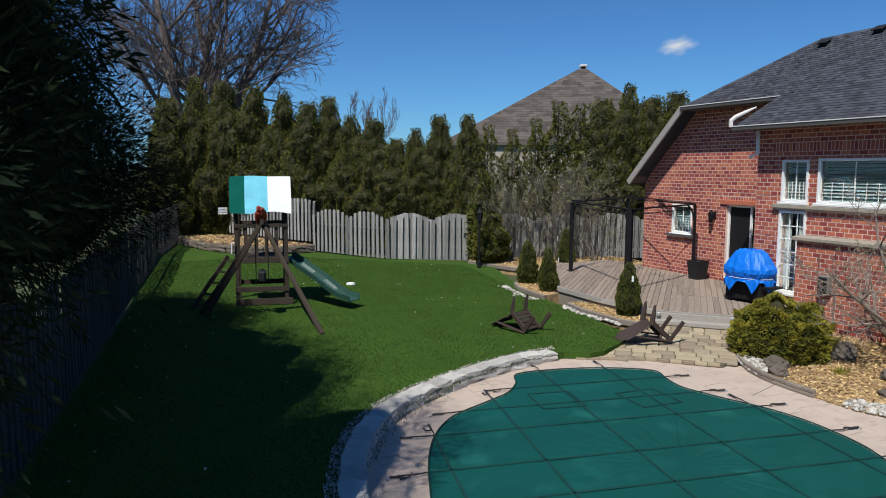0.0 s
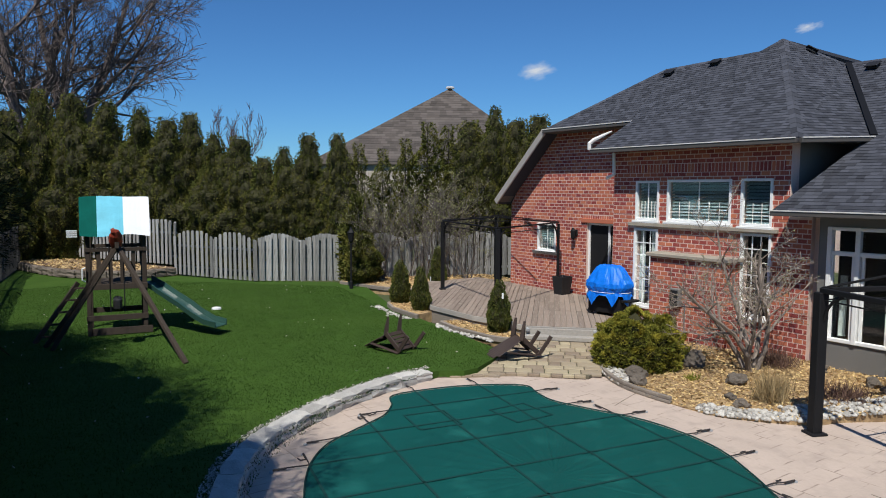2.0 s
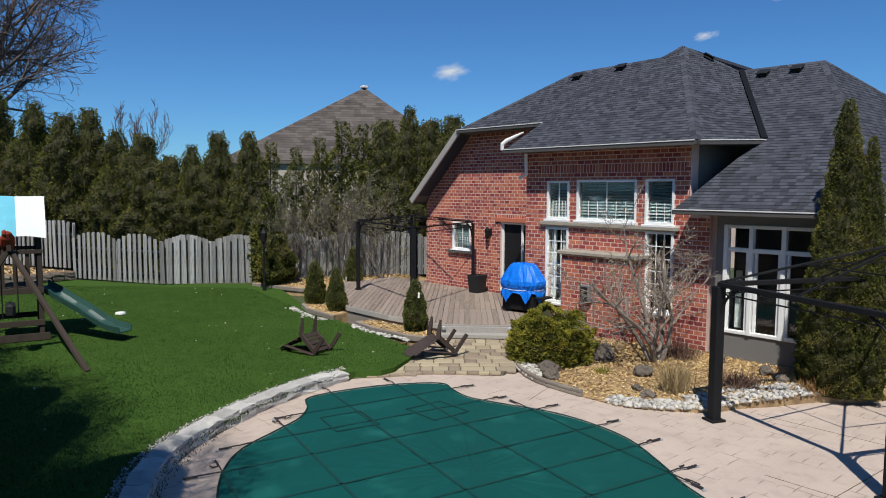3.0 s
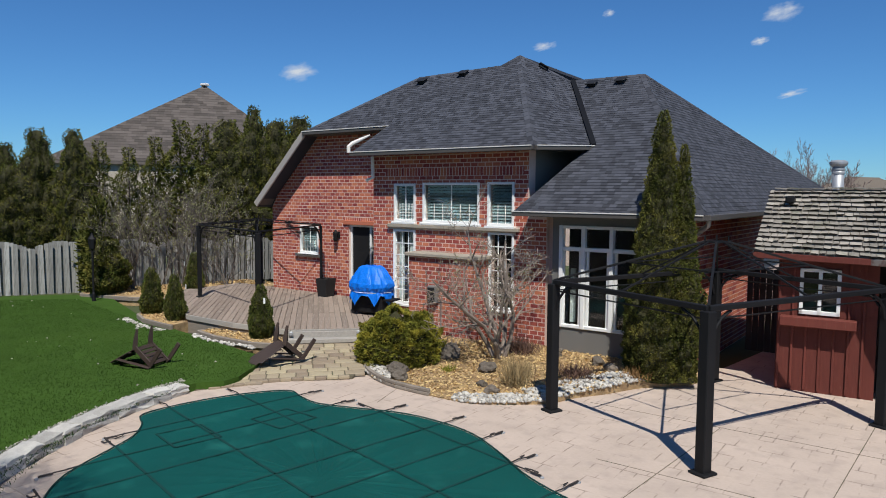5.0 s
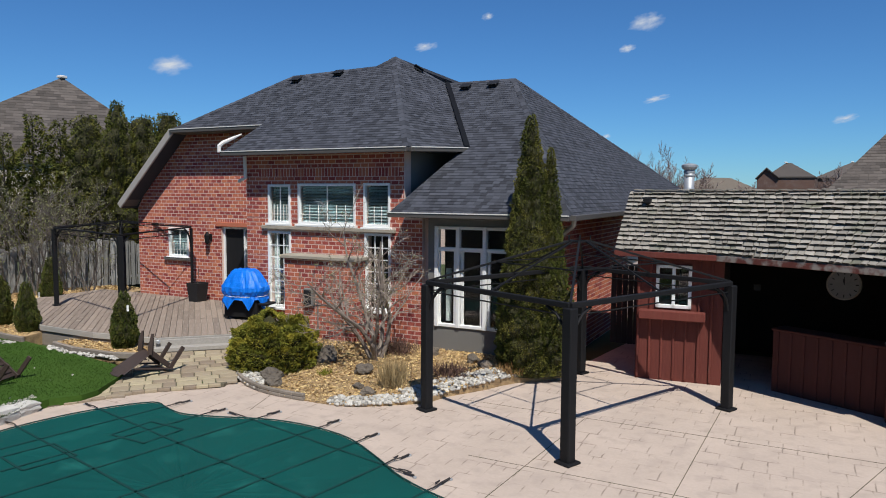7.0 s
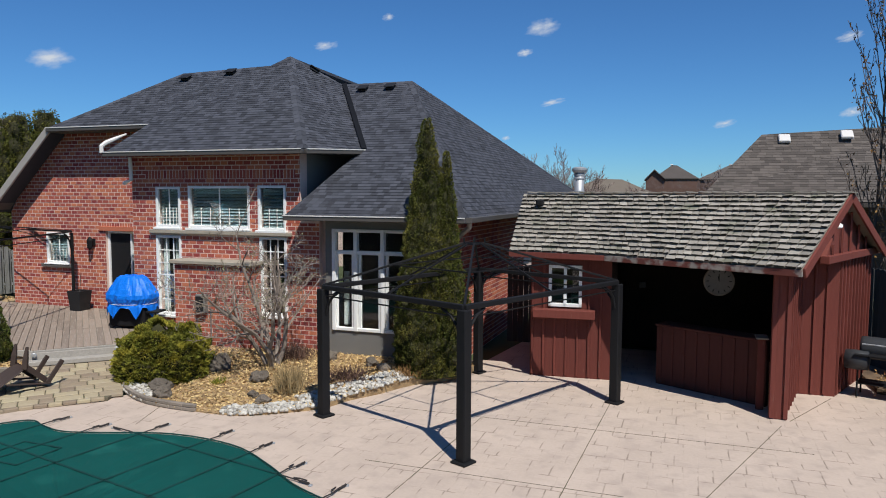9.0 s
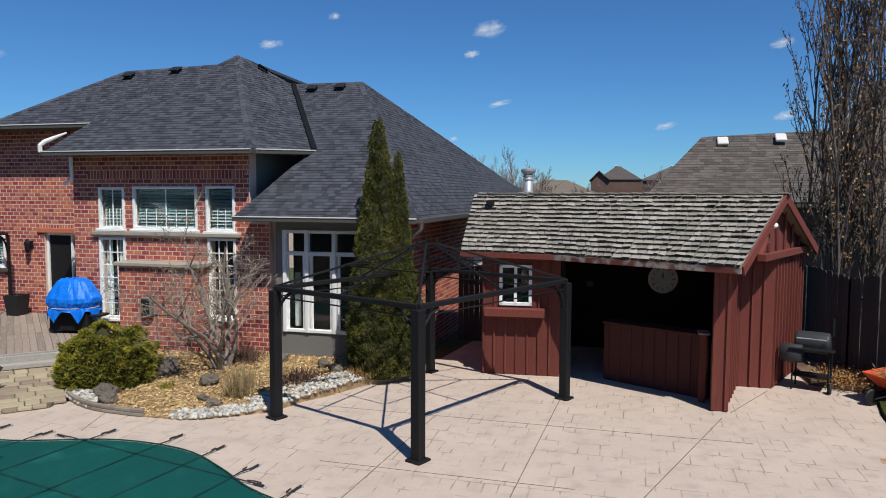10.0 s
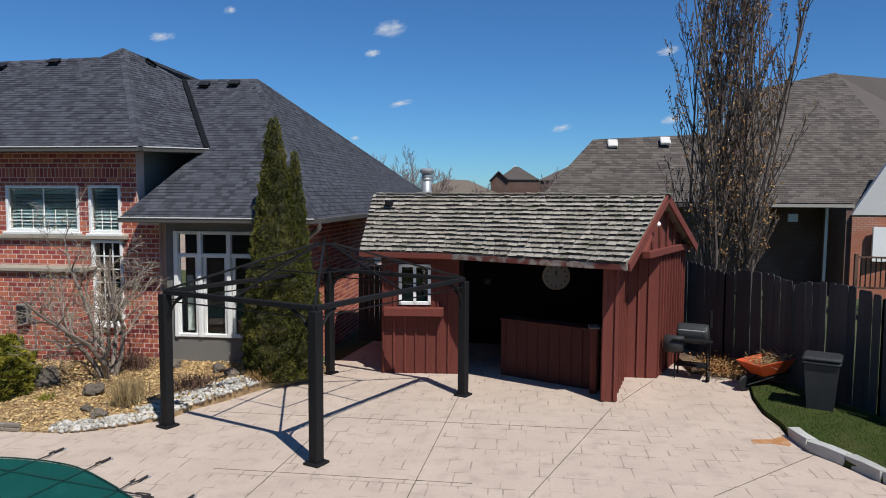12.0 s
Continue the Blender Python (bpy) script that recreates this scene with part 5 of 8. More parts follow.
def crown_points(n, clumps, place, spread, seed, up=0.5, tall=1.5):
    """Leaves in clumps: place(u, v, w) gives a clump's middle and its outward way."""
    r = np.random.default_rng(seed)
    P, A = [], []
    per = max(1, n // clumps)
    for _ in range(clumps):
        c, o = place(*r.random(3))
        s = spread * r.uniform(0.6, 1.3)
        q = r.normal(size=(per, 3)) * s * np.array([0.8, 0.8, tall])
        P.append(np.asarray(c) + q)
        A.append(np.asarray(o) * 0.8 + q / s * 0.35 + np.array([0, 0, up]) + r.normal(size=(per, 3)) * 0.25 + r.normal(size=3) * 0.25)
    return np.concatenate(P), np.concatenate(A)


def cone_tree(name, label, category, h, rad, n, clumps, spread, leaf, mat, seed, low=0.0, bulge=0.25, inner=0.35, up=0.5, trunk_r=0.08, power=0.8, lumps=0.18, aspect=0.55, core=0.66, tall=1.5, clump=0.0, foot=0.55, deep=1.15):
    """A cone-shaped evergreen: trunk and a crown of leaf clumps with an uneven outline."""
    r = np.random.default_rng(seed)
    ph = r.random(6) * 6.28

    def place(u, v, w):
        t = 1 - math.sqrt(1 - u * 0.995)
        prof = (1 - t) ** power * min(1, foot + t / bulge * (1 - foot))
        a = v * 6.2832
        k = 1 + lumps * (math.sin(3 * a + ph[0] + 5 * t) * 0.5 + math.sin(2 * a + ph[1] - 9 * t) * 0.5 + math.sin(17 * t + ph[2] + a) * 0.4)
        rr = rad * prof * k * (1 if w > inner else 0.45 + 0.5 * w / inner)
        return (rr * math.cos(a), rr * math.sin(a), low + (h - low) * t), (math.cos(a), math.sin(a), 0.1)

    def skin(u, v, grow=1.0):
        """A point of the lumpy outline, the way out of it and away from the middle of its tuft."""
        c, o = place(u, v, 1.0)
        c = Vector(c)
        q = Vector((c.x / clump, c.y / clump, c.z / clump / 1.35)) + Vector((seed * 3.1, 0, 0))
        dist, near = lumpy.voronoi(q)
        off = q - near[0]
        c += Vector((o[0], o[1], 0.25)) * clump * (0.62 - deep * dist[0]) * grow * min(1, 0.14 + math.hypot(c.x, c.y) / rad * 1.35)
        return c, Vector(o), off

    if clump:
        P, A = [], []
        for u, v, w in r.random((n, 3)):
            c, o, off = skin(u, v)
            P.append(c + Vector(o) * (w - 0.6) * leaf * 0.8)
            A.append(Vector(o) * 0.75 + off * 1.1 + Vector((0, 0, up)))
        P, A = np.array(P), np.array(A) + r.normal(size=(n, 3)) * 0.4
    else:
        P, A = crown_points(n, clumps, place, spread, seed, up, tall)
    P[:, 2] = np.maximum(P[:, 2], 0.05)
    r2 = np.random.default_rng(seed + 1)
    t = thing(name, label, category)
    part("trunk", Geo().tube([(0, 0, -0.05), (0.02, 0, h * 0.35), (0, 0.02, h * 0.93)], [trunk_r, trunk_r * 0.7, trunk_r * 0.15], 7), BARK_DARK, t)
    L = leaf * r2.uniform(0.6, 1.4, len(P))
    part("crown", leaf_mesh("crown", P, A, L, L * aspect, mat, seed), None, t)
    # solid core whose dark colour stands for shade in the leaf gaps
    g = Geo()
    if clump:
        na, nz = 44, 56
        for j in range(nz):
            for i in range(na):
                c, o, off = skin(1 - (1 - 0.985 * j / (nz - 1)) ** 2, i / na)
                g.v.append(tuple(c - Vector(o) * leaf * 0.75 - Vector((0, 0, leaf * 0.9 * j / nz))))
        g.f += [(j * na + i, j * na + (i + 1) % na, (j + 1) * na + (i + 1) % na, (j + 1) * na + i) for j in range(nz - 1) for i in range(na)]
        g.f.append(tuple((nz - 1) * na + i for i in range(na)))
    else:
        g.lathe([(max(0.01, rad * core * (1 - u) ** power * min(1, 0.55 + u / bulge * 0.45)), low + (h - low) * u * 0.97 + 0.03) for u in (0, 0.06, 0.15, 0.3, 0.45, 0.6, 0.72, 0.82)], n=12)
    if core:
        part("inner_growth", g, CORE_SHADE, t, "dark brown core painting shade between the leaves")
    return t


def set_out(proto, spots, group):
    """The prototype goes to the first spot, copies to the others: x, y, z, turn, size, height."""
    for i, (x, y, z, turn, size, tall) in enumerate(spots):
        m = pose(x, y, z, 0, 0, turn)
        ob = proto if i == 0 else copy_thing(proto, m)
        ob.matrix_basis = m @ Matrix.Diagonal((size, size, tall, 1))
        ob["group"] = group


hedge = [cone_tree("cedar_tree", "tall dense dark green cedar in a hedge", "cedar", 6.1, 1.70, 38000, 0, 0, 0.082, CEDAR, s, low=0.1, bulge=0.36, power=pw, up=0.4, lumps=0.26, aspect=0.34, clump=0.40, foot=0.42, deep=1.75)
         for s, pw in ((31, 0.74), (32, 0.84), (33, 0.68))]
sparse = cone_tree("cedar_tree", "tall thinning cedar in a hedge, see-through low down", "cedar", 6.1, 1.0, 15000, 0, 0, 0.10, CEDAR, 34, low=1.0, bulge=0.45, power=0.7, up=0.45, lumps=0.3, aspect=0.42, clump=0.5, foot=0.5, deep=1.7, core=0)


def eye_spot(px, dist):
    """A flat place at a bearing from the garden's middle; px runs over the first view."""
    yaw = radians(65.58) - math.atan((px - 784) / 1252.5)
    return -0.35 - math.sin(yaw) * dist, -0.01 + math.cos(yaw) * dist


TOPS = [(300, 36, 7.4), (352, 36.5, 8.4), (400, 36, 8.2), (452, 35.5, 8.0), (505, 34.5, 7.6), (548, 33, 7.0), (583, 33, 7.3), (622, 31.5, 6.3), (662, 31, 6.1), (700, 30, 5.2), (735, 29.5, 5.6),
        (776, 29.5, 6.2), (828, 29, 6.2), (862, 29, 5.7), (905, 29.5, 5.5), (945, 30, 6.0), (985, 30, 6.7), (1022, 30.5, 6.6), (1065, 30, 6.9), (1107, 30, 7.5), (1150, 30.5, 7.0), (1190, 30.5, 7.2), (1228, 31, 6.6)]
groups = [[], [], [], []]
rnd = random.Random(8)
for i, (px, dist, top) in enumerate(TOPS):
    x, y = eye_spot(px, dist)
    w = rnd.uniform(0.92, 1.12) * (1.12 if px < 560 else (0.86 if 690 < px < 950 else 1.05))
    groups[3 if 840 < px < 1040 else i % 3].append((x, y, 0.1, rnd.uniform(0, 360), w, (top - 0.1) / 6.05))
for proto, spots in zip(hedge + [sparse], groups):
    set_out(proto, spots, "cedar hedge behind the fence")

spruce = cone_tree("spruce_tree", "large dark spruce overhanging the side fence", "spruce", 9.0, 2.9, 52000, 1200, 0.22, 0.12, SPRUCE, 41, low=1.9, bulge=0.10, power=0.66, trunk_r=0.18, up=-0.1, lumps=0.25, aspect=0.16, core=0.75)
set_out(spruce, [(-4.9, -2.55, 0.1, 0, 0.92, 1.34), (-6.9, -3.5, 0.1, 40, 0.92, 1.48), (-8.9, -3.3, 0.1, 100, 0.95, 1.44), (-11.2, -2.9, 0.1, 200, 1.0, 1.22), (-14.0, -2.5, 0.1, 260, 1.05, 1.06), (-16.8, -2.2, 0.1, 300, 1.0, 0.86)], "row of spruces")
near_cedar = cone_tree("cedar_tree", "slim tall cedar with a second leader beside the tall windows", "cedar", 5.45, 0.80, 64000, 0, 0, 0.040, CEDAR_BRIGHT, 51, low=0.02, bulge=0.30, power=0.92, lumps=0.13, up=0.5, clump=0.15, foot=0.72, deep=1.5, aspect=0.42)
near_cedar.matrix_basis = pose(-4.93, 13.25, 0.1)
second = cone_tree("cedar_tree", "slim cedar grown into its taller neighbour", "cedar", 4.75, 0.56, 40000, 0, 0, 0.040, CEDAR_BRIGHT, 52, low=0.02, bulge=0.3, power=1.0, lumps=0.13, up=0.5, clump=0.15, foot=0.7, deep=1.5, aspect=0.42)
second.matrix_basis = pose(-4.56, 13.35, 0.1)
mini = cone_tree("small_cedar", "small clipped cone-shaped cedar in the timber-edged bed", "shrub", 1.25, 0.36, 13000, 0, 0, 0.034, YEW, 61, low=0.02, bulge=0.2, power=0.62, lumps=0.08, clump=0.11)
part("tag", Geo().box((0.16, -0.30, 0.86), (0.05, 0.01, 0.12), pose(0, 0, 0, 0, 0, 40)), WHITE, mini, "white plant tag")
set_out(mini, [(-13.35, 10.62, 0.18, 0, 0.88, 1.1), (-16.75, 10.62, 0.22, 70, 0.8, 1.06), (-18.2, 10.85, 0.22, 160, 0.95, 1.1), (-20.7, 13.9, 0.2, 250, 0.9, 1.2)], "small cedars along the deck")
fc = cone_tree("cedar_tree", "round leafy cedar in front of the fence", "cedar", 2.0, 0.68, 16000, 0, 0, 0.07, CEDAR, 62, low=0.05, bulge=0.2, power=0.35, clump=0.3)
fc.matrix_basis = pose(-23.1, 12.2, 0.14)
fc2 = cone_tree("cedar_tree", "tall thin cedar in front of the fence", "cedar", 3.4, 0.55, 8000, 240, 0.11, 0.12, CEDAR_BRIGHT, 63, low=0.05, bulge=0.2, power=0.5)
fc2.matrix_basis = pose(-23.9, 12.35, 0.14)


def mound(name, label, rx, ry, h, n, clump, leaf, mat, seed, at):
    """A low bush: a lumpy body with leaf sprays all over it."""
    r = np.random.default_rng(seed)

    def skin(u, v):
        a, t = v * 6.2832, u * 1.5
        rr = math.cos(t * 0.99) ** 0.45
        o = Vector((math.cos(a) * rr, math.sin(a) * rr, 0.25 + 0.9 * math.sin(t)))
        c = Vector((rx * rr * math.cos(a), ry * rr * math.sin(a), h * (0.03 + 0.97 * math.sin(t))))
        q = Vector((c.x / clump, c.y / clump, c.z / clump * 2.1)) + Vector((seed, 0, 0))
        dist, near = lumpy.voronoi(q)
        big = lumpy.noise(c * 2.3 + Vector((seed, 0, 0))) * 0.10
        return c + o.normalized() * (clump * (0.55 - 1.15 * dist[0]) + big), o.normalized(), q - near[0]

    P, A = [], []
    for u, v, w in r.random((n, 3)):
        c, o, off = skin(u, v)
        P.append(c + o * (w - 0.5) * leaf)
        A.append(Vector((o.x, o.y, o.z * 0.35)) * 0.9 + off * 0.9 + Vector((0, 0, 0.25)))
    P, A = np.array(P), np.array(A) + r.normal(size=(n, 3)) * 0.35
    P[:, 2] = np.maximum(P[:, 2], 0.02)
    t = thing(name, label, "shrub", at)
    part("stems", Geo().tube([(0, 0, 0), (0.03, 0, h * 0.3), (0.05, 0.05, h * 0.5)], [0.05, 0.03, 0.01], 6), BARK_DARK, t)
    L = leaf * r.uniform(0.6, 1.4, n)
    part("crown", leaf_mesh("crown", P, A, L, L * 0.34, mat, seed), None, t)
    # dark body under the sprays, coloured as the shade among them
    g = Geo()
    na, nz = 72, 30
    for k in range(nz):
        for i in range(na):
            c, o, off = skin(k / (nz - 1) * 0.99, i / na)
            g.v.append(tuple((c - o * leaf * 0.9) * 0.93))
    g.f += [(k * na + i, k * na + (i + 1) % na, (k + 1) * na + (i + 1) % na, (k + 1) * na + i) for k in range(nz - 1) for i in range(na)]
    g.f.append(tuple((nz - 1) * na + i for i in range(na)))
    part("inner_growth", g, CORE_SHADE, t, "dark brown core painting shade between the leaves")
    return t


mound("juniper_bush", "spreading yellow-green juniper bush at the path's edge", 0.90, 0.80, 0.98, 46000, 0.30, 0.055, JUNIPER, 71, (-9.75, 11.35, 0.06))


def bare_tree(name, label, category, h, seed, mat, levels=4, stems=1, spread=0.5, first=0.35, r0=0.14, kids=(5, 5, 4, 3), shorten=0.62, up=0.25, twig=0.006, lean=0.08, wiggle=0.16, tips=None, ring=0.06):
    """A leafless tree: tapered stems that fork level by level; tips gathers the ends of the twigs."""
    r = random.Random(seed)
    geos = [Geo(), Geo()]
    ends, stocks = [], []

    def grow(p, d, length, rad, level):
        n = 5 if level == 0 else (4 if level == 1 else 3)
        pts, rr = [p], [rad]
        q, w = p, d
        for i in range(n):
            w = (w + Vector((r.gauss(0, wiggle), r.gauss(0, wiggle), r.gauss(0, wiggle) + up * 0.25))).normalized()
            q = q + w * (length / n)
            pts.append(q)
            rr.append(max(twig, rad * (1 - 0.75 * (i + 1) / n)))
        if level == 0:
            stocks.append(Geo())
        (stocks[-1] if level == 0 else geos[1]).tube(pts, rr, 7 if level == 0 else (5 if level == 1 else 3), False)
        if level >= levels - 1:
            ends.extend(pts[2:])
            return
        for k in range(kids[min(level, len(kids) - 1)] + r.choice((0, 1))):
            t = (first if level == 0 else 0.2) + (1 - (first if level == 0 else 0.2)) * ((k + r.random()) / (kids[min(level, len(kids) - 1)] + 1))
            i = min(int(t * n), n - 1)
            s = pts[i].lerp(pts[i + 1], t * n - i)
            dd = (pts[i + 1] - pts[i]).normalized()
            side = dd.cross(Vector((r.gauss(0, 1), r.gauss(0, 1), r.gauss(0, 1)))).normalized()
            nd = (dd * (1 - spread) + side * spread * r.uniform(0.8, 1.3) + Vector((0, 0, up * 0.5))).normalized()
            grow(s, nd, length * shorten * (1.1 - 0.45 * t) * r.uniform(0.75, 1.15), max(twig, rr[i] * 0.55), level + 1)

    for k in range(stems):
        a = 6.2832 * k / stems + r.random()
        d = Vector((math.cos(a) * lean, math.sin(a) * lean, 1)).normalized()
        rg = ring * (1 if ring < 0.1 else r.uniform(0.3, 1))
        grow(Vector((rg * math.cos(a), rg * math.sin(a), -0.1)) if stems > 1 else Vector((0, 0, -0.1)), d, h * (r.uniform(0.75, 1.0) if stems > 1 else 0.8), r0, 0)
    t = thing(name, label, category)
    for stock in stocks:
        part("trunk" if stems == 1 else "stem", stock, mat, t)
    part("twig", geos[1], mat, t)
    if tips:
        leaf, count, lmat = tips
        P = np.array([tuple(e) for e in ends])
        g = np.random.default_rng(seed)
        P = P[g.integers(0, len(P), count)] + g.normal(size=(count, 3)) * leaf * 0.4
        part("leaves", leaf_mesh("leaves", P, g.normal(size=(count, 3)), leaf * g.uniform(0.6, 1.3, count), leaf * 0.5, lmat, seed), None, t)
    return t


shrub = bare_tree("magnolia_shrub", "leafless many-stemmed shrub with pale buds in the mulched bed", "shrub", 3.2, 81, BARK_PALE, 4, 6, 0.55, 0.22, 0.058, (7, 6, 4), 0.46, 0.16, 0.0045, 0.55, 0.17, (0.036, 1500, BUD))
shrub.matrix_basis = pose(-8.1, 12.65, 0.12)
x, y = eye_spot(395, 46)
maple = bare_tree("maple_tree", "huge leafless tree beyond the hedge", "tree", 19, 82, MAPLE_BARK, 5, 4, 0.5, 0.2, 0.42, (8, 7, 6, 5), 0.58, 0.12, 0.014, 0.24, 0.14)
maple.matrix_basis = pose(x, y, 0)
x, y = eye_spot(640, 52)
t2 = bare_tree("far_tree", "small leafless reddish tree beyond the hedge", "tree", 8.5, 83, TWIG_RED, 4, 4, 0.35, 0.2, 0.08, (6, 6, 5), 0.5, 0.4, 0.012, 0.15)
t2.matrix_basis = pose(x, y, 0)
oak = bare_tree("columnar_oak", "tall columnar oak, bare but for some dry brown leaves", "tree", 13.5, 84, OAK_BARK, 4, 17, 0.36, 0.05, 0.048, (16, 8, 6), 0.24, 0.5, 0.0065, 0.035, 0.05, (0.10, 8000, DEAD_LEAF), 1.0)
oak.matrix_basis = pose(5.5, 21.3, 0)
ft = bare_tree("far_tree", "leafless young tree past the neighbouring fence", "tree", 9.0, 85, BARK_DARK, 4, 5, 0.35, 0.15, 0.07, (7, 6, 4), 0.45, 0.55, 0.008, 0.14, 0.09, (0.07, 350, DEAD_LEAF))
ft.matrix_basis = pose(12.9, 21.0, 0)
for i, (x, y, h, s) in enumerate(((-9.6, 49.0, 7.6, 86), (-8.2, 49.4, 7.5, 87), (-7.0, 50.2, 6.4, 93), (-6.6, 94.8, 7.4, 88), (2.5, 95.0, 9.4, 89), (-0.4, 104.0, 5.6, 90))):
    t = bare_tree("far_tree", "leafless reddish tree among distant houses", "tree", h * (0.84 if y < 60 else 0.66), s, FAR_TWIG, 4, 8, 0.40, 0.12, 0.035, (10, 7, 4), 0.38, 0.30, 0.007 if y < 60 else 0.012, 0.24 if y < 60 else 0.12, 0.10)
    t.matrix_basis = pose(x, y, 0)
for i, (px, dist, hh, s) in enumerate(((880, 27.0, 3.2, 94), (905, 26.4, 3.0, 91), (945, 27.2, 3.8, 95), (985, 26.2, 3.3, 92), (1030, 27.0, 3.4, 96), (1060, 26.4, 2.8, 97))):
    x, y = eye_spot(px, dist)
    t = bare_tree("budding_shrub", "leafless shrub with pale green buds against the fence", "shrub", hh, s, BARK, 4, 4, 0.45, 0.2, 0.03, (4, 4, 3), 0.6, 0.2, 0.005, 0.3, 0.14, (0.07, 700, BUD))
    t.matrix_basis = pose(x, y, 0.14)

# ---- loose things ----
def grounded(ob, z):
    """Lowers or lifts a thing so that its lowest corner stands at z."""
    bpy.context.view_layer.update()
    low = min((c.matrix_world @ v.co).z for c in (ob, *ob.children_recursive) if c.type == "MESH" for v in c.data.vertices)
    ob.location.z += z - low
    return ob


def adirondack(label, m, z):
    """A slatted garden chair fallen forward: the fan back slopes down to -y, the seat to +y, legs in the air."""
    c = thing("garden_chair", label, "chair", m)
    for i in range(6):
        k = i - 2.5
        part("back_slat", Geo().beam((k * 0.076, 0.66, 0.385), (k * 0.098, 0.004 * k ** 4 * 0.55, 0.02 + 0.004 * k ** 4 * 0.3), 0.088, 0.02, 0.006), CHAIR_BROWN, c)
    for u, w in ((0.22, 0.13), (0.52, 0.285)):
        part("back_rail", Geo().beam((-0.26, u, w), (0.26, u, w), 0.06, 0.025, 0.005), CHAIR_BROWN, c)
    for i in range(5):
        t = (i + 0.5) / 5
        y, w = 0.66 + 0.36 * t, 0.39 - 0.33 * t
        part("seat_slat", Geo().beam((-0.23, y, w), (0.23, y, w), 0.078, 0.02, 0.005, up=(0, 0.67, 0.74)), CHAIR_BROWN, c)
    for sx in (-1, 1):
        part("side_rail", Geo().beam((sx * 0.235, 0.63, 0.41), (sx * 0.235, 1.04, 0.04), 0.035, 0.10, 0.006), CHAIR_BROWN, c)
        part("back_leg", Geo().tube([(sx * 0.225, 0.63, 0.36), (sx * 0.22, 0.655, 0.55), (sx * 0.215, 0.69, 0.76)], [0.062, 0.055, 0.026], 4), CHAIR_BROWN, c)
        part("front_leg", Geo().beam((sx * 0.27, 1.0, 0.04), (sx * 0.28, 1.28, 0.42), 0.035, 0.085, 0.006), CHAIR_BROWN, c)
        part("arm", Geo().beam((sx * 0.30, 0.28, 0.15), (sx * 0.30, 1.04, 0.03), 0.10, 0.022, 0.006), CHAIR_BROWN, c)
    return grounded(c, z)


adirondack("dark brown slatted garden chair lying tipped over on the lawn", pose(-14.03, 7.52, 0.5, 0, 0, -70), LAWN_Z)
adirondack("dark brown slatted garden chair tipped over by the path", pose(-11.75, 9.07, 0.5, 0, 0, -16), LAWN_Z - 0.01)

# play tower
play = thing("play_tower", "brown timber play tower with a striped canopy and green slide", "playset", pose(-18.35, 3.15, LAWN_Z, 0, 0, 80))
for sx in (-0.6, 0.6):
    for sy in (0, 1.15):
        part("post", Geo().box((sx, sy, 1.2), (0.10, 0.10, 2.4), ch=0.008), PLAY_WOOD, play)
for i in range(9):
    part("floor_board", Geo().box((0, 0.05 + i * 0.13, 1.20), (1.3, 0.12, 0.03)), PLAY_WOOD, play)
for z in (0.42, 1.15, 2.02):
    for y in (-0.06, 1.21):
        part("rail", Geo().box((0, y, z), (1.32, 0.035, 0.13 if z < 2 else 0.09), ch=0.005), PLAY_WOOD, play)
for x in (-0.38, -0.13, 0.12, 0.36):
    part("baluster", Geo().box((x, -0.03, 1.6), (0.09, 0.025, 0.78)), PLAY_WOOD, play)
part("sand_board", Geo().box((0.1, -0.05, 0.10), (1.3, 0.04, 0.16)), PLAY_WOOD, play)
for x0, x1, mat, lab in ((-0.74, -0.38, TARP_GREEN, "green canopy stripe"), (-0.38, 0.17, TARP_BLUE, "pale blue canopy stripe"), (0.17, 0.73, TARP_WHITE, "white canopy stripe")):
    g = Geo()
    prof = [(-0.22, 2.36), (-0.16, 2.44), (0.2, 2.86), (0.56, 3.25), (0.62, 3.25), (1.0, 2.84), (1.36, 2.38)]
    k = len(g.v)
    for j, (y, z) in enumerate(prof):
        for i in range(7):
            x = x0 + (x1 - x0) * i / 6
            sag = 0.025 * math.sin(x * 5.2 + j) * (0.4 if 2 < j < 5 else 1) - 0.035 * abs(x) ** 2
            g.v.append((x + 0.03 * (x / 0.74) * (1 - abs(j - 3.5) / 3.5), y, z + sag))
    g.f += [(k + 7 * j + i, k + 7 * j + i + 1, k + 7 * j + i + 8, k + 7 * j + i + 7) for j in range(len(prof) - 1) for i in range(6)]
    part("canopy", g, mat, play, lab)
for a, b in (((0.02, -1.55, 2.22), (1.19, -3.6, 0.0)), ((0.02, -1.55, 2.22), (-1.45, -0.9, 0.0)), ((0.02, -1.60, 2.20), (-1.30, -1.3, 0.0))):
    part("brace_leg", Geo().beam(a, b, 0.085, 0.085, 0.008), PLAY_WOOD, play)
part("swing_beam", Geo().beam((0.02, -1.75, 2.24), (0.02, 0.1, 2.24), 0.09, 0.14, 0.008), PLAY_WOOD, play)
g = Geo()
g.lathe([(0.03, -0.30), (0.12, -0.22), (0.17, -0.05), (0.16, 0.12), (0.09, 0.24), (0.02, 0.28)], (0, 0, 0), 10, pose(0.0, -1.66, 2.36, 38, 0, 0) @ Matrix.Diagonal((0.8, 0.55, 1, 1)))
g.box((-0.05, -1.80, 2.55), (0.09, 0.11, 0.12), ch=0.03)
part("glider", g, RED_HORSE, play, "rust-red plastic glider seat")
for x in (-0.14, 0.14):
    part("rope", Geo().tube([(x, -1.35, 2.2), (x, -1.35, 0.75)], 0.012, 5), BLACK_PLASTIC, play)
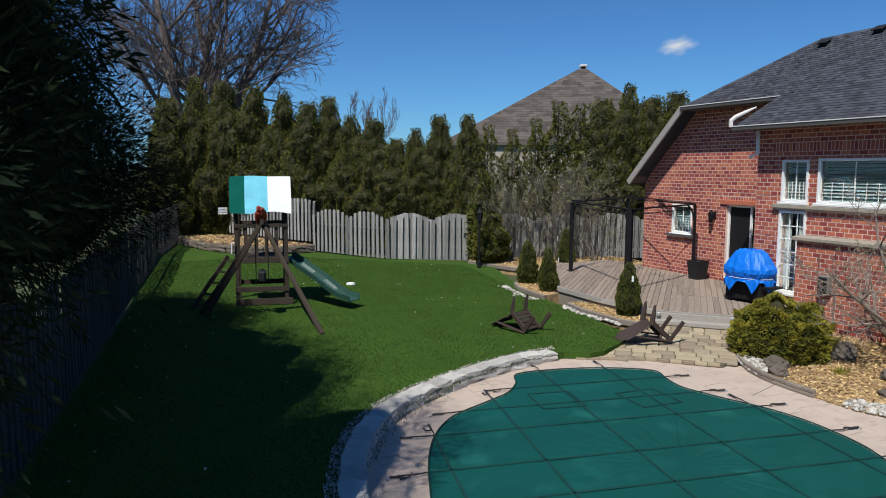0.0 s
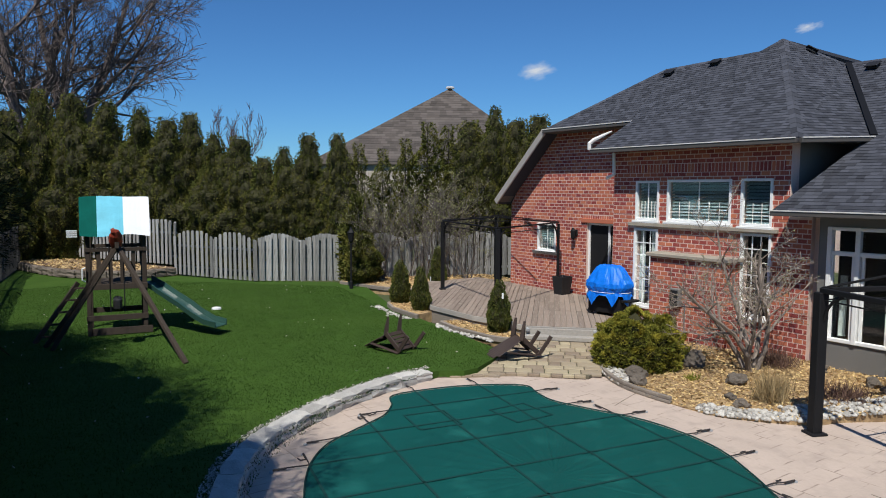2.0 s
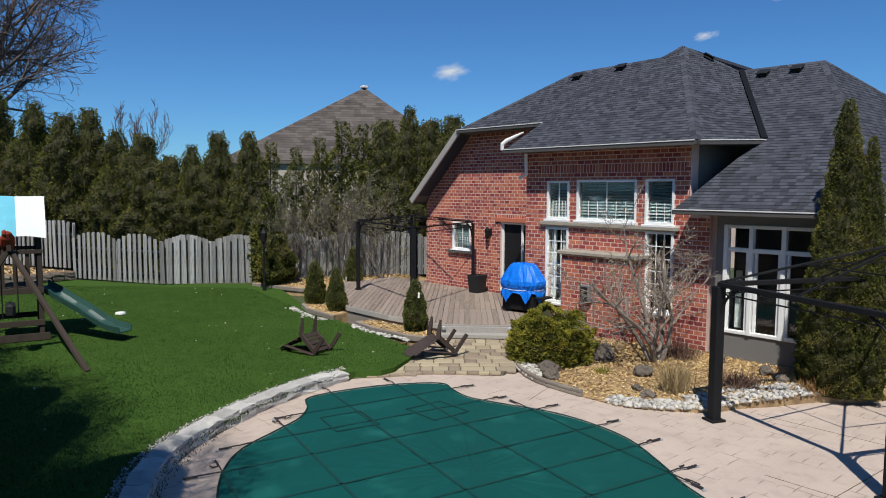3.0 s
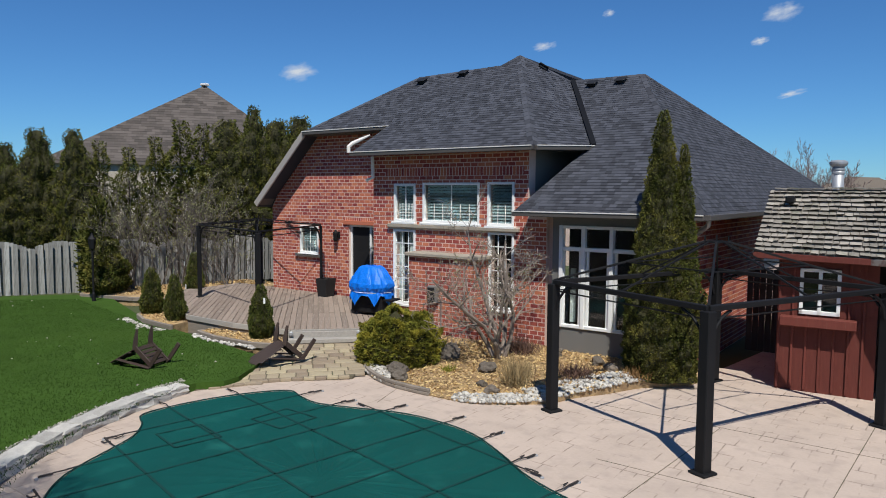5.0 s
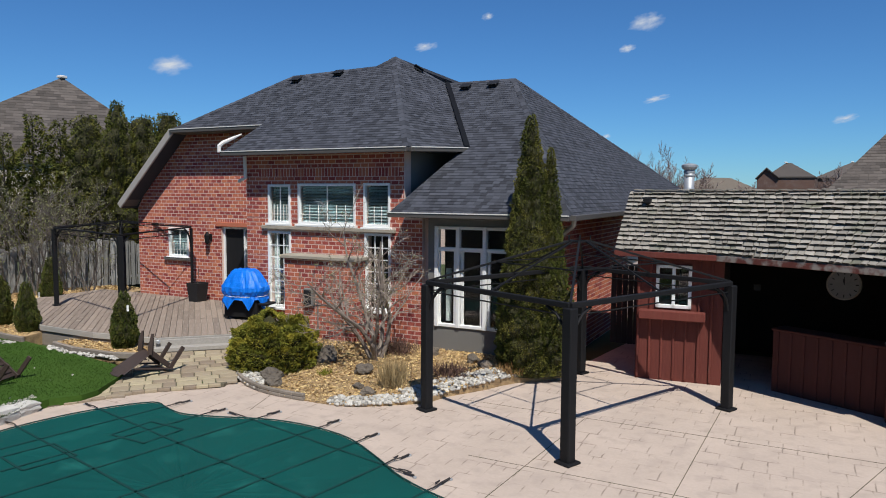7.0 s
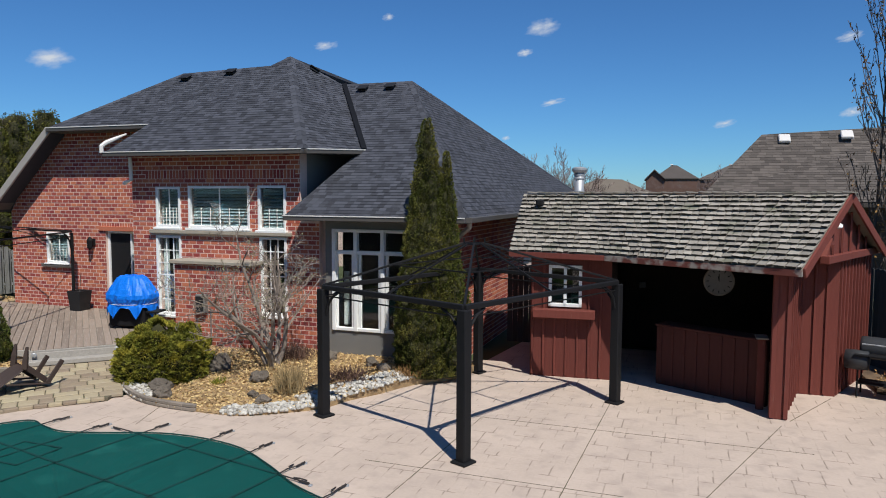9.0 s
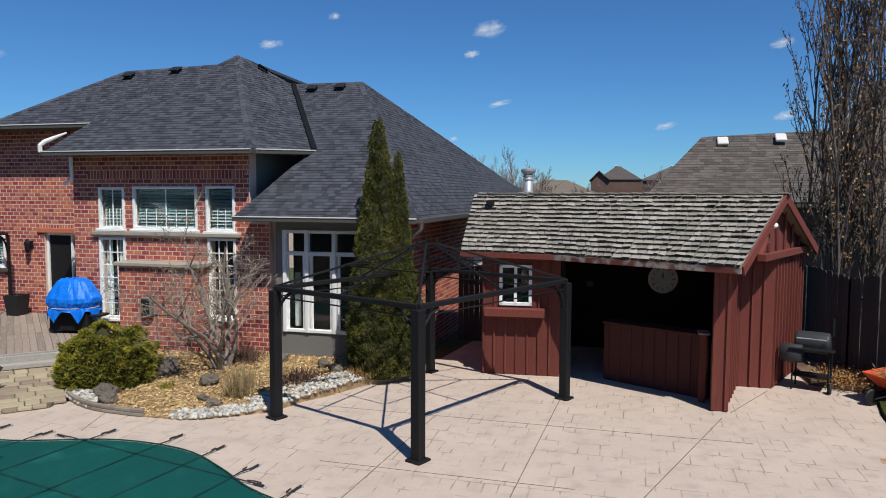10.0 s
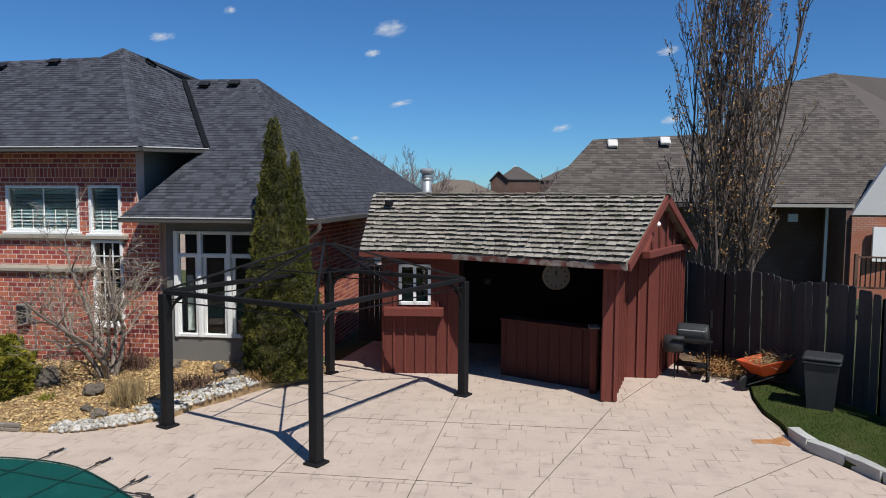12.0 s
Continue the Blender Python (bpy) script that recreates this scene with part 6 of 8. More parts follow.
part("swing_seat", Geo().box((0, -1.35, 0.95), (0.18, 0.45, 0.28), ch=0.05), BLACK_PLASTIC, play)
for sx in (-0.95, -0.62):
    part("ladder_rail", Geo().beam((sx + 0.12, 0.2, 1.25), (sx - 0.75, -0.4, 0.0), 0.05, 0.10), PLAY_WOOD, play)
for i in range(5):
    t = (i + 0.5) / 5
    part("rung", Geo().beam((-0.83 - 0.87 * t + 0.0, 0.2 - 0.6 * t, 1.25 - 1.25 * t), (-0.50 - 0.87 * t, 0.2 - 0.6 * t, 1.25 - 1.25 * t), 0.05, 0.04), PLAY_WOOD, play)
g = Geo()
sec = [(-0.25, 0.14), (-0.22, 0.0), (0.22, 0.0), (0.25, 0.14)]
pts = [(0.62, 0.45, 1.16), (0.9, 0.25, 1.0), (1.2, 0.0, 0.78), (1.45, -0.25, 0.62), (1.72, -0.5, 0.40), (1.95, -0.75, 0.26), (2.2, -1.0, 0.20)]
d = Vector((0.74, -0.67, 0)).normalized()
sd = Vector((-d.y, d.x, 0))
for p in pts:
    for u, v in sec:
        g.v.append(tuple(Vector(p) + sd * u + Vector((0, 0, v))))
for i in range(len(pts) - 1):
    g.f += [(4 * i + j, 4 * i + j + 1, 4 * i + 5 + j, 4 * i + 4 + j) for j in range(3)]
sl = part("slide", g, SLIDE_GREEN, play, "glossy grey-green plastic slide")
sl.modifiers.new("thick", "SOLIDIFY").thickness = 0.025
part("handle", Geo().tube([(-0.66, -0.10, 1.62), (-0.72, -0.16, 1.60), (-0.72, -0.16, 1.34), (-0.66, -0.10, 1.30)], 0.016, 6), TARP_WHITE, play, "white grab handle")
g = Geo()
for i in range(4):
    g.box((-0.92, 0.2, 2.32 + i * 0.045), (0.22, 0.12, 0.025))
part("steering_toy", g, TARP_WHITE, play, "white plastic toy on the canopy rail")

# covered grill on the deck
grill = thing("covered_grill", "black barbecue grill under a bright blue tarp on the deck", "grill", pose(-12.72, 13.75, DECK_Z, 0, 0, 8))
part("cart", Geo().box((0, 0, 0.30), (0.95, 0.50, 0.46), ch=0.02), BLACK_METAL, grill)
part("side_shelf", Geo().box((0.62, 0, 0.42), (0.28, 0.42, 0.05), ch=0.01), BLACK_METAL, grill)
for sx in (-0.42, 0.42):
    part("wheel", Geo().lathe([(0.07, -0.02), (0.08, 0), (0.07, 0.02)], n=12, m=pose(sx, -0.22, 0.085, 90, 0, 0)), BLACK_PLASTIC, grill)
g = Geo()
rr = random.Random(3)
na, prof = 80, [(0.97, 0.50), (0.93, 0.56), (0.885, 0.61), (0.95, 0.67), (1.0, 0.74), (0.985, 0.83), (0.86, 0.95), (0.72, 1.09), (0.56, 1.22), (0.44, 1.265), (0.02, 1.28)]
pleat = lambda v: abs(v % 1 - 0.5) * 4 - 1
for k, (s, z) in enumerate(prof):
    for j in range(na):
        a = 6.2832 * j / na
        deep = (0.055, 0.05, 0.03, 0.05, 0.045, 0.045, 0.05, 0.055, 0.05, 0.03, 0.0)[k]
        fold = 1 + deep * (0.6 * pleat(a * 1.43 + 0.05 * k) + 0.5 * pleat(a * 2.86 + 0.11 * k + 0.3)) + rr.uniform(-0.022, 0.022) * (1 if k < 9 else 0)
        ex = 0.60 * abs(math.cos(a)) ** 0.8 * math.copysign(1, math.cos(a))
        ey = 0.46 * abs(math.sin(a)) ** 0.8 * math.copysign(1, math.sin(a))
        rag = max(0, 1 - abs((a * 7 / 6.2832 + 0.62) % 1 - 0.5) * 3.0) * 0.27 - 0.03 if k == 0 else 0
        g.v.append((ex * s * fold, ey * s * fold, z - rag + 0.012 * math.sin(7 * a + 3 * k)))
g.f += [(k * na + j, k * na + (j + 1) % na, (k + 1) * na + (j + 1) % na, (k + 1) * na + j) for k in range(len(prof) - 1) for j in range(na)]
g.f.append(tuple((len(prof) - 1) * na + j for j in range(na)))
part("tarp", g, BLUE_TARP, grill, "crumpled shiny blue tarp").modifiers.new("thick", "SOLIDIFY").thickness = 0.004
part("cord", Geo().tube([(0.575 * math.cos(a / 24 * 6.2832), 0.44 * math.sin(a / 24 * 6.2832), 0.61) for a in range(25)], 0.008, 5, False), TARP_WHITE, grill, "cord tied round the tarp")

pl = thing("planter", "square dark planter with a sparse stem on the deck", "planter", pose(-15.95, 15.25, DECK_Z))
g = Geo()
for z0, z1, a, b in ((0, 0.55, 0.17, 0.22),):
    g.add([(-a, -a, z0), (a, -a, z0), (a, a, z0), (-a, a, z0), (-b, -b, z1), (b, -b, z1), (b, b, z1), (-b, b, z1), (-b + .03, -b + .03, z1), (b - .03, -b + .03, z1), (b - .03, b - .03, z1), (-b + .03, b - .03, z1),
           (-b + .04, -b + .04, z1 - .05), (b - .04, -b + .04, z1 - .05), (b - .04, b - .04, z1 - .05), (-b + .04, b - .04, z1 - .05)],
          [(3, 2, 1, 0), (0, 1, 5, 4), (1, 2, 6, 5), (2, 3, 7, 6), (3, 0, 4, 7), (4, 5, 9, 8), (5, 6, 10, 9), (6, 7, 11, 10), (7, 4, 8, 11), (8, 9, 13, 12), (9, 10, 14, 13), (10, 11, 15, 14), (11, 8, 12, 15), (12, 13, 14, 15)])
part("pot", g, BLACK_PLASTIC, pl)
part("stem", Geo().tube([(0, 0, 0.45), (0.05, 0, 0.8), (0.12, -0.04, 1.05)], 0.008, 5), BARK, pl)

# lamp post by the fence
lp = thing("lamp_post", "black garden lamp post with a glass lantern", "lamp post", pose(-22.3, 11.35, LAWN_Z) @ Matrix.Scale(0.92, 4))
part("pole", Geo().tube([(0, 0, 0), (0, 0, 0.25), (0, 0, 0.3), (0, 0, 1.75)], [0.07, 0.06, 0.035, 0.035], 10), BLACK_METAL, lp)
part("lantern", Geo().lathe([(0.05, 1.75), (0.09, 1.80), (0.13, 2.1), (0.15, 2.12), (0.05, 2.25), (0.02, 2.34)], n=6), BLACK_METAL, lp)
part("cross_bar", Geo().beam((-0.22, 0, 1.72), (0.22, 0, 1.72), 0.025, 0.025), BLACK_METAL, lp)

# smoker, wheelbarrow, bin
sm = thing("barrel_smoker", "black barrel smoker with an offset firebox on legs", "smoker", pose(3.18, 14.78, 0, 0, 0, -20) @ Matrix.Scale(1.03, 4))
part("barrel", Geo().lathe([(0.10, -0.30), (0.19, -0.29), (0.20, -0.24), (0.20, 0.24), (0.19, 0.29), (0.10, 0.30)], n=20, m=pose(0.12, 0.10, 0.88, 0, 90, 0)), GREY_PLASTIC, sm, smooth=True)
part("firebox", Geo().lathe([(0.08, -0.2), (0.17, -0.18), (0.18, 0), (0.17, 0.18), (0.08, 0.2)], n=18, m=pose(-0.20, -0.12, 0.68, 0, 90, 0)), GREY_PLASTIC, sm, smooth=True)
part("shelf", Geo().box((0.15, -0.22, 0.80), (0.75, 0.20, 0.025), ch=0.006), BLACK_METAL, sm)
for a in ((-0.18, -0.14), (0.42, -0.14), (-0.18, 0.28), (0.42, 0.28)):
    part("leg", Geo().tube([(a[0], a[1], 0), (a[0], a[1], 0.78)], 0.016, 6), BLACK_METAL, sm)
part("lower_shelf", Geo().box((0.12, 0.07, 0.26), (0.64, 0.42, 0.02)), BLACK_METAL, sm)
part("wheel", Geo().lathe([(0.09, -0.02), (0.10, 0), (0.09, 0.02)], n=14, m=pose(0.46, -0.16, 0.10, 0, 90, 0)), BLACK_PLASTIC, sm)
part("handle", Geo().tube([(-0.12, -0.12, 0.96), (-0.12, -0.17, 0.98), (0.36, -0.17, 0.98), (0.36, -0.12, 0.96)], 0.012, 6), STEEL, sm)
part("chimney", Geo().tube([(0.44, 0.1, 1.02), (0.44, 0.1, 1.35)], 0.035, 8), BLACK_METAL, sm)

wb = thing("wheelbarrow", "orange wheelbarrow full of dry clippings", "wheelbarrow", pose(4.66, 14.2, 0.06, 0, 0, -62) @ pose(0, 0, 0.26, 6, 0, 0) @ Matrix.Scale(0.9, 4))
g = Geo()
outer = [(-0.34, -0.62), (0.34, -0.62), (0.36, 0.35), (0.18, 0.62), (-0.18, 0.62), (-0.36, 0.35)]
g.add([(x * 0.55, y * 0.6, 0) for x, y in outer] + [(x, y, 0.30) for x, y in outer], [tuple(range(5, -1, -1))] + [(i, (i + 1) % 6, 6 + (i + 1) % 6, 6 + i) for i in range(6)])
tr = part("tray", g, ORANGE, wb, "bright orange tray")
tr.modifiers.new("thick", "SOLIDIFY").thickness = 0.012
for sx in (-0.22, 0.22):
    part("handle", Geo().tube([(sx, 1.05, 0.12), (sx, 0.2, -0.02), (sx * 0.3, -0.72, -0.14)], 0.018, 6), BLACK_METAL, wb)
    part("leg", Geo().tube([(sx, 0.3, -0.02), (sx, 0.42, -0.27)], 0.015, 6), BLACK_METAL, wb)
part("wheel", Geo().lathe([(0.15, -0.035), (0.175, 0), (0.15, 0.035)], n=16, m=pose(0, -0.72, -0.12, 0, 90, 0)), BLACK_PLASTIC, wb)
r = np.random.default_rng(4)
P = np.stack([r.uniform(-0.27, 0.27, 500), r.uniform(-0.5, 0.42, 500), r.uniform(0.20, 0.36, 500)], 1)
part("brush_heap", leaf_mesh("brush_heap", P, r.normal(size=(500, 3)) * [1, 1, 0.3], 0.16, 0.014, DRY_GRASS, 5), None, wb, "dry twigs and clippings")

bn = thing("dustbin", "grey plastic wheeled bin with a lid", "bin", pose(5.02, 12.72, 0.08, 0, 0, -25) @ Matrix.Scale(0.92, 4))
g = Geo()
n4 = lambda a, b, z: [(-a, -b, z), (a, -b, z), (a, b, z), (-a, b, z)]
g.add(n4(0.22, 0.22, 0.0) + n4(0.29, 0.29, 0.90), [(3, 2, 1, 0), (4, 5, 6, 7)] + [(i, (i + 1) % 4, 4 + (i + 1) % 4, 4 + i) for i in range(4)])
part("body", g, GREY_PLASTIC, bn)
part("rim", Geo().box((0, 0, 0.88), (0.64, 0.64, 0.06), ch=0.02), GREY_PLASTIC, bn)
part("lid", Geo().box((0, 0, 0.955), (0.66, 0.66, 0.085), ch=0.035), GREY_PLASTIC, bn)
part("handle", Geo().tube([(-0.2, 0.33, 0.86), (-0.2, 0.40, 0.84), (0.2, 0.40, 0.84), (0.2, 0.33, 0.86)], 0.015, 6), GREY_PLASTIC, bn)

P = np.stack([r.normal(4.02, 0.24, 2600), r.normal(15.2, 0.34, 2600), 0.09 + np.abs(r.normal(0.03, 0.08, 2600))], 1)
tagged(part("leaf_litter", leaf_mesh("leaf_litter", P, r.normal(size=(2600, 3)) * [1, 1, 0.4], 0.055, 0.03, DEAD_LEAF, 6), None), "heap of dry brown leaves by the fence", "leaves", kind="stuff")
solo("side_soil", Geo().prism([(3.38, 15.1), (4.22, 14.72), (4.95, 14.25), (4.45, 16.1), (3.3, 18.7), (2.9, 18.7), (3.3, 17.5)], -0.05, 0.10), MULCH_DARK, "bare dark soil strewn with leaves along the fence", "soil", "structure")
ed = thing("lawn_edging", "pale stone kerb along the side lawn", "kerb")
ll = smooth_line([(4.07, 11.30), (4.16, 10.66), (4.44, 10.12), (4.66, 9.62), (5.4, 8.3), (6.6, 7.0)], 5)
s = 0.0
while s < 4.9:
    p, d = along(ll, s + 0.3)
    o = part("kerb_stone", rough_block(0.60, 0.17, 0.17, KERB_STONE, int(s * 10), 0.014), KERB_STONE, ed)
    o.matrix_basis = pose(p.x, p.y, 0.075, 0, 0, math.degrees(math.atan2(d.y, d.x)))
    s += 0.6
solo("rust_stain", Geo().prism([(3.36, 10.86), (3.62, 10.92), (3.88, 10.84), (3.96, 11.02), (3.92, 11.30), (3.72, 11.12), (3.38, 11.06)], -0.01, 0.003),
     material("rust_stain", (0.40, 0.19, 0.075), 0.9, noise_scale=6, second=((0.47, 0.36, 0.28), 0.48, 0.66, 5)), "orange-brown stain on the concrete", "stain", "structure")

# ---- bed: rocks, pebbles, edging, dry grass ----
def rock_mesh(seed, squash=0.62, amount=0.28, sub=2, mat=ROCK):
    bm = bmesh.new()
    bmesh.ops.create_icosphere(bm, subdivisions=sub, radius=0.5)
    o = Vector((seed * 3.1, seed * 1.7, 0))
    for v in bm.verts:
        k = 1 + amount * noise.noise(v.co * 2.2 + o) + amount * 0.5 * noise.noise(v.co * 5 + o)
        v.co = Vector((v.co.x * k, v.co.y * k * 0.85, v.co.z * k * squash))
    me = bpy.data.meshes.new("rock")
    bm.to_mesh(me)
    bm.free()
    me.materials.append(mat)
    return me


def bed_z(x, y):
    return 0.02 + 0.13 * min(1, max(0, (y - 9.8) / 2.2))


for i, (x, y, s, a) in enumerate(((-9.15, 10.55, 0.62, 0), (-8.85, 10.25, 0.48, 50), (-8.95, 11.9, 0.75, 20), (-9.6, 11.9, 0.6, 80), (-7.7, 11.55, 0.6, 130), (-6.95, 10.55, 0.38, 10), (-7.2, 13.5, 0.5, 60),
                                  (-6.15, 13.3, 0.5, 100), (-8.4, 13.2, 0.5, 30), (-5.75, 13.0, 0.45, 10), (-9.3, 12.6, 0.45, 70), (-7.3, 10.75, 0.3, 0))):
    solo("rock", rock_mesh(i, 0.7, 0.5, 3), ROCK, "weathered grey field rock in the mulched bed", "rock", group="rocks in the bed", at=pose(x, y, bed_z(x, y) + s * 0.10, 0, 0, a) @ Matrix.Scale(s * 0.66, 4))
pebbles = thing("pebble_border", "border of pale rounded pebbles along the mulched bed", "pebbles")
pm = [rock_mesh(40 + i, 0.6, 0.2, 1, PALE_STONE) for i in range(6)]
rnd = random.Random(21)
for k in range(298):
    s = rnd.choice((rnd.uniform(0.1, 1.3), rnd.uniform(3.0, 7.4), rnd.uniform(3.0, 7.4), rnd.uniform(3.0, 7.4)))
    p, d = along(BED_EDGE, min(s, 7.7))
    wid = 0.34 if s < 4.4 else 0.58
    q = p + Vector((-d.y, d.x)) * (-0.02 + wid * rnd.random() ** 0.8)
    sz = rnd.uniform(0.055, 0.135)
    o = part("pebble", pm[k % 6], None, pebbles)
    o.matrix_basis = pose(q.x, q.y, bed_z(q.x, q.y) + sz * 0.2 + rnd.uniform(0, 0.03), rnd.uniform(-25, 25), rnd.uniform(-25, 25), rnd.uniform(0, 360)) @ Matrix.Scale(sz, 4)
small = Geo()
r = np.random.default_rng(77)
for k in range(1500):
    s = r.uniform(3.0, 7.6) if k % 5 else r.uniform(0.1, 1.3)
    p, d = along(BED_EDGE, s)
    q = p + Vector((-d.y, d.x)) * (-0.04 + (0.40 if s < 4.4 else 0.66) * r.random())
    a = r.uniform(0.025, 0.055)
    small.box((0, 0, 0), (a * 1.5, a * 1.1, a), pose(q.x, q.y, bed_z(q.x, q.y) + a * 0.3, r.uniform(-30, 30), r.uniform(-30, 30), r.uniform(0, 360)), a * 0.28)
part("gravel", small, PALE_STONE, pebbles, "small pale stones between the pebbles")["kind"] = "stuff"
edge = thing("bed_edging", "curved grey timber edging of the mulched bed", "edging")
el = BED_EDGE[:13]
for a, b in zip(el, el[1:]):
    for z in (0.035, 0.098):
        part("timber", Geo().beam((*a, z), (*b, z), 0.075, 0.060, 0.01), GREY_TIMBER, edge)
r = np.random.default_rng(9)


def scatter(poly, n, seed):
    q = np.random.default_rng(seed)
    xs, ys = [p[0] for p in poly], [p[1] for p in poly]
    out = []
    while len(out) < n:
        x, y = q.uniform(min(xs), max(xs)), q.uniform(min(ys), max(ys))
        if inside(poly, x, y):
            out.append((x, y))
    return np.array(out)


def chips(poly, zf, n, mat, seed, label, L=0.07, W=0.03):
    p = scatter(poly, n, seed)
    q = np.random.default_rng(seed + 1)
    P = np.column_stack([p, [zf(x, y) + 0.004 + 0.02 * q.random() for x, y in p]])
    A = q.normal(size=(n, 3)) * [1, 1, 0.22]
    tagged(part("mulch", leaf_mesh("mulch", P, A, L * q.uniform(0.5, 1.4, n), W, mat, seed), None), label, "mulch", kind="stuff")


CHIP = material("mulch_chip", (0.50, 0.35, 0.17), 0.9, spread=0.9, noise_scale=2, noise_amount=0.15, bump=0, random_hue=0.02)
chips(bed_poly, bed_z, 16000, CHIP, 14, "loose golden bark chips in the bed")
chips([(-29.4, 5.6), (-31.2, 3.6), (-35.5, 2.2), (-38.0, 3.0), (-33.4, 6.0), (-29.8, 7.0)], lambda x, y: 0.42, 3000, CHIP, 16, "loose bark chips in the corner bed", 0.12, 0.05)
chips([(-16.3, 10.2), (-17.6, 10.3), (-18.4, 10.6), (-18.9, 11.2), (-18.8, 11.9), (-16.4, 10.7)], lambda x, y: 0.25, 1200, CHIP, 24, "loose bark chips in a small bed")
chips([(-12.6, 10.5), (-13.2, 10.25), (-14.4, 10.2), (-15.2, 10.35), (-15.1, 10.68), (-12.8, 10.9)], lambda x, y: 0.21, 1100, CHIP, 26, "loose bark chips in a small bed")
chips([(-20.8, 13.4), (-22.4, 12.2), (-24.0, 12.2), (-22.4, 17.4), (-20.8, 17.4)], lambda x, y: 0.235, 3500, CHIP, 18, "loose bark chips by the fence", 0.10, 0.045)


def tuft(label, x, y, h, n, rad, mat, seed, droop=0.6):
    q = np.random.default_rng(seed)
    a = q.random(n) * 6.2832
    P = np.stack([x + q.normal(size=n) * rad * 0.35, y + q.normal(size=n) * rad * 0.35, np.full(n, bed_z(x, y))], 1)
    A = np.stack([np.cos(a) * q.random(n) * droop, np.sin(a) * q.random(n) * droop, np.ones(n)], 1)
    return tagged(part("grass_tuft", leaf_mesh("grass_tuft", P, A, h * q.uniform(0.5, 1.1, n), 0.012, mat, seed), None), label, "grass")


tuft("dry straw-coloured ornamental grass clump", -6.75, 11.05, 0.62, 420, 0.30, DRY_GRASS, 31)
tuft("dry brown low perennial stalks", -6.1, 12.1, 0.32, 420, 0.55, TWIG_RED, 32, 1.4)
tuft("dry brown low perennial stalks", -7.9, 13.2, 0.45, 420, 0.5, TWIG_RED, 33, 1.2)
tuft("small green sprouting plant", -8.35, 11.2, 0.14, 160, 0.18, JUNIPER, 34, 1.6)
tuft("dry brown low perennial stalks", -5.1, 12.75, 0.30, 300, 0.4, DEAD_LEAF, 35, 1.4)

# grass blades and fallen petals on the lawn
near_lawn = [(-11.42, 7.6), (-11.14, 7.95), (-11.17, 8.3), (-11.57, 9.0), (-12.15, 9.62), (-18.0, 10.3), (-23.0, 11.2), (-26.0, 8.4), (-28.5, 5.5), (-28, 1.2), (-18.5, 0.0), (-9.5, -1.1), (-6.0, -1.4), (-6.0, 0.9), (-7.0, 1.9), (-8.9, 3.2), (-10.4, 4.9), (-11.2, 6.9)]
p = scatter(near_lawn, 130000, 41)
q = np.random.default_rng(42)
P = np.column_stack([p, np.full(len(p), LAWN_Z - 0.005)])
A = np.column_stack([q.normal(size=(len(p), 2)) * 0.5, np.ones(len(p))])
tagged(part("grass", leaf_mesh("grass", P, A, q.uniform(0.02, 0.048, len(p)), 0.011, LAWN, 43), None), "short green blades of the mown lawn", "grass", kind="stuff")
p = scatter(lawn_right[1:13], 14000, 44)
P = np.column_stack([p, np.full(len(p), 0.075)])
A = np.column_stack([q.normal(size=(len(p), 2)) * 0.5, np.ones(len(p))])
tagged(part("grass", leaf_mesh("grass", P, A, q.uniform(0.02, 0.05, len(p)), 0.009, SIDE_LAWN, 45), None), "short green blades of the side lawn", "grass", kind="stuff")
p = scatter(near_lawn, 130, 46)
P = np.column_stack([p, np.full(len(p), LAWN_Z + 0.05)])
A = np.column_stack([q.normal(size=(len(p), 2)), np.full(len(p), 0.3)])
tagged(part("petals", leaf_mesh("petals", P, A, 0.05, 0.035, PALE_STONE, 47), None), "pale dry leaves and petals scattered on the lawn", "leaves", kind="stuff")
solo("valve_box", Geo().lathe([(0.14, 0), (0.13, 0.05), (0.05, 0.07)], (-20.6, 6.15, LAWN_Z), 12), WHITE, "small white round lid on the lawn", "lid")
# pale grit along the foot of the wall
grit = [tuple(v) for v in offset_line(WALL_LINE, 0.24)] + [tuple(v) for v in offset_line(WALL_LINE, 0.40)][::-1]
p = scatter(grit, 3600, 48)
P = np.column_stack([p, np.full(len(p), LAWN_Z + 0.01)])
tagged(part("grit", leaf_mesh("grit", P, q.normal(size=(len(p), 3)) * [1, 1, 0.4], 0.034, 0.028, PALE_STONE, 49), None), "pale stone chips behind the garden wall", "gravel", kind="stuff")

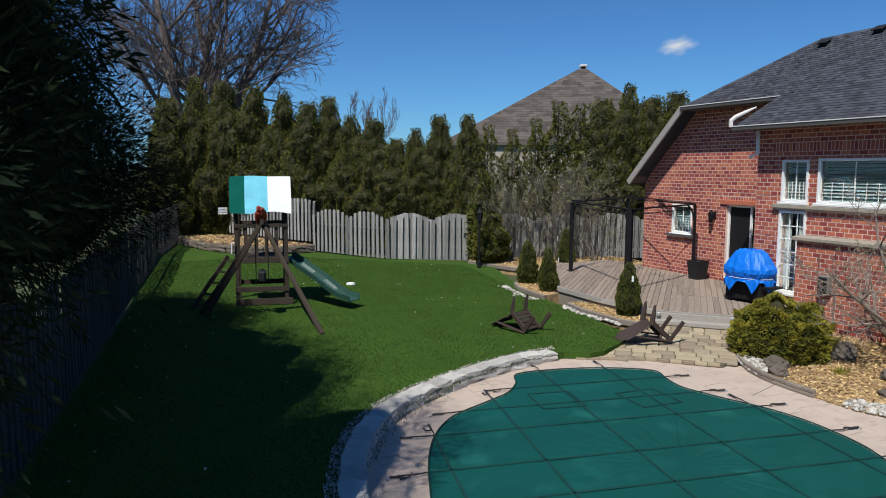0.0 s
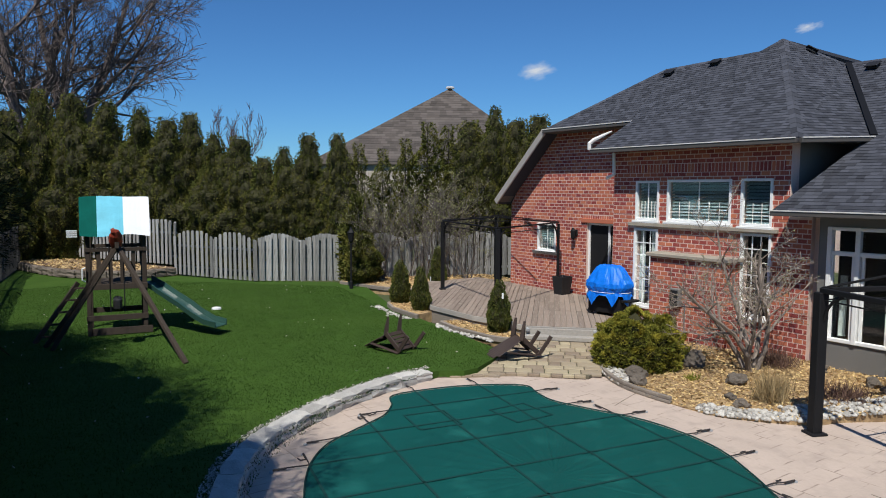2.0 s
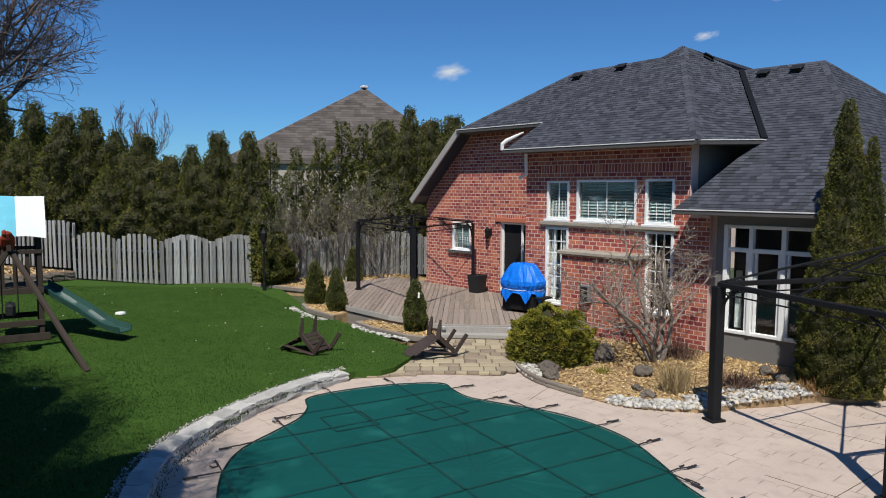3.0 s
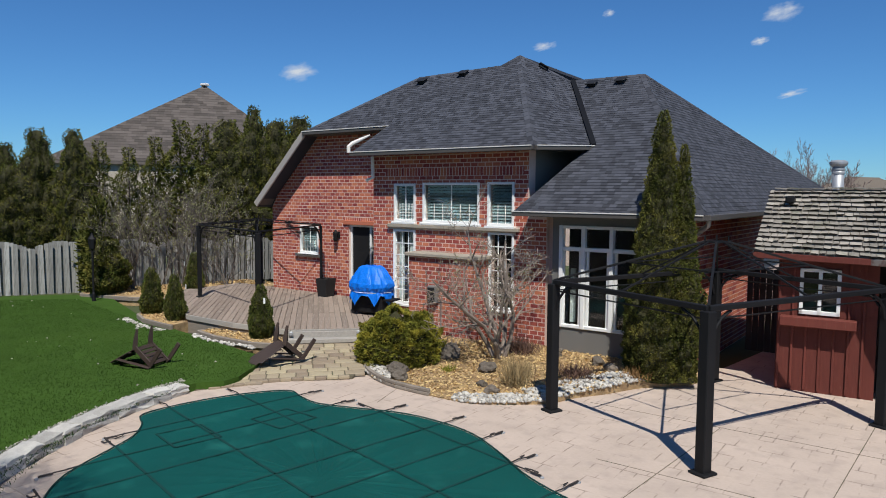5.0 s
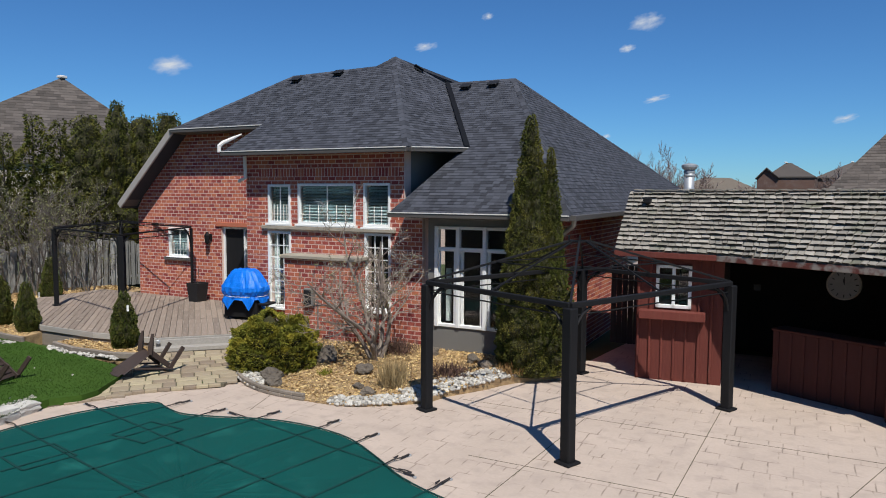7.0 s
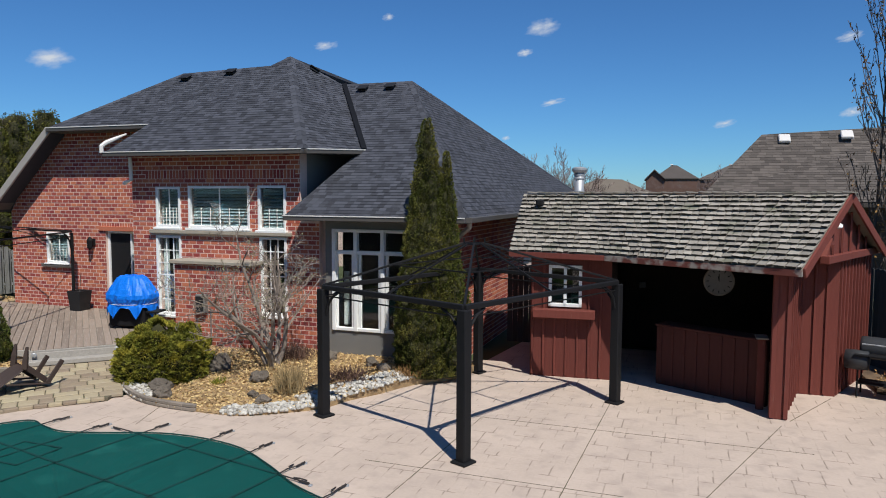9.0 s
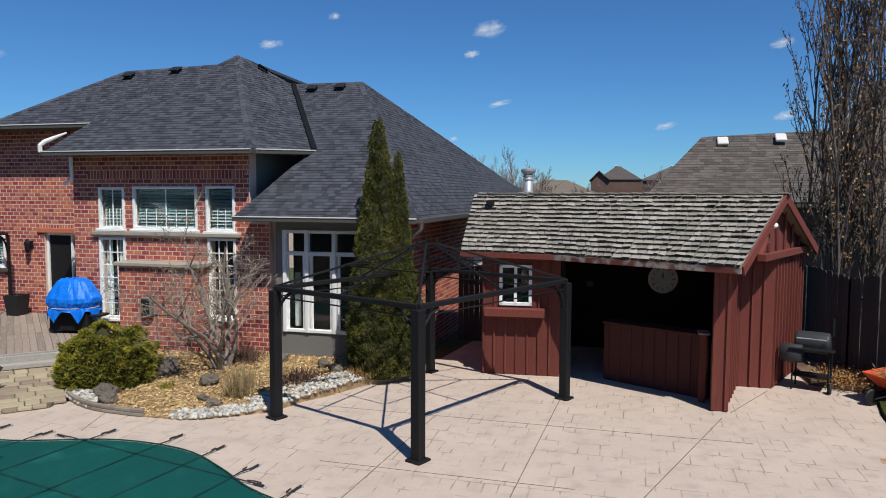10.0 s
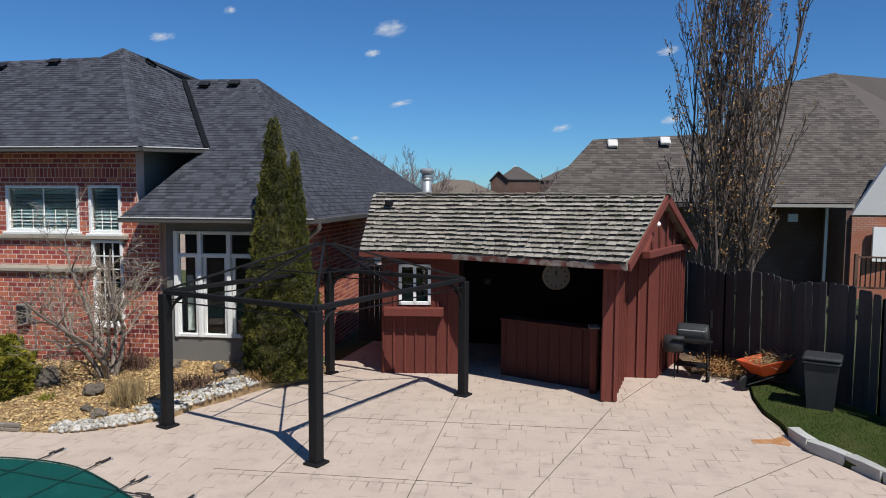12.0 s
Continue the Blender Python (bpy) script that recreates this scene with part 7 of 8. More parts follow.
# ---- neighbouring houses ----
def roof_house(name, label, eave, ridge, wall_mat, roof_mat, drop, windows=()):
    """A hip-roofed house: eave corners (x, y) counter-clockwise with their height, ridge ends; walls down to the ground."""
    h = thing(name, label, "house")
    (ex, ez), (ra, rb) = eave, ridge
    c = [Vector((x, y, ez)) for x, y in ex]
    mid = sum(c, Vector()) / 4
    ra, rb = Vector(ra), Vector(rb)
    for pts in ([c[0], c[1], rb, ra], [c[1], c[2], rb], [c[2], c[3], ra, rb], [c[3], c[0], ra]):
        part("roof_plane", Geo().slab(pts, 0.15), roof_mat, h, "shingled roof slope")
    w = [mid + (v - mid) * 0.94 for v in c]
    for i in range(4):
        a, b = w[i], w[(i + 1) % 4]
        part("wall", Geo().beam((a.x, a.y, ez / 2 - 0.05), (b.x, b.y, ez / 2 - 0.05), 0.25, ez), wall_mat, h)
    a, b = w[0], w[1]
    d = (b - a).normalized()
    nrm = Vector((d.y, -d.x, 0))
    for t, z, ww, hh in windows:
        p = a.lerp(b, t) + nrm * 0.14
        wn_ = part("window", Geo().beam((p.x - d.x * ww / 2, p.y - d.y * ww / 2, z), (p.x + d.x * ww / 2, p.y + d.y * ww / 2, z), 0.06, hh), WHITE, h)
        q2 = p + nrm * 0.02
        part("pane", Geo().beam((q2.x - d.x * (ww / 2 - 0.08), q2.y - d.y * (ww / 2 - 0.08), z), (q2.x + d.x * (ww / 2 - 0.08), q2.y + d.y * (ww / 2 - 0.08), z), 0.05, hh - 0.16), SCREEN, wn_, "dark glass pane")
    part("ridge_vent", Geo().box((ra.x, ra.y, ra.z + 0.06), (0.42, 0.42, 0.16), ch=0.04), GUTTER, h)
    return h


bh = roof_house("neighbour_house", "beige brick house with a brown hip roof beyond the hedge", ([(-39.4, 17.6), (-31.2, 29.6), (-40.5, 37.5), (-49.5, 25)], 5.2), ((-37.9, 26.6, 10.0), (-38.9, 27.6, 10.0)), BEIGE_BRICK, SHINGLE_BROWN, 0)
roof_house("neighbour_house", "house corner with a brown roof beyond the hedge", ([(-35.5, 33.0), (-30.0, 36.5), (-36, 45), (-42, 41)], 6.6), ((-35.0, 38, 8.6), (-36.5, 40, 8.6)), BROWN_BRICK, SHINGLE_BROWN, 0)
nh = thing("neighbour_house", "brown brick bungalow with a large brown shingle roof", "house")
E0, E1 = (0.2, 28.4, 3.42), (11.85, 28.0, 3.42)
for pts in ([E0, (8.6, 28.1, 3.42), (8.2, 32.0, 6.35), (2.6, 31.2, 6.05)], [E0, (2.6, 31.2, 6.05), (2.4, 38.0, 3.4), (-0.4, 36.0, 3.4)],
            [(6.2, 28.2, 3.42), E1, (15.2, 31.0, 5.4), (13.9, 35.3, 9.4), (9.2, 34.2, 8.35)], [(13.9, 35.3, 9.4), (15.2, 31.0, 5.4), (20.0, 33.5, 5.2), (19.0, 37.0, 9.2)]):
    g = Geo()
    for k in range(1, len(pts) - 1):
        g.slab([pts[0], pts[k], pts[k + 1]], 0.12)
    part("roof_plane", g, SHINGLE_BROWN, nh, "brown shingle roof slope")
part("wall", Geo().box((6.0, 30.1, 1.6), (11.2, 0.3, 3.5)), BROWN_BRICK, nh, "brown brick wall in shade")
part("wall", Geo().box((0.6, 32.5, 1.6), (0.3, 7.0, 3.5)), BROWN_BRICK, nh)
g = Geo()
gp = [(11.75, 27.75, -0.05), (16.5, 27.0, -0.05), (16.5, 27.0, 3.05), (11.75, 27.75, 3.05)]
g.add([*gp, *((x + 0.05, y + 0.3, z) for x, y, z in gp)], [(0, 1, 2, 3), (7, 6, 5, 4)] + [(i, 4 + i, 4 + (i + 1) % 4, (i + 1) % 4) for i in range(4)])
part("wall", g, ORANGE_BRICK, nh, "sunlit orange brick wall")
g = Geo()
gp = [(11.72, 27.72, 3.06), (16.5, 26.97, 3.06), (16.5, 26.97, 8.0), (14.4, 27.3, 7.8)]
g.add([*gp, *((x + 0.05, y + 0.3, z) for x, y, z in gp)], [(0, 1, 2, 3), (7, 6, 5, 4)] + [(i, 4 + i, 4 + (i + 1) % 4, (i + 1) % 4) for i in range(4)])
part("gable", g, LIGHT_SIDING, nh, "pale siding gable")
part("wall", Geo().beam((11.72, 27.9, 1.6), (11.72, 30.4, 1.6), 0.25, 3.4), BROWN_BRICK, nh)
part("gutter", Geo().beam((6.4, 28.05, 3.38), (11.85, 27.9, 3.38), 0.12, 0.12), FASCIA, nh)
part("downspout", Geo().tube([(11.2, 28.6, 3.3), (11.2, 28.65, 0.1)], 0.06, 8), WHITE, nh)
part("window", Geo().box((13.0, 27.45, 2.0), (1.3, 0.1, 1.25), pose(0, 0, 0)), WHITE, nh)
part("wall_vent", Geo().box((10.0, 28.7, 2.9), (0.35, 0.1, 0.3)), GUTTER, nh)
for x, y, z in ((3.4, 31.0, 6.0), (5.6, 31.2, 6.12), (8.0, 31.3, 6.2)):
    part("roof_vent", Geo().box((0, 0, 0.03), (0.42, 0.46, 0.14), ch=0.03), GUTTER, nh, "pale roof vent").matrix_basis = pose(x, y, z - 0.1, 40, 0, 0)
rail = thing("balcony_rail", "dark metal railing of the neighbouring deck", "railing")
for z in (0.75, 1.75):
    part("top_rail", Geo().beam((10.6, 24.6, z), (14.5, 24.0, z), 0.06, 0.06), TWIG_RED, rail)
for i in range(28):
    t = i / 27
    part("baluster", Geo().box((10.6 + 3.9 * t, 24.6 - 0.6 * t, 1.25), (0.03, 0.03, 1.0)), BLACK_METAL, rail)
for x, y in ((10.6, 24.6), (12.6, 24.3), (14.5, 24.0)):
    part("post", Geo().box((x, y, 0.9), (0.1, 0.1, 1.9)), TWIG_RED, rail)
fh = roof_house("far_house", "distant dark brick house with a grey hip roof and front gable", ([(-5.2, 110), (1.1, 110), (1.6, 120), (-5.6, 120)], 6.2), ((-2.7, 113.0, 8.2), (-2.0, 113.0, 8.2)), BROWN_BRICK, SHINGLE_BROWN, 0, ((0.75, 3.4, 1.4, 1.3),))
g = Geo()
for a, b in (((-6.4, 5.95), (-5.0, 7.45)), ((-5.0, 7.45), (-3.4, 6.1))):
    g.slab([(a[0], 108.4, a[1]), (b[0], 108.4, b[1]), (b[0], 113.0, b[1]), (a[0], 113.0, a[1])], 0.14)
part("gable_roof", g, SHINGLE_BROWN, fh, "grey gabled roof")
part("gable", Geo().add([(-6.2, 108.8, 0), (-3.6, 108.8, 0), (-3.6, 108.8, 6.1), (-5.0, 108.8, 7.3), (-6.2, 108.8, 5.9)], [(0, 1, 2, 3, 4)]), BROWN_BRICK, fh, "dark brick gable wall")
roof_house("far_house", "distant low house with a tan roof", ([(-16.6, 97), (-5.0, 98.5), (-5.0, 108), (-16.6, 108)], 4.0), ((-12.2, 101.5, 5.95), (-9.0, 102.0, 5.85)), BEIGE_BRICK, TAN_SHINGLE, 0)
roof_house("far_house", "distant brown house behind bare trees", ([(1.2, 125), (15, 125), (15, 138), (1.2, 138)], 6.4), ((6.4, 131, 8.9), (11, 131, 8.9)), BROWN_BRICK, SHINGLE_BROWN, 0)
ff = thing("far_fence", "distant rust-brown board fence", "fence")
for i in range(30):
    part("board", Geo().box((-4.4 + i * 0.19, 103.0, 2.3), (0.17, 0.04, 4.6)), TWIG_RED, ff)

# ---- small clouds ----
cm = bpy.data.materials.new("thin_cloud")
cm.use_nodes = True
cn, cl_ = cm.node_tree.nodes, cm.node_tree.links.new
cn.remove(cn["Principled BSDF"])
em, trn, mixs = cn.new("ShaderNodeEmission"), cn.new("ShaderNodeBsdfTransparent"), cn.new("ShaderNodeMixShader")
em.inputs["Color"].default_value, em.inputs["Strength"].default_value = (0.80, 0.87, 0.97, 1), 0.75
co, nz, gr = cn.new("ShaderNodeTexCoord"), cn.new("ShaderNodeTexNoise"), cn.new("ShaderNodeTexGradient")
gr.gradient_type = "SPHERICAL"
nz.inputs["Scale"].default_value, nz.inputs["Detail"].default_value = 2.4, 5
ad, mu, info = cn.new("ShaderNodeVectorMath"), cn.new("ShaderNodeMath"), cn.new("ShaderNodeObjectInfo")
cl_(co.outputs["Object"], gr.inputs[0])
cl_(co.outputs["Object"], ad.inputs[0])
cl_(info.outputs["Location"], ad.inputs[1])
cl_(ad.outputs[0], nz.inputs["Vector"])
rp = cn.new("ShaderNodeValToRGB")
rp.color_ramp.elements[0].position, rp.color_ramp.elements[1].position = 0.17, 0.60
mu.operation = "MULTIPLY"
cl_(gr.outputs["Fac"], mu.inputs[0])
cl_(nz.outputs[0], mu.inputs[1])
cl_(mu.outputs[0], rp.inputs[0])
cl_(rp.outputs[0], mixs.inputs[0])
cl_(trn.outputs[0], mixs.inputs[1])
cl_(em.outputs[0], mixs.inputs[2])
cl_(mixs.outputs[0], cn["Material Output"].inputs[0])
for x, y, z, w, h in ((-658, 597, 148, 72, 34), (-420, 776, 182, 44, 18), (-172, 860, 204, 64, 34), (-195, 862, 176, 30, 16), (-163, 878, 117, 48, 13), (36, 895, 87, 40, 14), (157, 870, 174, 42, 18),
                      (164, 880, 95, 38, 18), (-349, 802, 216, 24, 14), (-219, 870, 74, 18, 9)):
    g = Geo().add([(-1, 0, -1), (1, 0, -1), (1, 0, 1), (-1, 0, 1)], [(0, 1, 2, 3)])
    o = solo("cloud", g, cm, "small thin white fair-weather cloud", "cloud", "structure")
    o.matrix_basis = pose(x, y, z, 0, -12, math.degrees(math.atan2(-x, y))) @ Matrix.Diagonal((w * 0.52, 1, h * 0.50, 1))
    o.visible_shadow = False

# ---- pieces: bricks, shingles, shakes, deck boards, pavers ----
PIECES = {}


def lay(parent, name, mat, o, U, V, N, outline, holes, wide, high, gap, low_h, top_h, quota=0, half=0.5, jitter=0.0, seed=1, label="", base=0.0, drop=0.0, woven=False):
    """Courses of pieces on a plane: the first ones each an object, the rest joined."""
    r = random.Random(seed)
    rest = Geo()
    v0 = min(p[1] for p in outline)
    if woven:
        v0 = math.floor(v0 / high) * high
    count = 0
    for row, poly in cells(outline, holes, wide, high, gap, half, jitter, r, v0, woven):
        lo = v0 + row * high
        lift = r.uniform(0, drop)
        hs = [low_h + (top_h - low_h) * (v - lo) / high + lift for _, v in poly]
        area = abs(sum(poly[i - 1][0] * p[1] - p[0] * poly[i - 1][1] for i, p in enumerate(poly))) / 2
        if count < quota and area > 0.5 * wide * high:
            u0, w0 = poly[0]
            key = (name, mat.name, tuple((round(u - u0, 3), round(v - w0, 3), round(h, 3)) for (u, v), h in zip(poly, hs)))
            if key not in PIECES:
                g = Geo()
                piece_on(g, [(u - u0, v - w0) for u, v in poly], Vector((0, 0, 0)), Vector((1, 0, 0)), Vector((0, 1, 0)), Vector((0, 0, 1)), base, hs)
                PIECES[key] = g.mesh(name, mat)
            ob = part(name, PIECES[key], None, parent)
            m = Matrix((U, V, N)).transposed().to_4x4()
            m.translation = o + U * u0 + V * w0
            ob.matrix_basis = m
            count += 1
        else:
            piece_on(rest, poly, o, U, V, N, base, hs)
    if rest.v:
        ob = part({"brick": "brickwork", "shingle": "shingling", "shake": "roofing", "deck_board": "decking"}[name], rest, mat, parent, label)
        ob["kind"] = "stuff"


FX, FZ, FN = Vector((1, 0, 0)), Vector((0, 0, 1)), Vector((0, -1, 0))
BW, BH, BG = 0.208, 0.103, 0.022
pad = lambda h, e=0.0: (h[0] - e, h[1] - e, h[2] + e, h[3] + e)
SOLDIER_D, SOLDIER_B = (-15.62, 2.64, -14.02, 2.86), (-12.62, 4.02, -8.45, 4.24)
lay(house, "brick", BRICK, Vector((0, BOX_Y, 0)), FX, FZ, FN, [(-11.415, 0.06), (-9.385, 0.06), (-9.385, 2.04), (-11.415, 2.04)], [], BW, BH, BG, 0.005, 0.005, 200, seed=1)
lay(house, "brick", BRICK, Vector((0, WALL_B, 0)), FX, FZ, FN, [(-9.38, 0.06), (-7.86, 0.06), (-7.86, 3.02), (-9.38, 3.02)], [pad(W5), pad(W3), (-13, 2.70, -8.55, 2.81)], BW, BH, BG, 0.005, 0.005, 90, seed=2, label="red brick courses")
lay(house, "brick", BRICK, Vector((0, WALL_B, 0)), FX, FZ, FN, [(-13.04, 2.05), (-9.40, 2.05), (-9.40, 3.00), (-13.04, 3.00)], [W1, W2, W4, (-12.5, 2.70, -8.55, 2.81)], BW, BH, BG, 0.005, 0.005, 0, seed=3, label="red brick courses")
lay(house, "brick", BRICK, Vector((0, WALL_B, 0)), FX, FZ, FN, [(-13.04, 3.00), (-8.34, 3.00), (-8.34, 4.60), (-13.04, 4.60)], [W1, W2, W3, SOLDIER_B], BW, BH, BG, 0.005, 0.005, 0, seed=4, label="red brick courses")
lay(house, "brick", BRICK, Vector((0, WALL_B, 0)), FX, FZ, FN, [(-13.04, 0.06), (-11.43, 0.06), (-11.43, 2.05), (-13.04, 2.05)], [W4], BW, BH, BG, 0.005, 0.005, 0, seed=5, label="red brick courses")
lay(house, "brick", BRICK, Vector((0, WALL_B, 0)), FX, FZ, FN, [SOLDIER_B[:2], (SOLDIER_B[2], SOLDIER_B[1]), SOLDIER_B[2:], (SOLDIER_B[0], SOLDIER_B[3])], [], 0.09, 0.22, BG, 0.006, 0.006, 0, half=0, seed=6, label="soldier course of upright bricks")
lay(house, "brick", BRICK, Vector((0, WALL_L, 0)), FX, FZ, FN, [(-18.89, 0.40), (-13.06, 0.40), (-13.06, 5.40), (-17.36, 5.40), (-18.89, 3.13)], [DOOR, W0, SOLDIER_D, (-17.7, 1.55, -16.6, 1.65)], BW, BH, BG, 0.005, 0.005, 0, seed=7, label="red brick courses")
lay(house, "brick", BRICK, Vector((0, WALL_L, 0)), FX, FZ, FN, [SOLDIER_D[:2], (SOLDIER_D[2], SOLDIER_D[1]), SOLDIER_D[2:], (SOLDIER_D[0], SOLDIER_D[3])], [], 0.09, 0.22, BG, 0.006, 0.006, 0, half=0, seed=8, label="soldier course of upright bricks")
lay(house, "brick", BRICK, Vector((-9.385, BOX_Y, 0)), Vector((0, 1, 0)), FZ, Vector((1, 0, 0)), [(0, 0.06), (0.49, 0.06), (0.49, 2.04), (0, 2.04)], [], BW, BH, BG, 0.005, 0.005, 0, seed=9, label="red brick courses")
lay(house, "brick", BRICK, Vector((-4.76, 14.2, 0)), Vector((0, 1, 0)), FZ, Vector((1, 0, 0)), [(0, -0.05), (7.0, -0.05), (7.0, 3.1), (0, 3.1)], [], BW, BH, BG, 0.005, 0.005, 0, seed=10, label="red brick courses")
lay(house, "brick", BRICK, Vector((0, WALL_F + 0.12, 0)), FX, FZ, FN, [(-5.29, 0.06), (-4.77, 0.06), (-4.77, 3.1), (-5.29, 3.1)], [], BW, BH, BG, 0.005, 0.005, 0, seed=11, label="red brick courses")


def roof_courses(parent, pts, mat, wide, high, quota, seed, thick=0.009, jitter=0.0, lift=0.0):
    o, U, V, N = plane_axes(pts)
    o = N * o.dot(N)
    flat = [((Vector(p) - o).dot(U), (Vector(p) - o).dot(V)) for p in pts]
    turn = sum(flat[i - 1][0] * p[1] - p[0] * flat[i - 1][1] for i, p in enumerate(flat))
    lay(parent, "shingle", mat, o, U, V, N, flat if turn > 0 else flat[::-1], [], wide, high, 0.005, thick, 0.002, quota, 0.5, jitter, seed, "overlapping asphalt shingle courses", -0.01, lift, True)


roof_courses(house, [ERL, C2, VB], SHINGLE, 0.155, 0.108, 150, 1, jitter=0.0)
roof_courses(house, [VB, C2, R2], SHINGLE, 0.155, 0.108, 140, 1, jitter=0.0)
roof_courses(house, [VB, R2, VT], SHINGLE, 0.155, 0.108, 0, 1, jitter=0.0)
roof_courses(house, [EL, EC, K, RA], SHINGLE, 0.155, 0.108, 0, 2)
roof_courses(house, [EL, RA, J], SHINGLE, 0.155, 0.108, 0, 2)
roof_courses(house, [J, RA, RB], SHINGLE, 0.155, 0.108, 0, 2)
roof_courses(house, [L0, LJ, RB], SHINGLE, 0.155, 0.108, 0, 3)
roof_courses(house, [EC, VB, VT], SHINGLE, 0.155, 0.108, 0, 4)
roof_courses(house, [EC, VT, K], SHINGLE, 0.155, 0.108, 0, 4)
roof_courses(house, [C2, CB, R2], SHINGLE, 0.155, 0.108, 0, 5)


def ridge_row(a, b, pa, pb):
    """Cap shingles bent over the line from a to b between two roof planes, each lapping the one below."""
    a, b = Vector(a), Vector(b)
    if a.z > b.z:
        a, b = b, a
    d = (b - a).normalized()
    sides = []
    for pl_pts in (pa, pb):
        o, U, V, N = plane_axes(pl_pts)
        w = N.cross(d).normalized()
        c = sum((Vector(q) for q in pl_pts), Vector()) / len(pl_pts)
        sides.append((w if w.dot(c - a) > 0 else -w, N))
    top = (sides[0][1] + sides[1][1]).normalized()
    n = max(1, round((b - a).length / 0.21))
    for k in range(n):
        g = Geo()
        p, q = a.lerp(b, k / n), a.lerp(b, (k + 1.15) / n) if k < n - 1 else b
        for w, N in sides:
            for e, lift in ((p, 0.014), (q, 0.007)):
                g.v += [tuple(e + top * (lift + 0.004)), tuple(e + w * 0.12 + N * lift), tuple(e + w * 0.12 - N * 0.004)]
            m = len(g.v) - 6
            g.f += [(m, m + 1, m + 4, m + 3), (m + 1, m + 2, m + 5, m + 4), (m, m + 2, m + 1)]
        part("ridge_cap", g, SHINGLE, house)


FRONT, LEFT, SIDE, WING, EAST = [EL, EC, K], [L0, LJ, RB], [EC, VT, K], [ERL, C2, R2], [C2, CB, R2]
BACK_ROOF = [RB, K, (-10.5, 22.0, 5.2), (-13.65, 22.0, 5.0)]
for a, b, pa, pb in ((EC, K, FRONT, SIDE), (C2, R2, WING, EAST), (R2, CB, EAST, [R2, CB, (-10, 33.0, 3.3)]), (K, RA, FRONT, BACK_ROOF), (RA, RB, FRONT, BACK_ROOF),
                     (RB, L0, LEFT, [L0, RB, (-16.75, 24.0, 5.45)]), (VT, R2, WING, [R2, VT, (-8.3, 22.0, 4.5)]), (K, VT, SIDE, [K, VT, (-9.6, 22.0, 4.5)])):
    ridge_row(a, b, pa, pb)
part("valley", Geo().beam(Vector(VB) + Vector((0.08, -0.03, 0.03)), Vector(VT) + Vector((0.08, -0.03, 0.03)), 0.13, 0.016), VALLEY_METAL, house, "dark open valley flashing")

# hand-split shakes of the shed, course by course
# dark mossy butts, with the shadow lines between courses coloured in too
BUTT_SHADE = material("dark_butt_shade", (0.040, 0.034, 0.026), 0.95, noise_scale=12, noise_amount=0.3, fine=60, fine_amount=0.2, bump=0.6)


def shake_mesh(g, name):
    """Shakes whose dark butt ends and undersides also carry the shadow lines."""
    me = g.mesh(name, CEDAR_SHAKE)
    me.materials.append(BUTT_SHADE)
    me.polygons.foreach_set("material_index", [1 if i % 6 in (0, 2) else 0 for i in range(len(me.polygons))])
    return me


def shakes(q, courses, quota, seed):
    r = random.Random(seed)
    nrm = (on_slope(q, 1, 0.5) - on_slope(q, 0, 0.5)).cross(on_slope(q, 0.5, 1) - on_slope(q, 0.5, 0)).normalized()
    rest, count = Geo(), 0
    for k in range(courses):
        wide = (on_slope(q, 1, k / courses) - on_slope(q, 0, k / courses)).length
        s = 0.0
        while s < 1:
            e = min(1, s + r.uniform(0.09, 0.20) / wide)
            if 1 - e < 0.05 / wide:
                e = 1
            gap = 0.008 / wide
            t0, t1 = (k - r.uniform(0, 0.16)) / courses, (k + 1.12) / courses
            butt, skew = r.uniform(0.050, 0.076), r.uniform(-0.009, 0.009)
            ends = [(s + gap, t0), (e - gap, t0), (e - gap, min(t1, 1.0)), (s + gap, min(t1, 1.0))]
            low = [on_slope(q, a, b) + nrm * h for (a, b), h in zip(ends, (butt + skew - 0.024, butt - skew - 0.024, -0.012, -0.012))]
            high = [on_slope(q, a, b) + nrm * h for (a, b), h in zip(ends, (butt + skew, butt - skew, 0.008, 0.008))]
            g = Geo() if count < quota else rest
            g.add([*low, *high], [(3, 2, 1, 0), (4, 5, 6, 7)] + [(i, (i + 1) % 4, 4 + (i + 1) % 4, 4 + i) for i in range(4)])
            if count < quota:
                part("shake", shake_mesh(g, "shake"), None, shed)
            count += 1
            s = e
    if rest.v:
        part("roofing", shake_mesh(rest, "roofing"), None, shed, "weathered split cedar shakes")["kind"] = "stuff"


shakes(SLOPES[0], 14, 290, 1)
shakes(SLOPES[1], 14, 0, 2)
rr = random.Random(2)
for i in range(26):
    g = Geo()
    p = Vector(RIDGE_L).lerp(Vector(RIDGE_R), (i + 0.5) / 26)
    q = Vector(RIDGE_L).lerp(Vector(RIDGE_R), (i + 1.45) / 26)
    g.beam(p + Vector((0, 0, 0.03 + rr.uniform(0, 0.015))), q + Vector((0, 0, 0.02)), 0.20, 0.02)
    part("ridge_cap", g, CEDAR_SHAKE, shed)
part("roof_vent", Geo().box((-3.05, 15.1, 3.52), (0.16, 0.2, 0.14), ch=0.03), BLACK_METAL, shed)

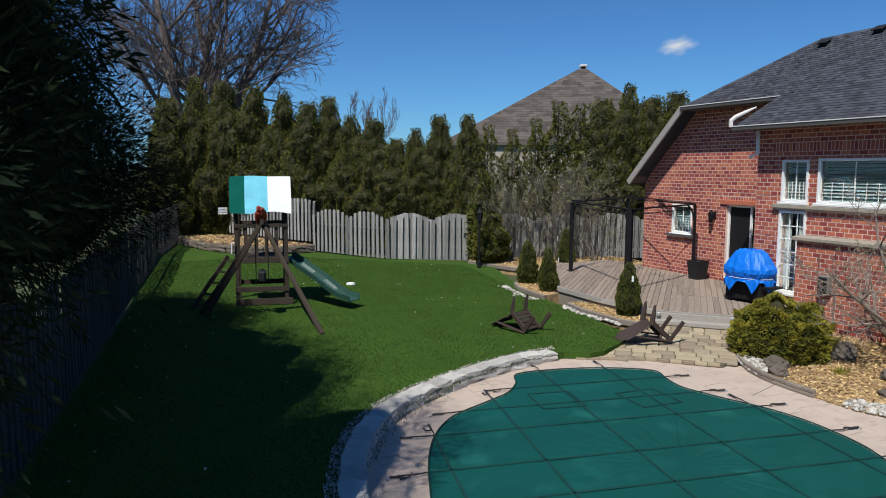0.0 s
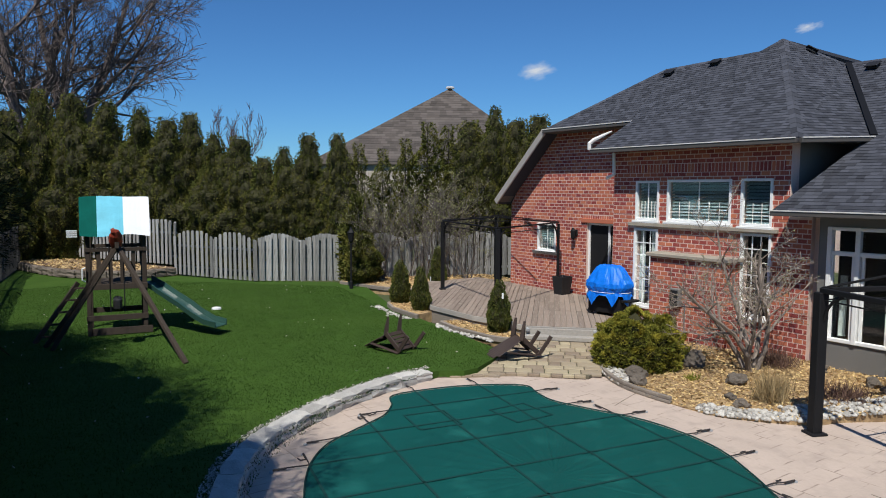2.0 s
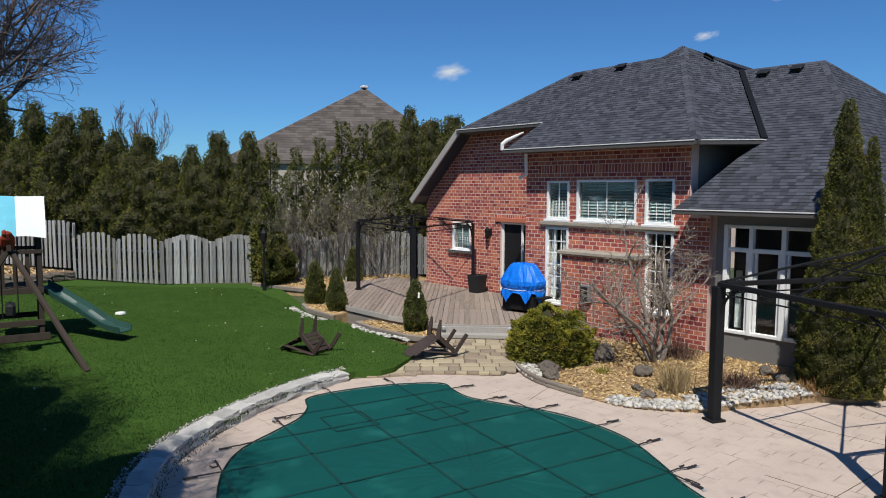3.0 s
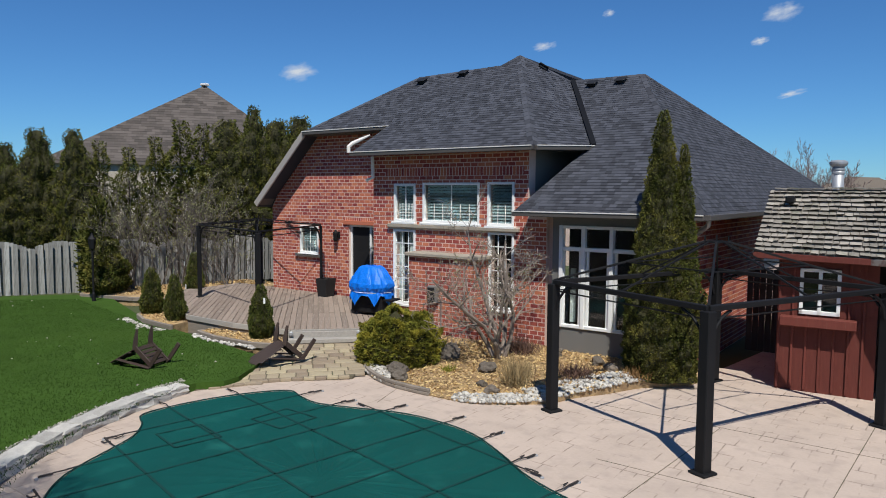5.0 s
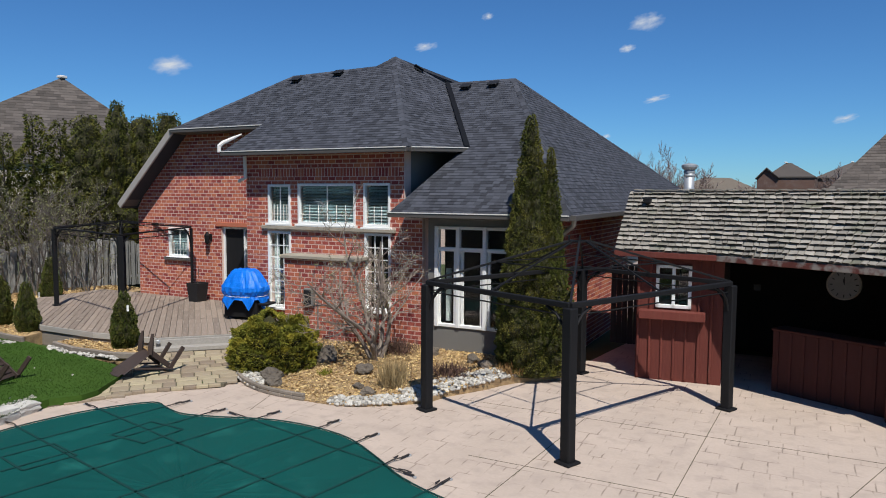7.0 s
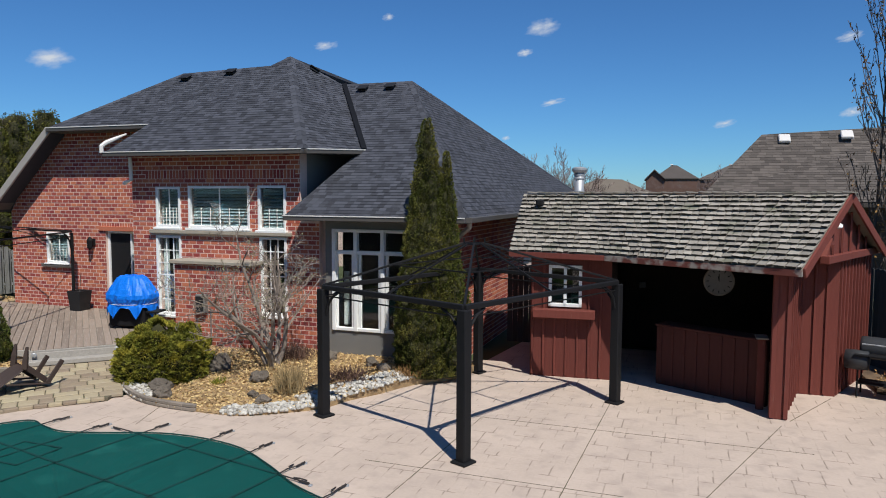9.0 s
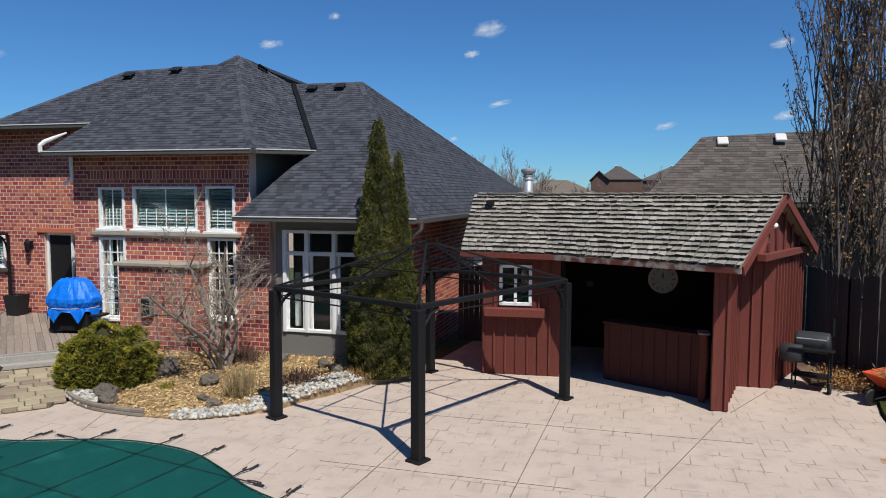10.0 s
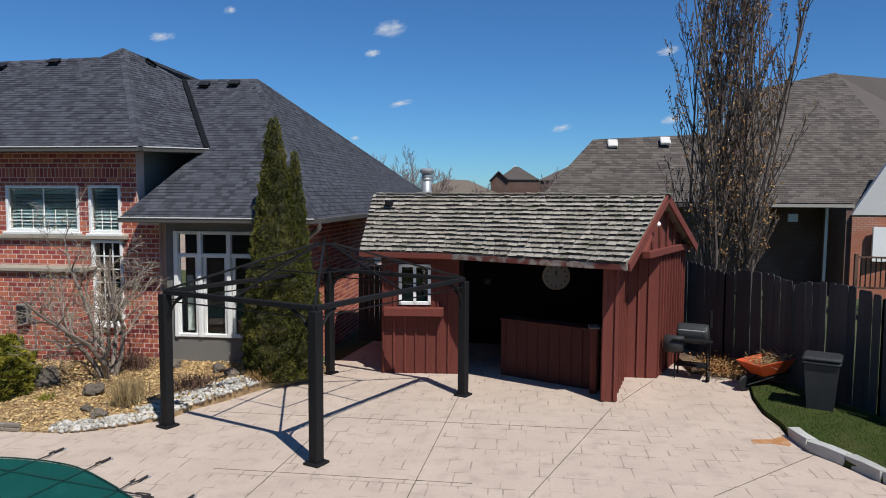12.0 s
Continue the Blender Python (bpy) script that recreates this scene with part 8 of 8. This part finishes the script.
# deck boards run square to the step
SU, SV = Vector((0.69, 0.724, 0)).normalized(), Vector((-0.724, 0.69, 0)).normalized()
for outline, seed in (([(-20.6, 15.66), (-20.6, 13.1), (-19, 12.1), (-16.4, 10.75), (-14.5, 10.75), (-12.75, 11.0), (-11.55, 12.2), (-13.06, 15.66)], 1), ([(-11.55, 12.2), (-11.6, 14.17), (-12.41, 14.17)], 2)):
    flat = [(Vector((x, y, 0)).dot(SV), -Vector((x, y, 0)).dot(SU)) for x, y in outline]
    turn = sum(flat[i - 1][0] * p[1] - p[0] * flat[i - 1][1] for i, p in enumerate(flat))
    flat = flat if turn > 0 else flat[::-1]
    lay(deck, "deck_board", DECK_WOOD, Vector((0, 0, DECK_Z - 0.03)), SV, -SU, Vector((0, 0, 1)), flat, [], 3.6, 0.14, 0.012, 0.03, 0.03, 280, 0.37, 0.0, seed, "weathered deck boards", 0.0, 0.003)

# pavers of the path
pth = thing("paved_path", "path of tan and grey tumbled paving stones", "path", kind="structure")
rr = random.Random(7)
mids = {}
row = 0
v = -3.0
C0 = Vector((-11.4, 10.6, 0))
while v < 3.4:
    high = (0.24, 0.30, 0.30)[row % 3]
    u = -2.8 - rr.random() * 0.3
    while u < 2.8:
        wide = rr.choice((0.24, 0.32, 0.40, 0.46))
        c = C0 + SU * (u + wide / 2) + SV * (v + high / 2)
        if inside(path_poly, c.x, c.y):
            key = (wide, high, rr.randrange(3))
            if key not in mids:
                mids[key] = Geo().box((0, 0, 0), (wide - 0.018, high - 0.018, 0.06), ch=0.010).mesh("paver", PAVER)
            ob = part("paver", mids[key], None, pth)
            ob.matrix_basis = pose(c.x, c.y, path_z(c.x, c.y) - 0.018 + rr.uniform(-0.003, 0.003), rr.uniform(-0.5, 0.5), rr.uniform(-0.5, 0.5), math.degrees(math.atan2(SU.y, SU.x)))
        u += wide
    v += high
    row += 1

# border course where the path meets the slab
EDGE = smooth_line([(-11.30, 7.72), (-11.0, 8.28), (-10.72, 8.84), (-10.2, 9.38), (-9.78, 9.80)], 6)
border = Geo().box((0, 0, 0), (0.21, 0.11, 0.06), ch=0.008).mesh("paver", PAVER)
s = 0.12
while s < 2.6:
    p, d = along(EDGE, s)
    ob = part("paver", border, None, pth)
    ob.matrix_basis = pose(p.x, p.y, path_z(p.x, p.y) - 0.012, 0, 0, math.degrees(math.atan2(d.y, d.x)))
    s += 0.22

for pts, seed in (([E0, (8.6, 28.1, 3.42), (8.2, 32.0, 6.35), (2.6, 31.2, 6.05)], 21), ([(6.2, 28.2, 3.42), E1, (15.2, 31.0, 5.4), (13.9, 35.3, 9.4), (9.2, 34.2, 8.35)], 22)):
    pts = [Vector(p) + Vector((0, 0, 0.06)) for p in pts]
    for k in range(1, len(pts) - 1):
        roof_courses(nh, [pts[0], pts[k], pts[k + 1]], SHINGLE_BROWN, 0.28, 0.15, 0, seed, 0.010)

# courses on the roof beyond the hedge
for pts, seed in (([(-39.4, 17.6, 5.2), (-31.2, 29.6, 5.2), (-37.9, 26.6, 10.0)], 31), ([(-31.2, 29.6, 5.2), (-38.9, 27.6, 10.0), (-37.9, 26.6, 10.0)], 32)):
    roof_courses(bh, [Vector(p) + Vector((0, 0, 0.03)) for p in pts], SHINGLE_BROWN, 0.40, 0.20, 0, seed, 0.010)
